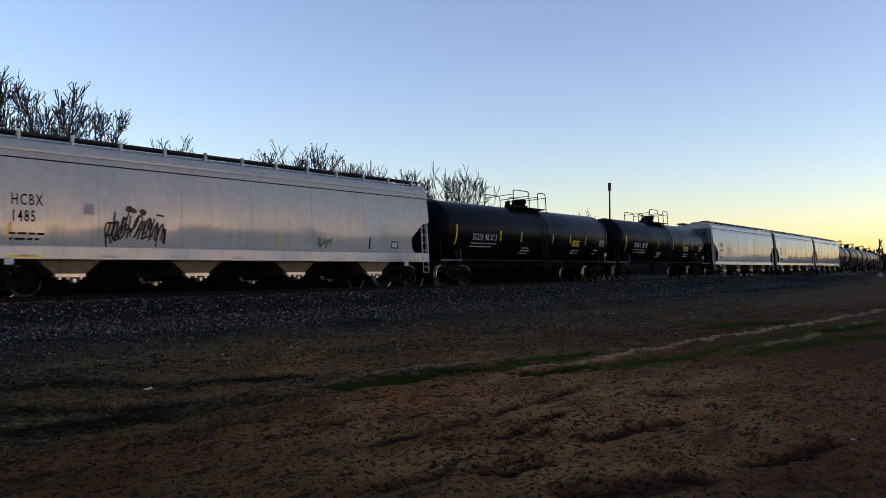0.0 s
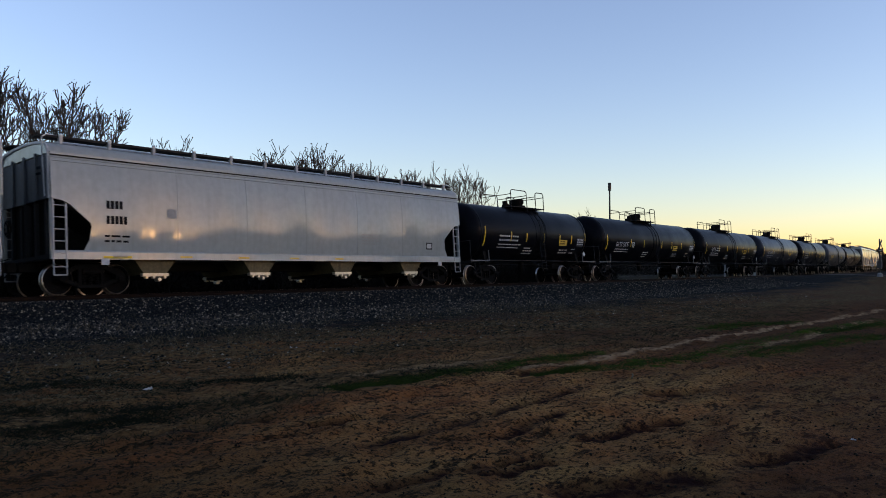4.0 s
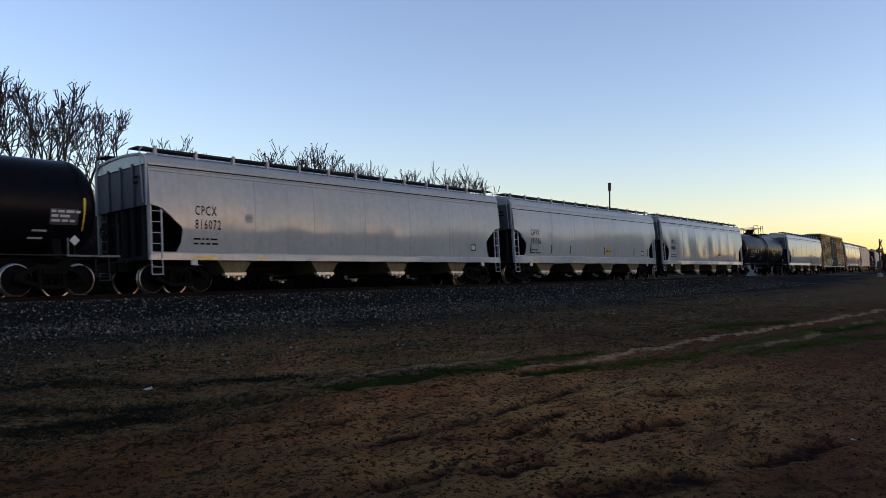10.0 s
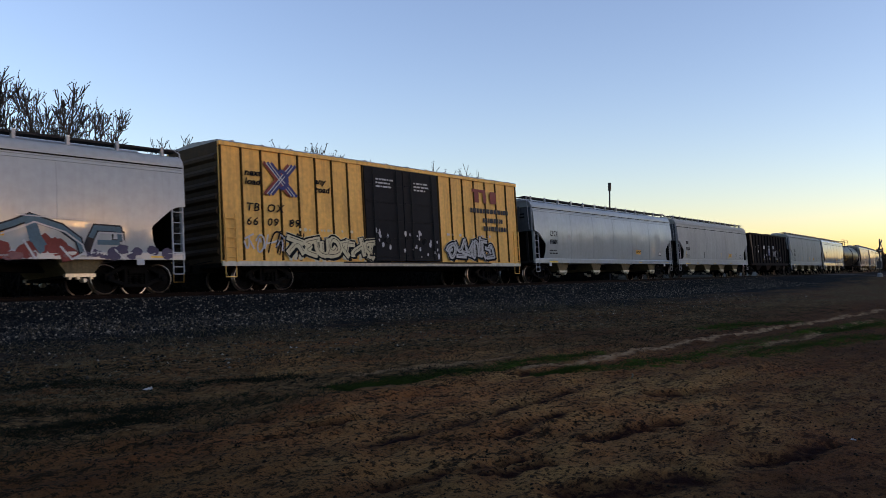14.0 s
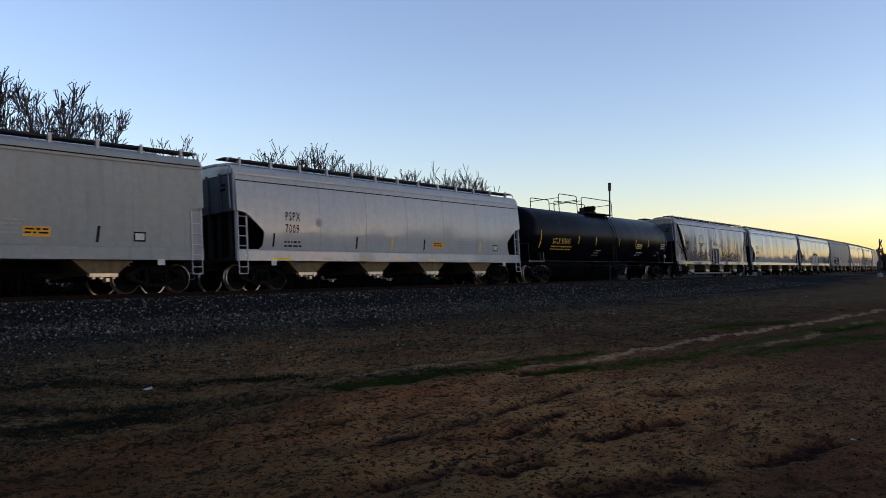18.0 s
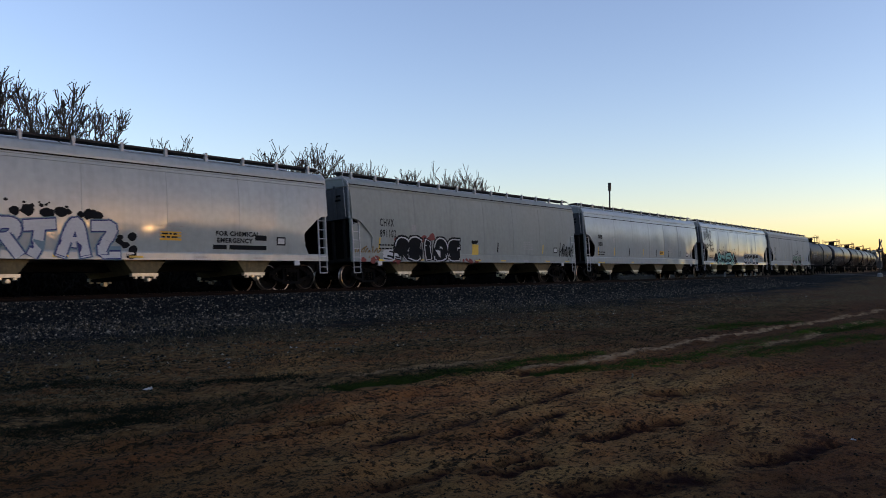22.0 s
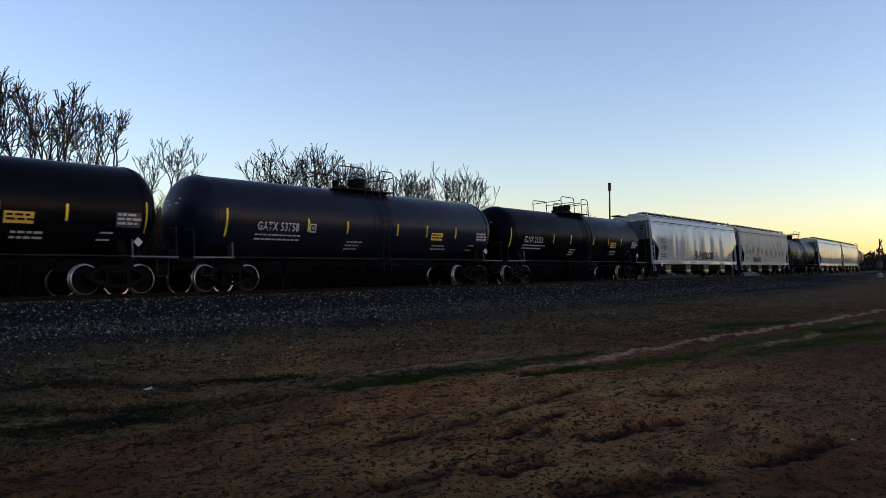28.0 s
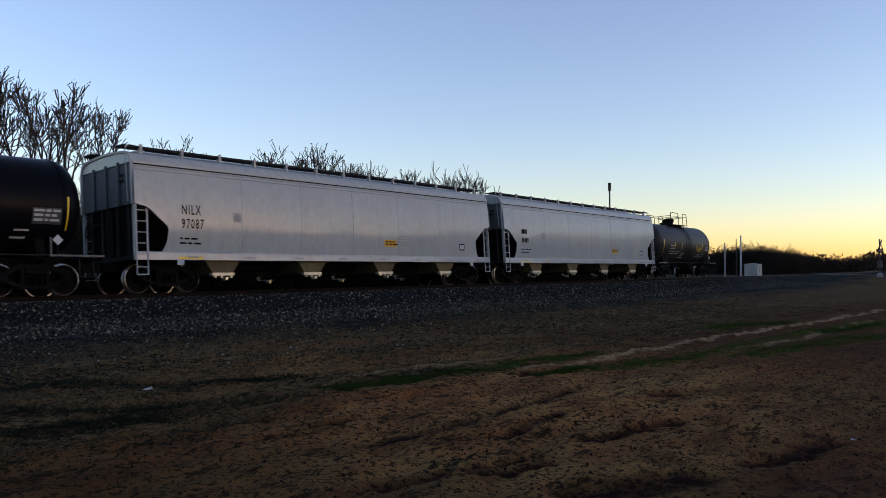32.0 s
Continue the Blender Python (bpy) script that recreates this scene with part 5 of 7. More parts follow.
# woods out of view behind the viewer; height and sun gap shape the glow
def rear_line(gr, n):
    a = gr.uniform(-3.0, 0.0, n)
    d = gr.uniform(120, 150, n)
    x, y = d * np.cos(a), -24 + d * np.sin(a)
    return x, y, (1 + 0.25 * wobble(x, y, 0.1, 23) + 0.2 * wobble(x, y, 0.45, 24)) * (1 - 0.5 * np.exp(-((a - SUN_HEADING) / 0.07) ** 2))


thicket("trackside_brush", "brown winter brush beyond the crossing", 14000, 11, strip(111, 150, 6, 14), (3.2, 5.2), M["twig"], 1.8, 0.8, 0.1)
thicket("far_woods", "low line of distant winter woods", 85000, 6, far_line, (4.5, 5.4), M["twig"], 6.0, 0.7, 0.0)
thicket("woods_behind", "line of winter woods across the field", 44000, 7, rear_line, (7.0, 13.0), M["twig"], 6.0, 2.2)


# ---------- trackside equipment and crossing ----------
def signal_cabinet():
    c = thing("signal_cabinet", "pale aluminium trackside equipment cabinet on a base", "equipment cabinet")
    part("cabinet_body", Shape().box(-1.1, 1.1, -0.7, 0.7, 0.0, 1.35), M["cabinet"], c)
    part("cabinet_roof", Shape().prism([(-0.8, 1.35), (0, 1.5), (0.8, 1.35)], -1.2, 1.2, "x"), M["cabinet"], c)
    for x in (-0.55, 0.55):
        d = part("cabinet_door", Shape().box(x - 0.5, x + 0.5, -0.73, -0.7, 0.1, 1.25), M["cabinet"], c)
        part("door_handle", Shape().rod((x + 0.35, -0.76, 0.6), (x + 0.35, -0.76, 0.8), 0.02), M["board"], d)
    part("plinth", Shape().box(-1.2, 1.2, -0.8, 0.8, -0.6, 0.0), M["stone"], c)
    c.matrix_basis = pose(93.1, 6.7, -0.2, 0, 0, 4)


def mast(name, label, cat, x, y, z0, ht, r, mats, top=None):
    c = thing(name, label, cat)
    part("shaft", Shape().rod((0, 0, -0.6), (0, 0, ht), r, 10, r * 0.8), mats, c)
    if top:
        part("head", top, mats, c)
    c.matrix_basis = pose(x, y, z0)
    return c


signal_cabinet()
mast("marker_post", "white post beside the equipment cabinet", "post", 92.7, 7.95, 0.0, 4.53, 0.11, M["pale"])
mast("thin_post", "thin grey post in the brush", "post", 92.5, 8.4, 0.0, 4.15, 0.06, M["pole"])
mast("utility_post", "weathered grey post by the brush", "post", 92.1, 9.6, -0.3, 4.0, 0.1, M["steel"])
mast("radio_pole", "dark pole with a thick antenna head", "pole", 68.4, 12.0, -0.7, 9.0, 0.09, M["pole"], Shape().rod((0, 0, 8.9), (0, 0, 9.65), 0.15, 10))


M["silverpost"] = material("weathered_white_sign", (0.09, 0.09, 0.088), 0.6, 0, 0.2, 3.0)


def crossing_signal():
    c = thing("crossing_signal", "railway crossing signal with crossbuck and red lamps", "crossing signal")
    part("mast", Shape().rod((0, 0, -0.3), (0, 0, 4.0), 0.07, 10), M["pole"], c)
    part("base", Shape().lathe([(-0.2, 0.3), (0.25, 0.28), (0.35, 0.1)], 12, "z"), M["steel"], c)
    for a in (45, -45):
        ob = part("crossbuck_blade", Shape().box(-0.03, -0.0, -0.5, 0.5, -0.09, 0.09), M["silverpost"], c, "white crossbuck blade", pose(-0.08 if a > 0 else -0.115, 0, 3.55, a, 0, 0))
    arm = part("lamp_arm", Shape().rod((-0.06, -0.75, 2.75), (-0.06, 0.75, 2.75), 0.035), M["steel"], c)
    for y in (-0.6, 0.6):
        hd = part("lamp_hood", Shape().lathe([(-0.02, 0.34), (0.0, 0.34), (0.0, 0.16), (0.2, 0.15), (0.2, 0.0)], 18, "x", (-0.08, y, 2.75)), M["board"], c)
        part("lens", Shape().lathe([(0.0, 0.14), (-0.03, 0.1), (-0.04, 0.0)], 14, "x", (-0.1, y, 2.75)), M["redlens"], hd)
    part("relay_box", Shape().box(-0.2, 0.2, -0.25, 0.25, 0.9, 1.6), M["pole"], c)
    c.matrix_basis = pose(95.0, -6.0, -0.15, 0, 0, 84)


crossing_signal()


def crossing_road():
    sh = Shape()
    pts = []
    for i in range(60):
        lat = -45 + i * 1.5
        for s in (100.5, 107.5):
            a = s * CURVE
            x, y = (R - lat) * math.sin(a), R - (R - lat) * math.cos(a)
            pts.append((x, y, float(ground_z(np.array([x]), np.array([y]))[0]) + (0.06 if abs(lat) > 2.2 else 0.13)))
    sh.add(pts, [(2 * i, 2 * i + 1, 2 * i + 3, 2 * i + 2) for i in range(59)])
    ob = part("road", sh, M["asphalt"], None, smooth=60)
    tagged(ob, "worn asphalt road over the level crossing", "road", kind="structure")


crossing_road()


# ---------- writing, reflectors and graffiti on the cars ----------
def plain(name, base, rough=0.55):
    return material(name, base, rough, 0, 0.15, 2.0)


M["umber"] = plain("brown_spray_paint", (0.03, 0.016, 0.008))
M["cream"] = plain("cream_spray_paint", (0.55, 0.47, 0.3))
M["petrol"] = plain("petrol_blue_spray_paint", (0.05, 0.12, 0.15))
M["stain"] = plain("dull_tan_spray_paint", (0.16, 0.14, 0.11))
M["teal"] = plain("teal_spray_paint", (0.05, 0.32, 0.28))
M["leaf"] = plain("green_spray_paint", (0.03, 0.12, 0.06))
M["mint"] = plain("mint_spray_paint", (0.25, 0.5, 0.38))
M["pink"] = plain("pink_spray_paint", (0.2, 0.075, 0.07))
M["red"] = plain("red_spray_paint", (0.2, 0.03, 0.022))
M["blue"] = plain("blue_spray_paint", (0.02, 0.03, 0.12))
M["violet"] = plain("violet_spray_paint", (0.05, 0.042, 0.075))
M["bluegreen"] = plain("blue_green_spray_paint", (0.09, 0.17, 0.2))
M["rust"] = material("rust_bloom", (0.2, 0.115, 0.045), 0.8, 0, 0.4, 4.0)
M["orange"] = plain("orange_label", (0.65, 0.3, 0.03))
M["ochre"] = plain("ochre_stencil", (0.62, 0.36, 0.06))
M["silver"] = plain("silver_label", (0.4, 0.4, 0.39))
M["drab"] = plain("dull_grey_stencil", (0.25, 0.25, 0.24))


def surface(kind, length, extra):
    """Gives the height-to-side profile of a car's near side."""
    if kind == T:
        r = 1.53 if extra == "band" else 1.55 if extra == "wide" else 1.48
        zc = 1.13 + r
        return lambda z, up: -math.sqrt(max(0.0, (r + up) ** 2 - (z - zc) ** 2))
    if kind == "box":
        return lambda z, up: -1.5 - 0.061 - up
    if kind == "open":
        return lambda z, up: -1.5 - 0.004 - up
    return lambda z, up: (-1.5965 if z < 1.2 else -1.567 - bow(z)) - up


def sheet(car, surf, name, polys, mats, up=0.004, label="", cut=False):
    """Thin painted shapes (along, height) laid on the near side of a car."""
    v, f = [], []
    for p in polys:
        o = len(v)
        v.extend((u, surf(z, up), z) for u, z in p)
        f.append(tuple(range(o, o + len(p))))
    me = bpy.data.meshes.new(name)
    me.from_pydata(v, [], f)
    me.materials.append(mats)
    ob = new(name, me)
    ob.parent = car
    if label:
        ob["label"] = label
    if len(polys) > 1 and name in ("stencil", "graffiti", "graffiti_tag"):
        ob["kind"] = "stuff"
    if name == "label_plate" and len(polys) > 1:
        bm = bmesh.new()
        bm.from_mesh(me)
        bmesh.ops.remove_doubles(bm, verts=bm.verts, dist=0.0005)
        bm.to_mesh(me)
        bm.free()
    return ob


def rect(u0, u1, z0, z1, lean=0.0, n=1):
    if n == 1:
        return [[(u0, z0), (u1, z0), (u1 + lean, z1), (u0 + lean, z1)]]
    return [[(u0 + lean * i / n, z0 + (z1 - z0) * i / n), (u1 + lean * i / n, z0 + (z1 - z0) * i / n),
             (u1 + lean * (i + 1) / n, z0 + (z1 - z0) * (i + 1) / n), (u0 + lean * (i + 1) / n, z0 + (z1 - z0) * (i + 1) / n)] for i in range(n)]


def lettering(car, surf, text, u, z, size, mats, wide=1.0, gap=1.15, up=0.004, bold=0.02, slant=0.0):
    cu = bpy.data.curves.new("stencil", "FONT")
    cu.body, cu.size, cu.resolution_u = text, size / 0.7, 2
    cu.space_character = gap
    cu.offset = size * bold
    cu.shear = slant
    ob = new("stencil", cu)
    me = bpy.data.meshes.new_from_object(ob)
    bpy.data.objects.remove(ob)
    bpy.data.curves.remove(cu)
    for q in me.vertices:
        x, y = u + q.co.x * wide, z + q.co.y
        q.co = (x, surf(y, up), y)
    me.materials.append(mats)
    t = new("stencil", me)
    t.parent = car
    t["label"] = "stencilled lettering"
    return t


def blocks(g, u, z, size, count, wide=0.62):
    """Characters that cannot be read, as plain upright bars."""
    out = []
    for i in range(count):
        a = u + i * size * wide * 1.35
        out += rect(a, a + size * wide, z, z + size)
    return out


def small_lines(g, u, z, rows, width, step=0.13, tall=0.055):
    out = []
    for i in range(rows):
        x = u
        while x < u + width * g.uniform(0.75, 1.0):
            w = g.uniform(0.08, 0.3)
            out += rect(x, x + w, z - i * step, z - i * step + tall)
            x += w + 0.05
    return out


def stroke(pts, w):
    """A ribbon along points (along, height)."""
    out = []
    for (a, b), (c, d) in zip(pts, pts[1:]):
        m = math.hypot(c - a, d - b) or 1e-6
        nx, nz = -(d - b) / m * w / 2, (c - a) / m * w / 2
        ex, ez = (c - a) / m * w * 0.3, (d - b) / m * w * 0.3
        out.append([(a - nx - ex, b - nz - ez), (c - nx + ex, d - nz + ez), (c + nx + ex, d + nz + ez), (a + nx - ex, b + nz - ez)])
    return out


FORMS = (
    (((0.1, 0), (0.05, 1)), ((0.1, 0.95), (0.85, 0.85), (0.75, 0.5), (0.2, 0.5)), ((0.4, 0.5), (0.95, -0.05))),
    (((0.95, 0.9), (0.3, 1.05), (0.05, 0.7), (0.85, 0.4), (0.75, 0.0), (0.0, 0.08)),),
    (((0.05, 0), (0.45, 1.1), (0.9, 0)), ((0.15, 0.3), (0.85, 0.36))),
    (((0.95, 1), (0.15, 0.95), (0.1, 0.05), (1.0, 0.0)), ((0.15, 0.5), (0.8, 0.55))),
    (((0.05, 1), (0.2, 0.0), (0.5, 0.65), (0.8, 0.0), (1.0, 1.05)),),
    (((0.5, 0.5), (0.7, 0.3), (0.3, 0.1), (0.0, 0.6), (0.4, 1.0), (1.0, 0.8), (0.9, 0.1), (0.5, -0.05)),),
    (((0.1, 1.05), (0.15, -0.05)), ((0.95, 1), (0.15, 0.45), (1.0, -0.05))),
    (((0.0, 0.95), (1.0, 1.0)), ((0.5, 1.0), (0.45, 0.3), (0.2, 0.0))),
)


def rounded(pts):
    for _ in range(2):
        out = [pts[0]]
        for (x0, y0), (x1, y1) in zip(pts, pts[1:]):
            out += [(0.75 * x0 + 0.25 * x1, 0.75 * y0 + 0.25 * y1), (0.25 * x0 + 0.75 * x1, 0.25 * y0 + 0.75 * y1)]
        pts = out + [pts[-1]]
    return pts


def wild_form(g, u, w, z0, z1, lean, wide):
    """One abstract looping form, bent, mirrored or upended by chance."""
    form, flip = g.choice(FORMS), g.random() < 0.5
    turn = radians(g.choice((75, 90, 105, 255, 270, 285)) + g.uniform(-14, 14))
    top, foot = g.uniform(0.82, 1.0), g.uniform(0.0, 0.1)
    out = []
    for line in form:
        pts = []
        for x, y in line:
            x, y = x - 0.5 + g.gauss(0, 0.09), y - 0.5 + g.gauss(0, 0.09)
            x, y = 0.5 + x * math.cos(turn) - y * math.sin(turn), 0.5 + x * math.sin(turn) + y * math.cos(turn)
            x = 1 - x if flip else x
            zz = z0 + (z1 - z0) * (foot + (top - foot) * y)
            pts.append((u + w * (0.5 + (x - 0.5) * wide) + lean * (zz - z0), zz))
        out.append(rounded(pts))
    return out


def graffiti(car, surf, u0, u1, z0, z1, count, fill, line, seed, halo=None, fat=0.3, thin=0.05):
    """Bulging spray-painted shapes: a cloud, outlines, a drop shade, fills and inner lines."""
    g = random.Random(seed)
    w = (u1 - u0) / count
    back, mid, front, pen = [], [], [], []
    lean = g.uniform(-0.12, 0.18)
    ww = min(w, z1 - z0) * fat
    pad = ww * 0.5 + thin
    for i in range(count):
        for pts in wild_form(g, u0 + i * w, w, z0 + pad, z1 - pad, lean, 1.0):
            back += stroke(pts, ww + 0.18)
            mid += stroke(pts, ww + 2 * thin) + stroke([(p[0] + 0.09, p[1] - 0.06) for p in pts], ww + thin)
            front += stroke(pts, ww)
            pen += stroke([(p[0] + ww * 0.2, p[1] + ww * 0.14) for p in pts[1:-1]], thin * 0.35)
    for _ in range(count * 2):
        u, r = g.uniform(u0, u1), g.uniform(0.03, 0.08)
        back.append([(u + r * math.cos(q * 0.9), z1 + 0.02 + r * math.sin(q * 0.9)) for q in range(7)])
    clip = lambda polys: [[(u, min(max(z, z0 - 0.03), z1 + 0.1)) for u, z in p] for p in polys]
    if halo:
        sheet(car, surf, "graffiti", clip(back), halo, 0.004, "spray-painted halo")
    sheet(car, surf, "graffiti", clip(mid), line, 0.007, "spray-painted outline")
    sheet(car, surf, "graffiti", clip(front), fill, 0.010, "spray-painted swelling forms")
    sheet(car, surf, "graffiti", clip(pen), line, 0.013, "spray-painted inner lines")


def tag(car, surf, u0, u1, z0, z1, count, mats, seed, w=0.05):
    """A quick scrawl in spray paint."""
    g = random.Random(seed)
    out = []
    step = (u1 - u0) / count
    for i in range(count):
        for pts in wild_form(g, u0 + step * i, step, z0, z1, 0.25, 0.85):
            out += stroke(pts, w)
    sheet(car, surf, "graffiti_tag", out, mats, 0.006, "spray-painted scrawl")


GLYPHS = {
    "A": (((0, 0), (0.3, 1), (0.65, 1), (1, 0)), ((0.15, 0.38), (0.85, 0.38))),
    "B": (((0, 0), (0, 1), (0.7, 1), (0.85, 0.75), (0.6, 0.52), (0.1, 0.52)), ((0.6, 0.52), (0.95, 0.3), (0.8, 0), (0, 0))),
    "C": (((1, 0.85), (0.6, 1), (0.1, 0.8), (0, 0.4), (0.3, 0), (1, 0.1)),),
    "D": (((0, 0), (0, 1), (0.6, 1), (1, 0.6), (0.9, 0.15), (0.5, 0), (0, 0)),),
    "E": (((1, 1), (0.1, 1), (0, 0.5), (0.1, 0), (1, 0)), ((0.05, 0.5), (0.8, 0.5))),
    "I": (((0.5, 0), (0.45, 0.6)), ((0.5, 0.95), (0.5, 1))),
    "K": (((0, 0), (0, 1)), ((0.9, 1), (0.1, 0.45), (1, 0))),
    "N": (((0, 0), (0.05, 1), (0.9, 0), (1, 1)),),
    "O": (((0.5, 0), (0, 0.3), (0.1, 0.85), (0.6, 1), (1, 0.7), (0.9, 0.15), (0.5, 0)),),
    "R": (((0, 0), (0, 1), (0.7, 1), (0.9, 0.75), (0.6, 0.5), (0.1, 0.5)), ((0.5, 0.5), (1, 0))),
    "S": (((1, 0.85), (0.6, 1), (0.1, 0.85), (0.2, 0.58), (0.8, 0.42), (0.9, 0.15), (0.5, 0), (0, 0.12)),),
    "T": (((0, 0.95), (1, 1)), ((0.5, 1), (0.45, 0.3), (0.2, 0))),
    "X": (((0, 0), (0.95, 1)), ((0, 1), (1, 0))),
    "Y": (((0, 1), (0.1, 0.6), (0.6, 0.45)), ((1, 1), (0.7, 0.4), (0.3, 0))),
    "Z": (((0, 1), (1, 1), (0.1, 0.05), (1, 0)),),
}


def mural(car, surf, word, u0, u1, z0, z1, fill, line, seed, halo=None, fat=0.3, thin=0.05, edge=0.12):
    """Swollen upright spray-painted characters with an outline and a dark or pale cloud round them."""
    g = random.Random(seed)
    w = (u1 - u0) / len(word)
    ww = min(w, z1 - z0) * fat
    pad = ww * 0.5 + thin
    back, mid, front = [], [], []
    for i, ch in enumerate(word):
        top, tilt = z1 - pad - g.uniform(0, 0.12), g.uniform(-0.1, 0.12)
        for form in GLYPHS[ch]:
            pts = []
            for x, y in form:
                z = z0 + pad + (top - z0 - pad) * (y + g.uniform(-0.04, 0.04))
                pts.append((u0 + w * i + pad * 0.8 + (w - pad * 1.3) * (x + g.uniform(-0.05, 0.05)) + tilt * (z - z0), z))
            pts = rounded(pts) if len(pts) > 2 else pts
            back += stroke(pts, ww + 2 * thin + 2 * edge)
            mid += stroke(pts, ww + 2 * thin)
            front += stroke(pts, ww)
    clip = lambda polys, m: [[(u, min(max(z, z0 - m), z1 + m)) for u, z in p] for p in polys]
    if halo:
        sheet(car, surf, "graffiti", clip(back, 0.1 * edge), halo, 0.004, "spray-painted cloud")
    sheet(car, surf, "graffiti", clip(mid, 0), line, 0.007, "spray-painted outline")
    sheet(car, surf, "graffiti", clip(front, 0), fill, 0.010, "spray-painted swollen characters")


def blobs(seed, u0, u1, z0, z1, count, size):
    """Uneven round dabs of paint."""
    g = random.Random(seed)
    out = []
    for _ in range(count):
        u, z, r = g.uniform(u0, u1), g.uniform(z0, z1), size * g.uniform(0.5, 1.2)
        out.append([(u + r * math.cos(k * 0.7) * g.uniform(0.75, 1.2), z + r * math.sin(k * 0.7) * g.uniform(0.6, 1.0)) for k in range(9)])
    return out


def dress_hopper(car, length, surf, deep, lines, g, mark_mat):
    h = (length - 1.3) / 2
    u = -h + (2.1 if lines and lines[0] == "PSPX" else 1.6)
    if lines:
        for k, t in enumerate(lines):
            if t[0] == "#":
                sheet(car, surf, "stencil", blocks(g, u, 2.5 - 0.45 * k, 0.24, int(t[1:]), 0.42), mark_mat, label="worn unreadable stencil")
            else:
                lettering(car, surf, t, u, 2.47 - 0.45 * k, 0.31, mark_mat, 0.62, 1.25)
    sheet(car, surf, "stencil", small_lines(g, u - 0.05, 1.66, 2, 0.9, 0.15, 0.06), mark_mat, label="small stencilled data")
    u2 = g.uniform(2.3, 3.6)
    sheet(car, surf, "stencil", small_lines(g, u2, 2.05, 4, 0.9, 0.12, 0.045), M["drab"], label="small stencilled data")
    sheet(car, surf, "label_plate", rect(h - 2.45, h - 2.05, 1.55, 1.85), M["dark"], label="small dark label")
    sheet(car, surf, "label_plate", rect(h - 2.4, h - 2.1, 1.6, 1.8), M["silver"], 0.008, label="small pale label")
    for i in range(8):
        x = -h + 1.5 + (2 * h - 3) * i / 7
        if deep:
            if i % 2 == 0 or g.random() < 0.4:
                sheet(car, surf, "reflector", rect(x, x + 0.09, 1.5, 1.98, 0.05), M["dark"] if g.random() < 0.6 else M["ochre"], label="upright reflective strip")
        sheet(car, surf, "reflector", rect(x + 0.3, x + 0.75, 1.06, 1.12), M["ochre"] if g.random() < 0.3 else M["drab"], label="flat reflective strip")
    sheet(car, surf, "reflector", rect(-h + 1.5, -h + 2.4, 1.03, 1.1), M["yellow"], label="yellow reflective strip")
    if g.random() < 0.75:
        a = g.uniform(1.2, 3.4)
        sheet(car, surf, "label_plate", rect(a, a + 0.75, 1.62, 1.9), M["orange"], label="orange warning label")
        sheet(car, surf, "stencil", small_lines(g, a + 0.06, 1.8, 2, 0.6, 0.1, 0.05), M["dark"], 0.008, label="small stencilled data")
    sheet(car, surf, "stencil", rect(-h + 3.6, -h + 3.9, 2.3, 2.6), M["drab"], label="small square stencil")
    # the far end sheet carries a small number too
    e = Shape().box(-h - 0.032, -h - 0.028, -1.1, -0.85, 3.62, 3.7).box(-h - 0.032, -h - 0.028, -1.1, -0.8, 3.45, 3.53)
    part("end_stencil", e, mark_mat, car)


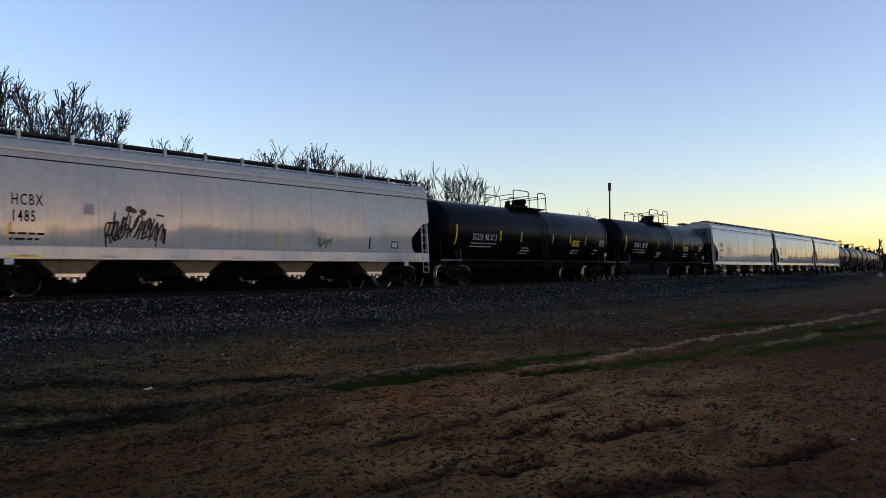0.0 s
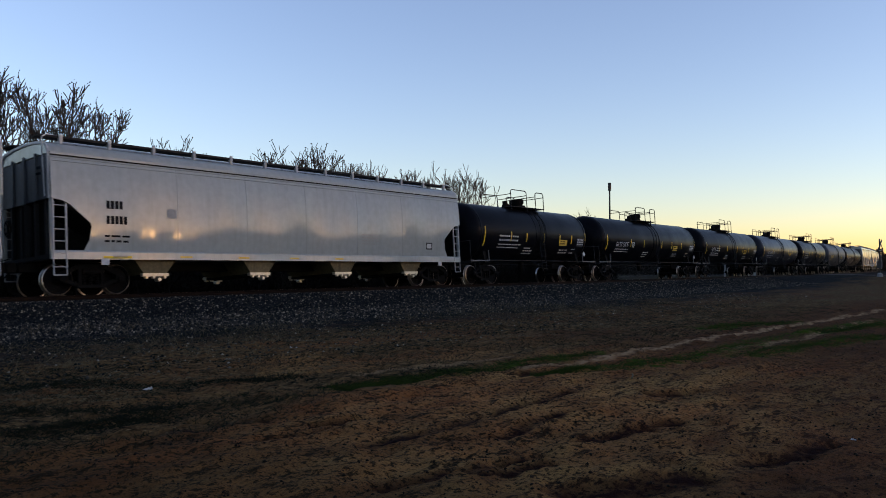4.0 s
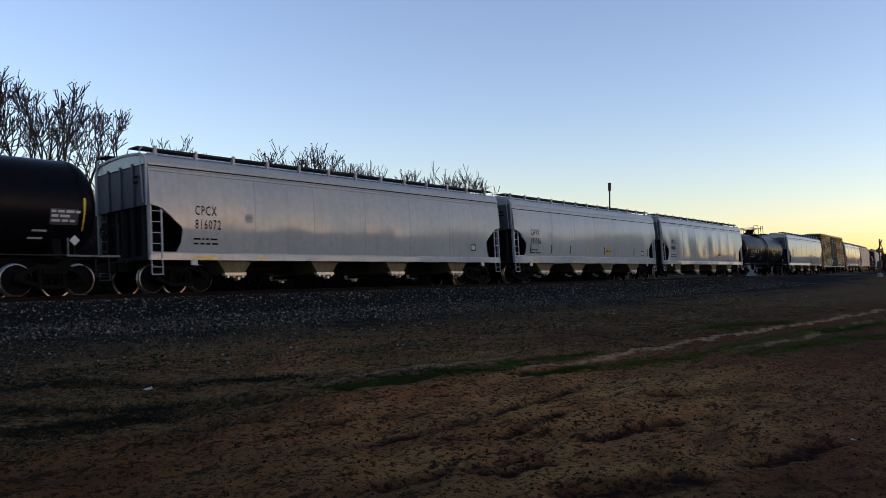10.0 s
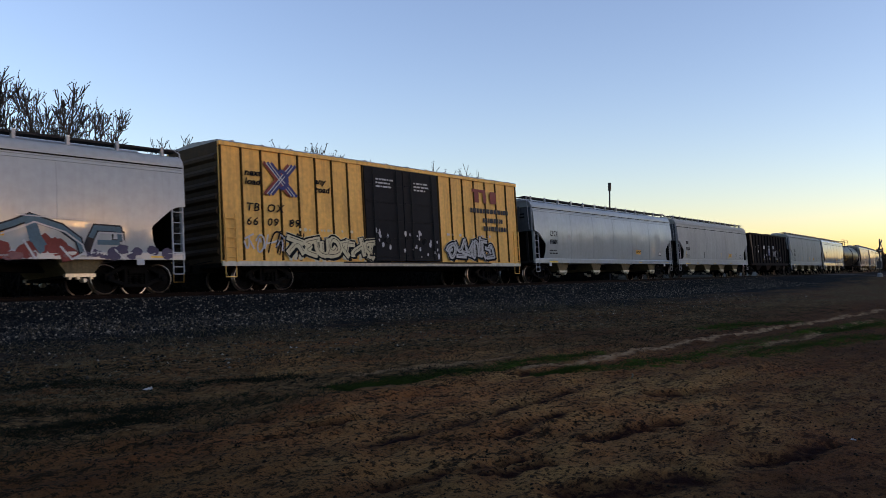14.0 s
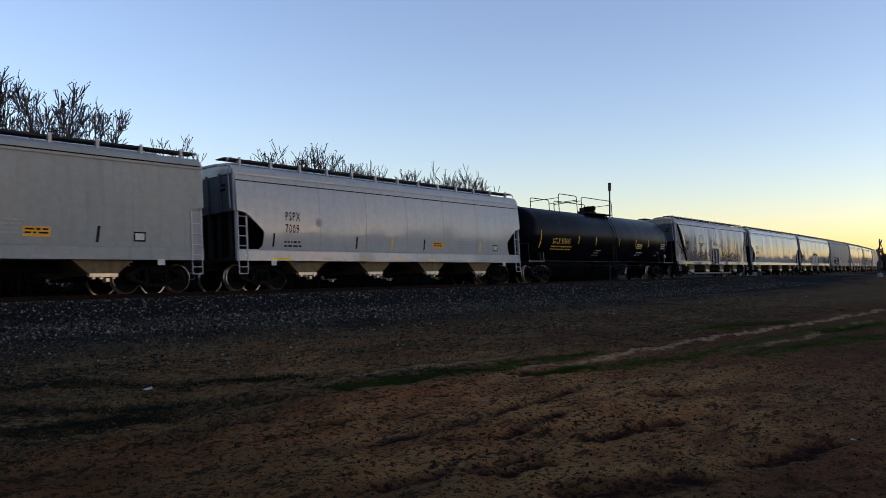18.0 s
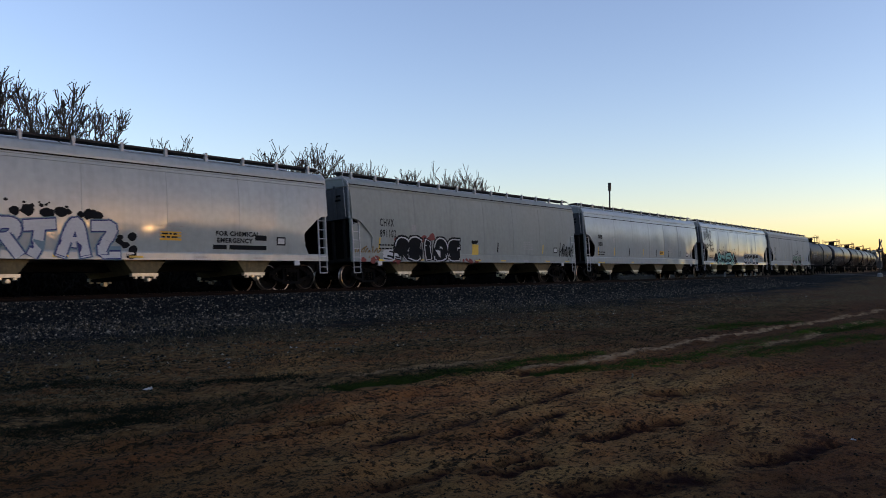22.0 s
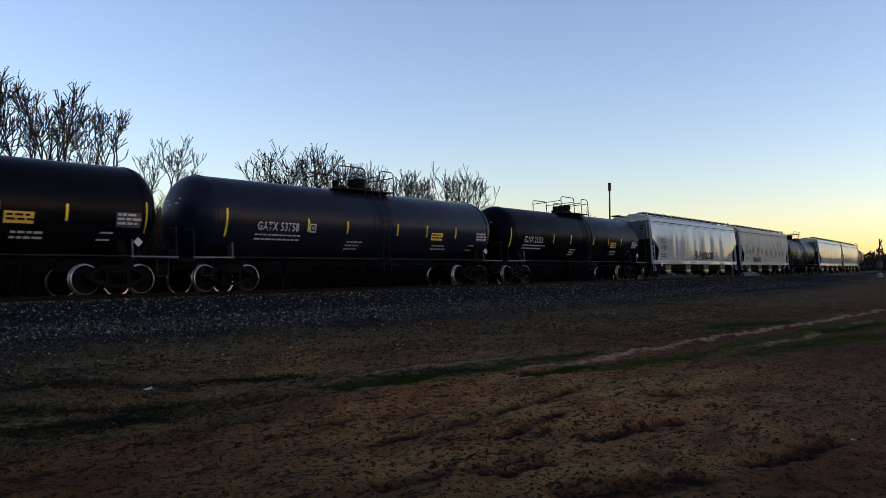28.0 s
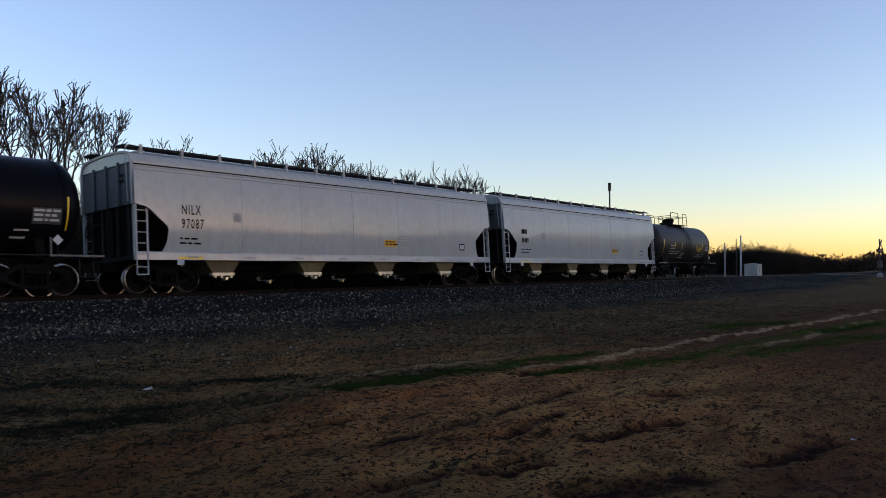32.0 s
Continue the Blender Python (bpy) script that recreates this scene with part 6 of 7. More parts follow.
def dress_tank(car, length, surf, lines, g, ink, shift=0.0):
    h = (length - 1.7) / 2
    for x, lean in ((-h + 0.75 + shift, 0.12), (h - 0.5, 0.12)):
        sheet(car, surf, "reflector", rect(x, x + 0.075, 1.85, 2.8, lean * 0.3, 6), M["yellow"], label="curved yellow reflective strip")
    for q in (-0.47, -0.22, 0.14, 0.38, 0.62):
        x = q * h + g.uniform(-0.15, 0.15)
        sheet(car, surf, "reflector", rect(x, x + 0.075, 2.12, 2.6, 0.01, 3), M["yellow"], label="yellow reflective strip")
    u = -h + 2.1 + shift
    if lines:
        for k, t in enumerate(lines):
            if t[0] == "#":
                sheet(car, surf, "stencil", blocks(g, u, 2.12, 0.29, int(t[1:]), 0.5), ink, label="worn unreadable stencil")
                u += int(t[1:]) * 0.29 * 0.5 * 1.35 + 0.2
            else:
                lettering(car, surf, t, u, 2.11, 0.3, ink, 0.72 if len(t) > 9 else 0.85, 1.15)
                u += len(t) * (0.235 if len(t) > 6 else 0.29) + 0.08
    if lines and lines[0].startswith("GATX "):
        sheet(car, surf, "label_plate", rect(u, u + 0.32, 2.1, 2.42, 0, 3), ink, label="small framed emblem")
        sheet(car, surf, "label_plate", rect(u + 0.05, u + 0.27, 2.15, 2.37, 0, 3), M["black"], 0.008, label="small framed emblem")
        sheet(car, surf, "label_plate", rect(u + 0.1, u + 0.22, 2.2, 2.32, 0, 2), M["drab"], 0.012, label="small framed emblem")
    sheet(car, surf, "stencil", small_lines(g, -h + 2.05 + shift, 1.93, 2, 2.3, 0.15, 0.05), ink, label="small stencilled data")
    sheet(car, surf, "stencil", small_lines(g, -0.2 * h, 1.78, 3, 0.75, 0.13, 0.055), M["silver"], label="small stencilled data")
    sheet(car, surf, "label_plate", rect(h - 1.4, h - 0.6, 2.0, 2.45, 0, 5), M["graytank"], label="grey notice plate")
    sheet(car, surf, "stencil", small_lines(g, h - 1.36, 2.34, 3, 0.7, 0.13, 0.07), M["silver"], 0.008, label="small stencilled data")
    a = 0.43 * h + g.uniform(-0.08, 0.08)
    sheet(car, surf, "label_plate", rect(a, a + 0.8, 2.0, 2.32, 0, 4), M["ochre"], label="ochre test label")
    sheet(car, surf, "stencil", small_lines(g, a + 0.06, 2.2, 2, 0.66, 0.12, 0.06), M["dark"], 0.009, label="small stencilled data")
    sheet(car, surf, "stencil", small_lines(g, 0.45 * h, 1.74, 2, 0.9, 0.14, 0.06), M["silver"], label="small stencilled data")
    sheet(car, surf, "label_plate", [[(h - 1.9, 1.6), (h - 1.5, 1.6), (h - 1.42, 1.85), (h - 1.82, 1.85)]], M["silver"], label="framed notice")
    sheet(car, surf, "label_plate", [[(h - 1.84, 1.65), (h - 1.56, 1.65), (h - 1.5, 1.8), (h - 1.78, 1.8)]], M["black"], 0.009, label="framed notice")
    pl = Shape().prism([(h - 0.75, 1.4), (h - 0.6, 1.55), (h - 0.75, 1.7), (h - 0.9, 1.55)], -1.5, -1.485)
    part("hazard_placard", pl, M["pale"], car, "white diamond hazard placard")
    fr = Shape().rod((h - 0.75, -1.47, 1.1), (h - 0.75, -1.47, 1.5), 0.015)
    part("placard_holder", fr, M["board"], car)
    # writing on the front head
    r = 1.48
    z0 = 1.13 + r
    for k, (w, zz) in enumerate(((0.8, 0.55), (0.6, 0.4))):
        hh = (length - 1.0) / 2
        e = Shape().box(-hh + 0.035, -hh + 0.04, -w / 2, w / 2, z0 + zz, z0 + zz + 0.07)
        for q in range(len(e.v)):
            x, y, z = e.v[q]
            rr = min(0.999, math.hypot(y, z - z0) / r)
            e.v[q] = (-hh + 0.8 * (1 - math.sqrt(1 - rr * rr)) - (0.012 if x < -hh + 0.037 else 0.004), y, z)
        part("head_stencil", e, M["drab"], car)


MARKS = {0: ("HCBX", "1485"), 3: ("EQUX", "19404"), 4: ("MLLX", "98584"), 5: ("#4", "#5"), 13: ("CPCX", "816072"), 14: ("CHVX", "893006"), 15: ("CPCX", "#6"),
         17: ("EQUX", "12493"), 19: ("CPCX", "#6"), 20: ("#4", "#6"), 22: ("CHVX", "#6"), 23: ("PSPX", "7009"), 25: ("DMIX", "5017"), 26: ("CPCX", "814392"), 27: ("CPCX", "814550"),
         28: ("CHVX", "891102"), 29: ("#4", "#4"), 30: ("CPCX", "814889"), 31: ("GPLX", "691"), 37: ("CPCX", "815581"), 38: ("CEFX", "53856"), 40: ("NILX", "97087"), 41: ("#4", "#5"),
         1: ("ECUX 461013",), 2: ("XOMX 100147",), 6: ("#9",), 7: ("GATX 54797",), 8: ("GATX", "#5"), 9: ("GATX 54945",), 10: ("#4", "#5"), 11: ("UTLX 203872",), 12: ("GATX 34738",),
         16: ("GATX 69788",), 24: ("UTLX 958665",), 32: ("#4", "#5"), 33: ("#9",), 34: ("#4", "251716"), 35: ("GATX 53758",), 36: ("GLNX 23326",), 39: ("UTLX 644009",), 42: ("#4",)}
SURF = {}
for i, (car, kind, mid, length) in enumerate(TRAIN):
    SURF[i] = surface(kind, length, CARS[i][4])
    gg = random.Random(100 + i)
    if kind == H:
        dress_hopper(car, length, SURF[i], CARS[i][4] == "deep", MARKS.get(i), gg, M["dark"])
    elif kind == T:
        dress_tank(car, length, SURF[i], MARKS.get(i), gg, M["ochre"] if i in (11, 24, 39) else M["silver"] if i in (8, 10, 32) else M["pale"], {36: -0.9, 39: -0.35}.get(i, 0.0))


def on_car(i):
    return TRAIN[i][0], SURF[i]


tag(*on_car(0), -5.5, -3.6, 1.5, 2.4, 6, M["dark"], 1, 0.05)
tag(*on_car(0), -5.3, -3.5, 1.55, 2.3, 6, M["umber"], 2, 0.06)
sheet(*on_car(0), "graffiti", blobs(3, -4.6, -3.8, 2.4, 2.55, 3, 0.14), M["umber"], 0.006, "brown dab of paint")
tag(*on_car(0), 2.95, 3.7, 1.5, 1.9, 2, M["leaf"], 3, 0.09)
tag(*on_car(12), -5.5, -3.0, 1.45, 2.15, 7, M["pale"], 4, 0.06)
tag(*on_car(12), -2.5, -1.1, 1.6, 2.15, 4, M["pale"], 5, 0.05)
sheet(*on_car(17), "graffiti", blobs(6, 2.2, 6.2, 1.1, 1.5, 26, 0.26), M["red"], 0.004, "red spray-painted ground")
sheet(*on_car(17), "graffiti", blobs(7, 6.2, 9.1, 1.12, 1.32, 18, 0.2), M["violet"], 0.005, "violet spray-painted ground")
sheet(*on_car(17), "graffiti", blobs(71, 2.0, 6.4, 1.05, 1.2, 14, 0.13), M["pink"], 0.006, "pink spray-painted streaks")
for pts in (((1.9, 1.25), (1.65, 1.7), (1.8, 2.15), (2.9, 2.1), (3.4, 1.75), (3.6, 1.1)), ((3.75, 1.75), (4.3, 1.95), (4.75, 2.15), (5.6, 1.9), (6.1, 1.55), (6.2, 1.25)), ((6.35, 1.3), (6.45, 1.6), (6.6, 1.92), (7.3, 1.9), (7.35, 1.6))):
    sheet(*on_car(17), "graffiti", stroke(pts, 0.24), M["slate"], 0.008, "dark spray-painted outline")
    sheet(*on_car(17), "graffiti", stroke(pts, 0.15), M["petrol"], 0.011, "blue-green spray-painted band")
    sheet(*on_car(17), "graffiti", stroke([(u + 0.12, z - 0.13) for u, z in pts], 0.045), M["silver"], 0.014, "pale spray-painted line")
sheet(*on_car(17), "graffiti", stroke([(4.75, 2.1), (4.9, 1.6), (5.1, 1.3)], 0.32) + stroke([(1.8, 1.75), (2.5, 1.6)], 0.3) + stroke([(6.7, 1.5), (7.3, 1.5)], 0.14), M["petrol"], 0.012, "blue-green spray-painted fill")
sheet(*on_car(17), "graffiti", stroke([(3.5, 1.6), (3.75, 1.0)], 0.06) + stroke([(4.6, 1.5), (4.9, 1.0)], 0.06) + stroke([(5.6, 1.35), (5.9, 1.0), (6.5, 1.25)], 0.06) + stroke([(7.2, 1.3), (7.5, 1.0)], 0.05) + stroke([(4.4, 2.2), (6.3, 2.12)], 0.03), M["pale"], 0.015, "white spray-painted line")
graffiti(*on_car(18), -6.2, -1.75, 0.98, 2.15, 7, M["cream"], M["dark"], 8, M["cream"], 0.34, 0.06)
sheet(*on_car(18), "graffiti", blobs(81, -6.4, -1.7, 1.0, 1.25, 16, 0.14), M["cream"], 0.003, "cream paint cloud")
graffiti(*on_car(18), 3.1, 6.7, 0.98, 2.25, 6, M["silver"], M["dark"], 9, M["silver"], 0.3, 0.07)
tag(*on_car(18), -7.2, -5.4, 1.1, 2.1, 4, M["dark"], 51, 0.06)
tag(*on_car(18), -8.3, -6.4, 1.3, 2.0, 4, M["pale"], 10, 0.06)
for q in range(26):
    gq = random.Random(900 + q)
    u, z, r = gq.uniform(-1.6, 2.4), gq.uniform(1.15, 2.3), gq.uniform(0.03, 0.09)
    sheet(TRAIN[18][0], lambda z, up: -1.58 - up, "paint_chip", [[(u + r * gq.uniform(0.6, 1.2) * math.cos(k * 0.9), z + 1.5 * r * gq.uniform(0.6, 1.3) * math.sin(k * 0.9)) for k in range(7)]], M["pale"] if q % 3 else M["silver"], 0.006)
OPEN_SIDE = lambda z, up: SURF[21](z, up + 0.1)
for pts in (((-2.6, 1.52), (-2.5, 1.98)), ((-2.3, 1.98), (-2.52, 1.76), (-2.28, 1.52)), ((-1.76, 2.0), (-1.38, 1.98)), ((-1.58, 1.99), (-1.6, 1.55)), ((-0.8, 1.5), (-0.68, 1.75)), ((-0.68, 1.72), (-0.76, 1.62), (-0.5, 1.52)),
            ((0.95, 1.8), (1.02, 2.38), (1.12, 1.95), (1.22, 2.36), (1.32, 1.85)), ((1.36, 1.85), (1.42, 2.3), (1.6, 2.25), (1.42, 2.05), (1.62, 1.75)), ((1.68, 1.55), (1.75, 2.38), (2.0, 2.3), (1.8, 1.98), (2.1, 1.55))):
    sheet(TRAIN[21][0], OPEN_SIDE, "graffiti_tag", stroke(pts, 0.055), M["pale"], 0.006, "white paint-marker stroke")
sheet(TRAIN[21][0], OPEN_SIDE, "graffiti_tag", stroke([(2.42 + 0.42 * math.cos(k * 0.5), 2.0 + 0.45 * math.sin(k * 0.5)) for k in range(13)], 0.055), M["pale"], 0.006, "white paint-marker ring")
for u, z0, z1 in ((-2.88, 1.29, 1.72), (-0.24, 1.27, 1.73), (2.44, 1.3, 1.71), (3.8, 2.25, 2.72)):
    sheet(TRAIN[21][0], OPEN_SIDE, "reflector", rect(u, u + 0.07, z0, z1), M["ochre"], 0.006, "yellow reflective strip")
sheet(TRAIN[21][0], OPEN_SIDE, "label_plate", rect(3.55, 4.04, 1.46, 1.77), M["drab"], 0.004, "framed notice")
sheet(TRAIN[21][0], OPEN_SIDE, "label_plate", rect(3.61, 3.98, 1.52, 1.71), M["under"], 0.008, "framed notice")
tag(*on_car(25), -8.2, -6.9, 1.7, 2.4, 5, M["dark"], 14, 0.06)
tag(*on_car(25), -6.4, -1.7, 1.2, 2.0, 9, M["dark"], 15, 0.06)
tag(*on_car(25), 1.2, 5.9, 1.2, 2.2, 8, M["dark"], 17, 0.07)
for q in range(5):
    sheet(*on_car(25), "graffiti", stroke([(-1.15 + q * 0.38, 1.12), (-0.95 + q * 0.38, 2.2)], 0.2), M["dark"], 0.006, "black spray-painted bar")
    sheet(*on_car(25), "graffiti", stroke([(-0.98 + q * 0.38, 1.12), (-0.78 + q * 0.38, 2.15)], 0.1), M["pale"], 0.005, "white spray-painted bar")
sheet(*on_car(25), "graffiti", stroke([(-3.6 + 0.42 * math.cos(k * 0.45), 2.85 + 0.45 * math.sin(k * 0.45)) for k in range(15)], 0.06), M["umber"], 0.006, "brown spray-painted oval")
sheet(*on_car(25), "graffiti", stroke([(-4.3, 2.6), (-2.6, 2.62)], 0.06) + stroke([(-3.9, 2.3), (-3.3, 2.6)], 0.06), M["umber"], 0.006, "brown spray-painted stroke")
sheet(*on_car(25), "graffiti", rect(-0.9, 0.55, 2.33, 2.58) + rect(-1.0, -0.85, 2.33, 3.25) + stroke([(-0.8, 2.75), (-0.2, 3.1)], 0.1), M["cream"], 0.004, "cream spray-painted block")
tag(*on_car(25), -0.8, 3.5, 2.35, 2.8, 6, M["drab"], 19, 0.04)
mural(*on_car(27), "RTAZ", -2.6, 1.15, 0.98, 2.25, M["pale"], M["blue"], 20, M["bluegreen"], 0.31, 0.035, 0.03)
sheet(*on_car(27), "graffiti", blobs(61, -2.5, 0.5, 2.22, 2.36, 14, 0.17) + blobs(62, 1.0, 1.6, 1.1, 1.7, 9, 0.15) + blobs(63, -2.3, 0.3, 2.45, 2.6, 9, 0.06), M["dark"], 0.003, "black dabs of paint")
sheet(*on_car(27), "graffiti", [[(-2.95 + (0.42 if q % 2 == 0 else 0.18) * math.sin(q * math.pi / 5), 1.45 + (0.42 if q % 2 == 0 else 0.18) * math.cos(q * math.pi / 5)) for q in range(10)]], M["blue"], 0.004, "blue spray-painted star")
tag(*on_car(27), -4.6, -3.0, 1.6, 2.2, 5, M["dark"], 21, 0.05)
lettering(*on_car(27), "FOR CHEMICAL", 4.5, 1.83, 0.15, M["dark"], 1.1, 1.1, bold=0.06)
lettering(*on_car(27), "EMERGENCY", 4.55, 1.6, 0.15, M["dark"], 1.1, 1.1, bold=0.06)
sheet(*on_car(27), "stencil", rect(4.4, 4.95, 1.37, 1.52) + rect(5.05, 6.6, 1.37, 1.52) + rect(6.1, 6.6, 1.7, 1.88), M["dark"], label="black stencilled bars")
sheet(*on_car(28), "graffiti", blobs(24, -8.9, -6.2, 1.03, 1.25, 16, 0.16) + blobs(25, -2.0, -0.2, 1.03, 1.15, 9, 0.14) + blobs(26, -6.6, -2.3, 1.9, 2.15, 9, 0.2), M["red"], 0.002, "red spray-painted shapes")
mural(*on_car(28), "RSIDE", -6.5, -2.1, 1.02, 2.15, M["dark"], M["pale"], 23, M["dark"], 0.38, 0.05, 0.08)
mural(*on_car(28), "S", -7.3, -6.5, 1.02, 1.6, M["dark"], M["pale"], 27, None, 0.3, 0.06)
tag(*on_car(28), -8.9, -7.4, 1.2, 1.6, 5, M["rust"], 28, 0.06)
sheet(*on_car(28), "graffiti", rect(-1.0, -0.5, 1.3, 1.85), M["ochre"], 0.005, "yellow spray-painted can")
sheet(*on_car(28), "graffiti", blobs(29, -1.0, -0.5, 1.92, 2.05, 4, 0.12), M["dark"], 0.005, "black dabs of paint")
tag(*on_car(28), 7.0, 8.6, 1.2, 2.1, 5, M["dark"], 25, 0.06)
sheet(*on_car(30), "graffiti", blobs(60, -6.6, -5.6, 1.15, 1.8, 10, 0.22) + blobs(63, -1.4, -0.3, 1.15, 1.7, 10, 0.2), M["dark"], 0.003, "black dabs of paint")
mural(*on_car(30), "ANEX", -6.0, -1.3, 1.0, 2.1, M["teal"], M["dark"], 26, M["dark"], 0.2, 0.05, 0.05)
tag(*on_car(30), -6.3, -1.2, 1.05, 2.45, 9, M["dark"], 66, 0.05)
tag(*on_car(30), -5.6, -1.8, 1.0, 1.9, 8, M["teal"], 67, 0.09)
sheet(*on_car(30), "graffiti", blobs(64, -5.2, -1.8, 1.05, 1.2, 18, 0.12), M["mint"], 0.013, "mint dabs of paint")
mural(*on_car(30), "SORDE", 1.5, 6.1, 1.0, 2.05, M["dark"], M["pale"], 27, M["bluegreen"], 0.4, 0.06, 0.05)
sheet(*on_car(30), "graffiti", blobs(65, 1.7, 4.2, 1.2, 1.9, 26, 0.05), M["pale"], 0.013, "white dots of paint")
tag(*on_car(30), -9.2, -7.4, 2.8, 3.9, 4, M["dark"], 28, 0.06)
tag(*on_car(30), -9.0, -7.6, 2.2, 2.7, 4, M["dark"], 29, 0.05)
sheet(*on_car(31), "graffiti", blobs(30, -0.7, 0.6, 1.02, 1.25, 12, 0.16) + blobs(31, 4.2, 5.3, 1.02, 1.25, 10, 0.16) + blobs(32, 0.0, 0.6, 1.3, 1.6, 4, 0.14) + blobs(33, 4.1, 4.7, 1.3, 1.8, 5, 0.14), M["pink"], 0.003, "pink spray-painted dabs")
mural(*on_car(31), "NEAS", 0.3, 4.4, 0.98, 2.2, M["leaf"], M["pale"], 31, M["dark"], 0.32, 0.06, 0.07)
sheet(*on_car(31), "graffiti", blobs(34, 0.6, 4.2, 1.03, 1.2, 14, 0.1), M["leaf"], 0.005, "green dabs of paint")
sheet(*on_car(31), "graffiti", stroke([(2.56 + 0.24 * math.cos(k * 0.52), 2.42 + 0.13 * math.sin(k * 0.52)) for k in range(13)], 0.07), M["dark"], 0.006, "black spray-painted ring")
tag(*on_car(31), -4.0, -3.1, 1.45, 1.95, 2, M["drab"], 35, 0.04)
tag(*on_car(32), -3.5, 6.0, 1.6, 2.4, 12, M["drab"], 33, 0.07)
tag(*on_car(33), -5.0, 5.0, 1.7, 2.3, 10, M["drab"], 34, 0.06)
tag(*on_car(34), -6.0, -4.8, 1.4, 2.0, 4, M["silver"], 35, 0.04)
tag(*on_car(37), -1.2, 3.3, 1.35, 2.0, 9, M["dark"], 36, 0.09)
tag(*on_car(37), 0.3, 1.8, 1.45, 1.85, 3, M["rust"], 37, 0.1)
tag(*on_car(38), -5.2, -2.2, 1.1, 1.9, 7, M["dark"], 38, 0.07)
band = Shape().lathe([(-1.7, 1.482), (-1.69, 1.488), (2.37, 1.488), (2.38, 1.482)], 56, "x", (0, 0, 2.61))
part("repainted_band", band, M["browntank"], TRAIN[39][0], "rusty brown repainted band round the shell", smooth=50)
mural(TRAIN[39][0], lambda z, up: SURF[39](z, up + 0.008), "CYNS", -2.95, -1.0, 1.72, 2.78, M["silver"], M["dark"], 39, M["silver"], 0.32, 0.04, 0.06)
mural(TRAIN[39][0], lambda z, up: SURF[39](z, up + 0.008), "BYKE", -0.9, 2.2, 1.45, 2.8, M["browntank"], M["stain"], 40, None, 0.24, 0.05)
for q, (u, z, w) in enumerate(((-6.0, 2.2, 0.25), (-4.9, 2.4, 0.4), (-3.2, 2.35, 0.35), (-1.8, 2.3, 0.3), (-0.2, 2.2, 0.42), (1.6, 2.2, 0.3), (3.4, 2.2, 0.35), (4.9, 2.2, 0.3), (6.3, 2.2, 0.35), (2.6, 3.0, 0.12), (4.4, 3.0, 0.12), (5.8, 2.9, 0.1))):
    gq = random.Random(q)
    blots = []
    for _ in range(90):
        cu, cz, r = u + gq.gauss(0, w * 0.5), z + gq.gauss(0, (w if w > 0.2 else 0.4) * 0.5), gq.uniform(0.02, 0.07)
        blots.append([(cu + r * math.cos(k * 0.9) * gq.uniform(0.6, 1.3), cz + r * math.sin(k * 0.9) * gq.uniform(0.6, 1.3)) for k in range(7)])
    for _ in range(6):
        cu, drop = u + gq.gauss(0, w * 0.4), gq.uniform(0.2, 0.6)
        blots += rect(cu, cu + gq.uniform(0.01, 0.03), z - drop, z)
    sheet(TRAIN[38][0], SURF[38], "rust_patch", blots, M["rust"], label="bloom of rust")["kind"] = "stuff"
# the box car's slogan, number and emblem
bc, bs = on_car(18)
for t, u, z in (("next", -8.1, 4.0), ("load", -8.1, 3.68), ("any", -4.85, 3.95), ("road", -4.85, 3.63)):
    lettering(bc, bs, t, u, z, 0.22, M["dark"], 1.25, 1.0, bold=0.05, slant=0.2)
for t, u, z in (("TB", -8.1, 2.75), ("OX", -7.2, 2.75), ("66", -8.1, 2.25), ("09", -7.2, 2.25), ("89", -6.2, 2.25)):
    lettering(bc, bs, t, u, z, 0.28, M["dark"], 1.2, 1.15, bold=0.02, slant=0.2)
for du, up, mats in ((0.075, 0.008, M["silver"]), (-0.075, 0.008, M["silver"]), (0.0, 0.0065, M["blue"]), (0.16, 0.005, M["blue"]), (-0.16, 0.005, M["red"])):
    sheet(bc, bs, "emblem_stripe", stroke([(-7.05 + du, 3.4), (-5.95 + du, 4.5)], 0.035 if up > 0.007 else 0.13) + stroke([(-5.95 + du, 3.4), (-7.05 + du, 4.5)], 0.035 if up > 0.007 else 0.13), mats, up, "crossed emblem stripe")
sheet(bc, bs, "emblem_arc", stroke([(-6.5 + 0.32 * math.sin(q * 0.35), 3.95 + 0.32 * math.cos(q * 0.35)) for q in range(10)], 0.14), M["blue"], 0.01, "dark blue emblem arc")
gb = random.Random(77)
sheet(bc, bs, "emblem_shape", rect(5.4, 5.75, 3.9, 4.4) + rect(5.2, 6.3, 4.4, 4.55) + rect(6.1, 6.35, 3.9, 4.4) + rect(6.7, 7.2, 3.9, 4.5), M["red"], 0.004, "faded red emblem")
for u, z, w in ((5.0, 3.4, 3.6), (6.0, 2.95, 2.0), (6.0, 2.55, 2.1)):
    sheet(bc, bs, "stencil", small_lines(gb, u, z, 1, w, 0.2, 0.22), M["browntank"], label="dark slogan lettering")
for u in (-1.5, 0.9):
    sheet(bc, lambda z, up: -1.585 - up, "stencil", small_lines(gb, u, 4.4, 3, 1.0, 0.15, 0.07), M["silver"], label="small stencilled data")
oc, os_ = on_car(21)
lettering(oc, os_, "DJ", -5.1, 2.6, 0.3, M["pale"], 1.0, 1.0)
lettering(oc, os_, "TX", -4.15, 2.6, 0.3, M["pale"], 1.0, 1.0)
lettering(oc, os_, "30", -5.1, 2.1, 0.3, M["pale"], 1.0, 1.0)
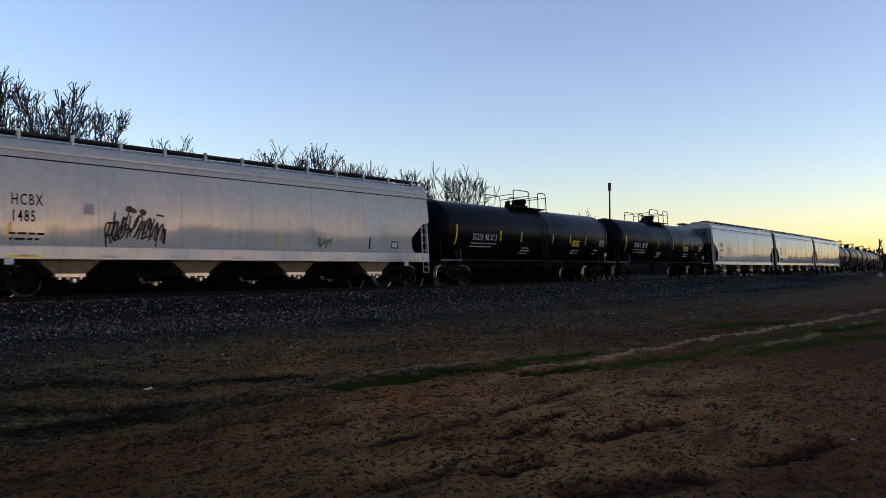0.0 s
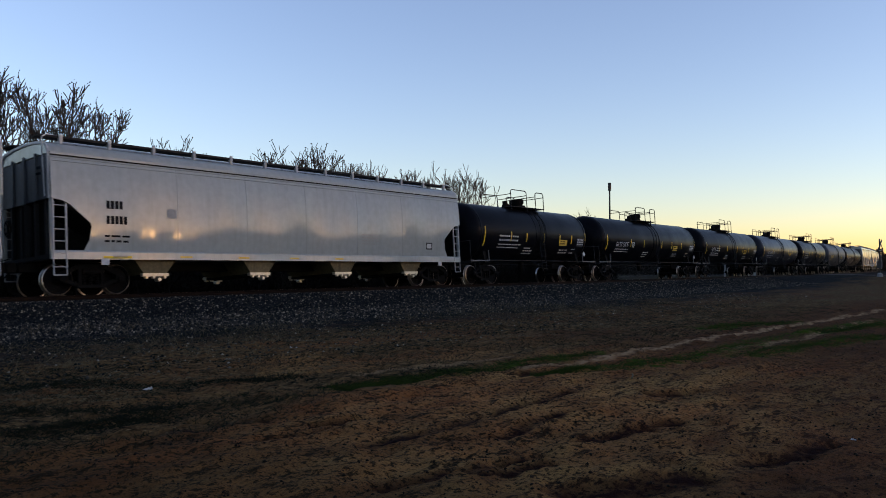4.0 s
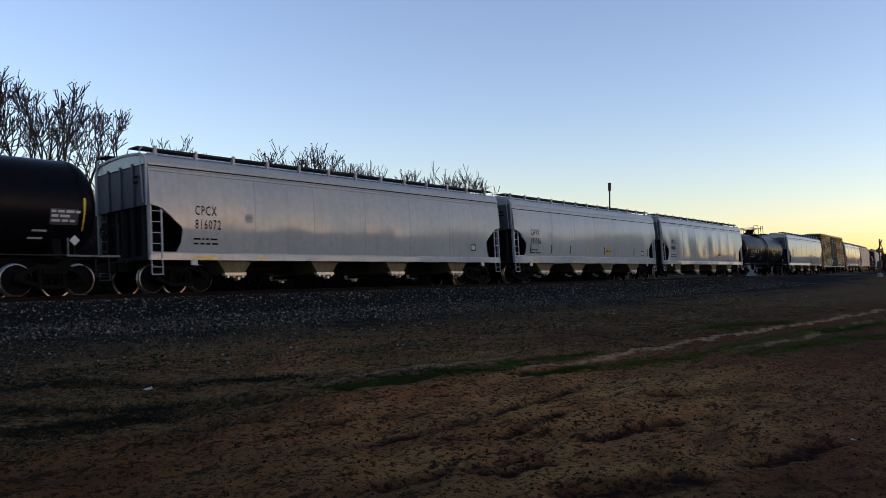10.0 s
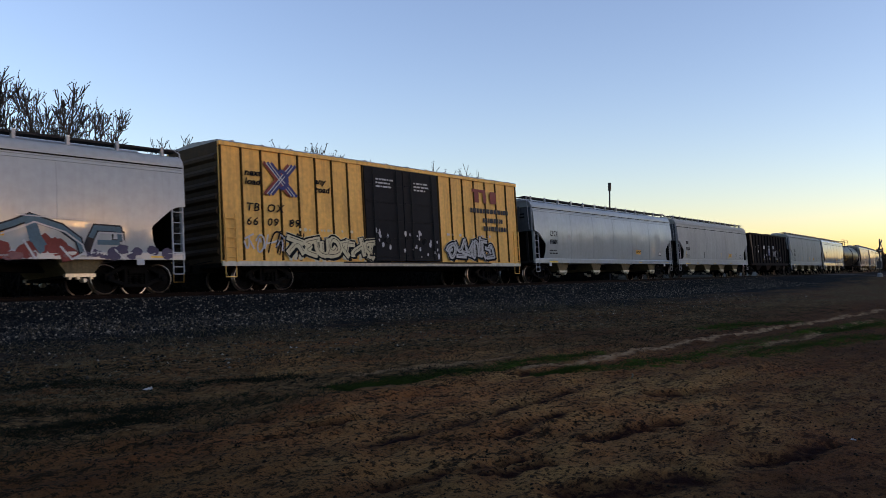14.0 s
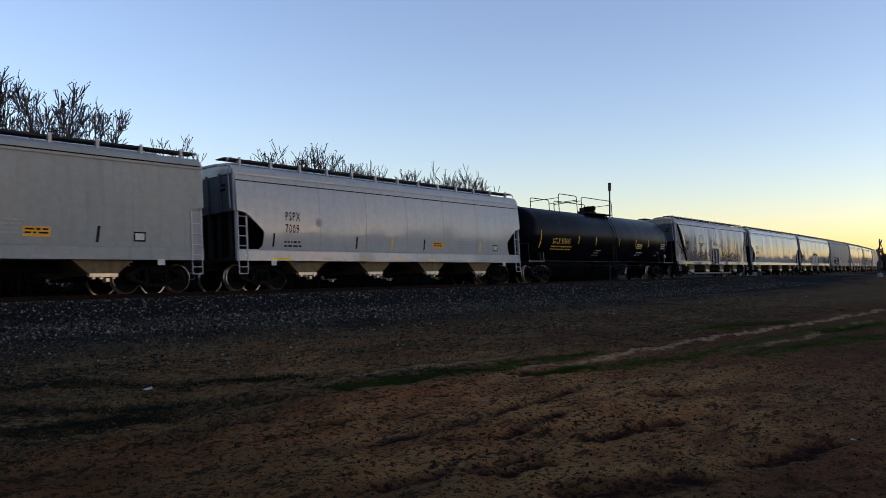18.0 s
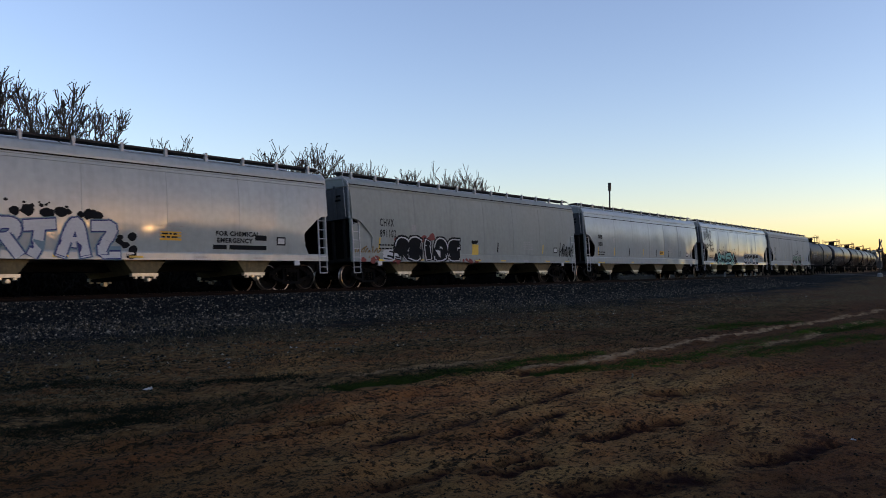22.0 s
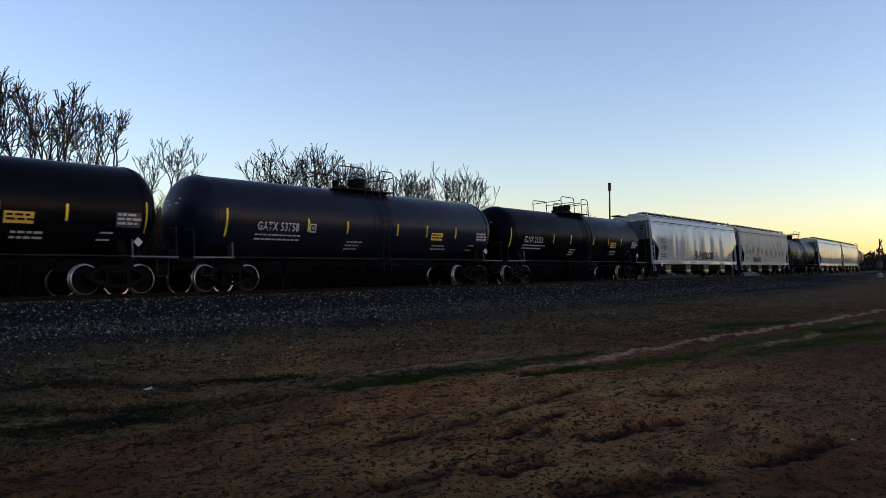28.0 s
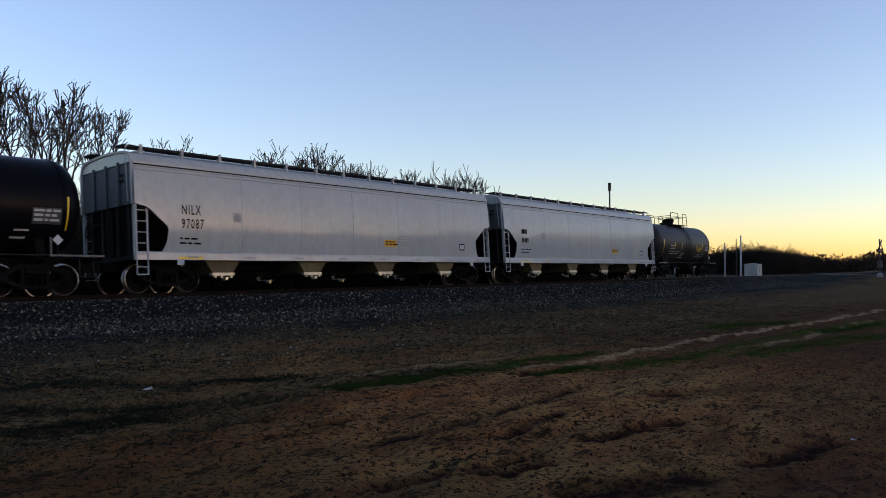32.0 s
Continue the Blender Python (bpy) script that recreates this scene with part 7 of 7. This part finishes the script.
lettering(oc, os_, "857", -4.2, 2.1, 0.3, M["pale"], 1.0, 1.0)
sheet(oc, OPEN_SIDE, "label_plate", rect(-2.64, -2.09, 2.57, 2.87), M["silver"], label="pale worn label")
sheet(oc, OPEN_SIDE, "label_plate", rect(0.93, 1.52, 2.59, 2.9), M["pale"], label="white label with a red line")
sheet(oc, OPEN_SIDE, "stencil", rect(0.98, 1.45, 2.68, 2.74), M["red"], 0.008, label="red line on the label")
sheet(oc, OPEN_SIDE, "label_plate", rect(-0.88, -0.26, 2.43, 2.89), M["pale"], label="white upper half of a sign")
sheet(oc, OPEN_SIDE, "label_plate", [[(-0.57, 2.46), (-0.34, 2.66), (-0.57, 2.86), (-0.8, 2.66)]], M["dark"], 0.008, label="black diamond on the sign")
sheet(oc, OPEN_SIDE, "label_plate", rect(-0.88, -0.26, 1.91, 2.42), M["blue"], label="blue lower half of a sign")
sheet(oc, OPEN_SIDE, "stencil", rect(-0.8, -0.34, 2.3, 2.34) + rect(-0.75, -0.4, 2.2, 2.24) + rect(-0.82, -0.32, 2.05, 2.09), M["pale"], 0.008, label="white lines on the sign")


# ---------- grass, weeds and litter on the near ground ----------
def blades(name, label, count, seed, spot, length, flat, mats):
    gr = np.random.RandomState(seed)
    x, y = spot(gr, count)
    z = ground_z(x, y)
    ln = gr.uniform(length[0], length[1], count)
    a = gr.uniform(0, 6.28, count)
    up = gr.uniform(flat[0], flat[1], count)
    p = np.stack([x, y, z - 0.005], -1)
    q = p + np.stack([ln * np.cos(a) * np.sqrt(1 - up * up), ln * np.sin(a) * np.sqrt(1 - up * up), ln * up + 0.005], -1)
    r = 0.0025 + 0.003 * gr.rand(count)
    return tagged(new(name, limb_mesh(name, list(zip(p, q, r, r * 0.4)), mats, 3)), label, "grass", kind="stuff")


def clumped(s0, s1, l0, l1, f, cut):
    def spot(gr, n):
        s, lat = s0 + (s1 - s0) * gr.rand(n * 3) ** 1.5, gr.uniform(l0, l1, n * 3)
        x, y = (R - lat) * np.sin(s * CURVE), R - (R - lat) * np.cos(s * CURVE)
        keep = (wobble(x, y * 1.5, f, 31) + wobble(x, y, f * 2.7, 32) + gr.uniform(-0.3, 0.3, n * 3)) > cut
        x, y = x[keep][:n], y[keep][:n]
        k = n - len(x)
        return (np.concatenate([x, x[:k]]), np.concatenate([y, y[:k]])) if k > 0 else (x, y)
    return spot


def lush_spot(gr, n):
    xs, ys = [], []
    for pts, w, k in GREEN:
        m = n // len(GREEN) + 1
        seg = gr.randint(0, len(pts) - 1, m)
        P = np.array(pts)
        q = P[seg] + (P[seg + 1] - P[seg]) * gr.rand(m, 1)
        xs.append(q[:, 0] + gr.randn(m) * w * 0.6)
        ys.append(q[:, 1] + gr.randn(m) * w * 0.5)
    return np.concatenate(xs)[:n], np.concatenate(ys)[:n]


blades("dry_grass", "matted dry grass between gravel and soil", 45000, 41, clumped(2, 45, -14.5, -5.5, 1.3, 0.0), (0.02, 0.065), (0.02, 0.5), M["straw"])
blades("dead_weeds", "thin dead weed stalks near the ballast", 2000, 42, clumped(2, 30, -11.5, -4.5, 0.8, 0.15), (0.1, 0.32), (0.3, 0.95), M["straw"])
def thatch_spot(gr, n):
    xs, ys = clumped(2, 34, -17.0, -7.0, 1.6, -0.1)(gr, (n * 4) // 5)
    for pts, w in MATTED:
        m = n // (5 * len(MATTED)) + 1
        seg = gr.randint(0, len(pts) - 1, m)
        P = np.array(pts)
        q = P[seg] + (P[seg + 1] - P[seg]) * gr.rand(m, 1)
        xs, ys = np.concatenate([xs, q[:, 0] + gr.randn(m) * w]), np.concatenate([ys, q[:, 1] + gr.randn(m) * w * 0.8])
    return xs[:n], ys[:n]


M["thatch"] = material("dark_matted_grass", (0.011, 0.013, 0.007), 0.9, 0, 0.5, 2.0, spec=0.05)
blades("matted_grass", "dark matted dead grass in low tufts", 40000, 44, thatch_spot, (0.03, 0.09), (0.15, 0.75), M["thatch"])
blades("green_grass", "low patches of green winter grass", 16000, 43, lush_spot, (0.03, 0.11), (0.2, 0.8), M["green"])


def scrap(name, label, x, y, size, seed, mats):
    g2 = random.Random(seed)
    bm = bmesh.new()
    bmesh.ops.create_grid(bm, x_segments=5, y_segments=5, size=size)
    for v in bm.verts:
        v.co = (v.co.x * 1.4 + g2.gauss(0, size * 0.1), v.co.y + g2.gauss(0, size * 0.1), abs(g2.gauss(0, size * 0.35)) + 0.01)
    me = bpy.data.meshes.new(name)
    bm.to_mesh(me)
    bm.free()
    me.materials.append(mats)
    ob = new(name, me)
    sol = ob.modifiers.new("thickness", "SOLIDIFY")
    sol.thickness = 0.004
    ob.matrix_basis = pose(x, y, float(ground_z(np.array([x]), np.array([y]))[0]), 0, 0, g2.uniform(0, 360))
    return tagged(ob, label, "litter")


scrap("plastic_scrap", "crumpled pale plastic scrap on the gravel", 10.33, -11.46, 0.045, 1, M["pale"])
scrap("paper_scrap", "torn white paper scrap on dry grass", 5.58, -14.22, 0.04, 2, M["pale"])
scrap("paper_scrap", "small white paper scrap on the soil", 8.4, -22.1, 0.015, 3, M["pale"])
zs = float(ground_z(np.array([10.9]), np.array([-18.58]))[0])
st = part("fallen_stick", Shape().rod((-0.25, -0.05, 0.02), (0.05, 0.02, 0.03), 0.014, 6).rod((0.05, 0.02, 0.03), (0.27, 0.1, 0.02), 0.012, 6, 0.006), M["straw"], None, at=pose(10.9, -18.58, zs, 0, 0, 10))
tagged(st, "pale dry stick lying on the soil", "stick")


# ---------- movement ----------
# metres by which the train runs late at whole seconds
LATE = {0: 0.58, 1: -0.05, 2: -0.55, 3: -0.47, 6: 0.09, 7: 0.29, 8: -0.14, 9: -0.09, 10: 0.32, 11: 0.34, 12: 0.68, 13: -0.28, 14: -0.19, 17: 0.20, 18: 0.36, 19: -0.61, 20: 0.05, 21: 0.18, 22: 0.37, 23: 0.31, 24: -0.38, 25: -0.25, 28: 0.19, 29: -0.23, 30: 0.08, 31: -0.38, 32: 0.08}


def motions():
    for car, kind, mid, length in TRAIN:
        walk(car, [(t, on_track(mid - travelled(t) + LATE.get(t, 0.0))) for t in range(0, 33)])
        enter = 16 + (mid - 75) / SPEED
        leave = 16 + (mid + 12) / SPEED
        times = [k / FPS for k in range(max(0, int(enter * FPS)), min(32 * FPS, int(leave * FPS)) + 1)]
        for w in [o for o in car.children_recursive if o.name.startswith("wheelset")]:
            base = w.matrix_basis.translation.copy()
            roll = lambda t: -(travelled(t) - travelled(0)) / 0.457
            if len(times) < 2:
                continue
            a0 = roll(times[0])
            rows = [(t, Matrix.Translation(base) @ Matrix.Rotation(roll(t) - a0, 4, "Y")) for t in times]
            if times[0] > 0:
                rows.insert(0, (0, rows[0][1]))
            if times[-1] < 32:
                rows.append((32, rows[-1][1]))
            walk(w, rows)


motions()
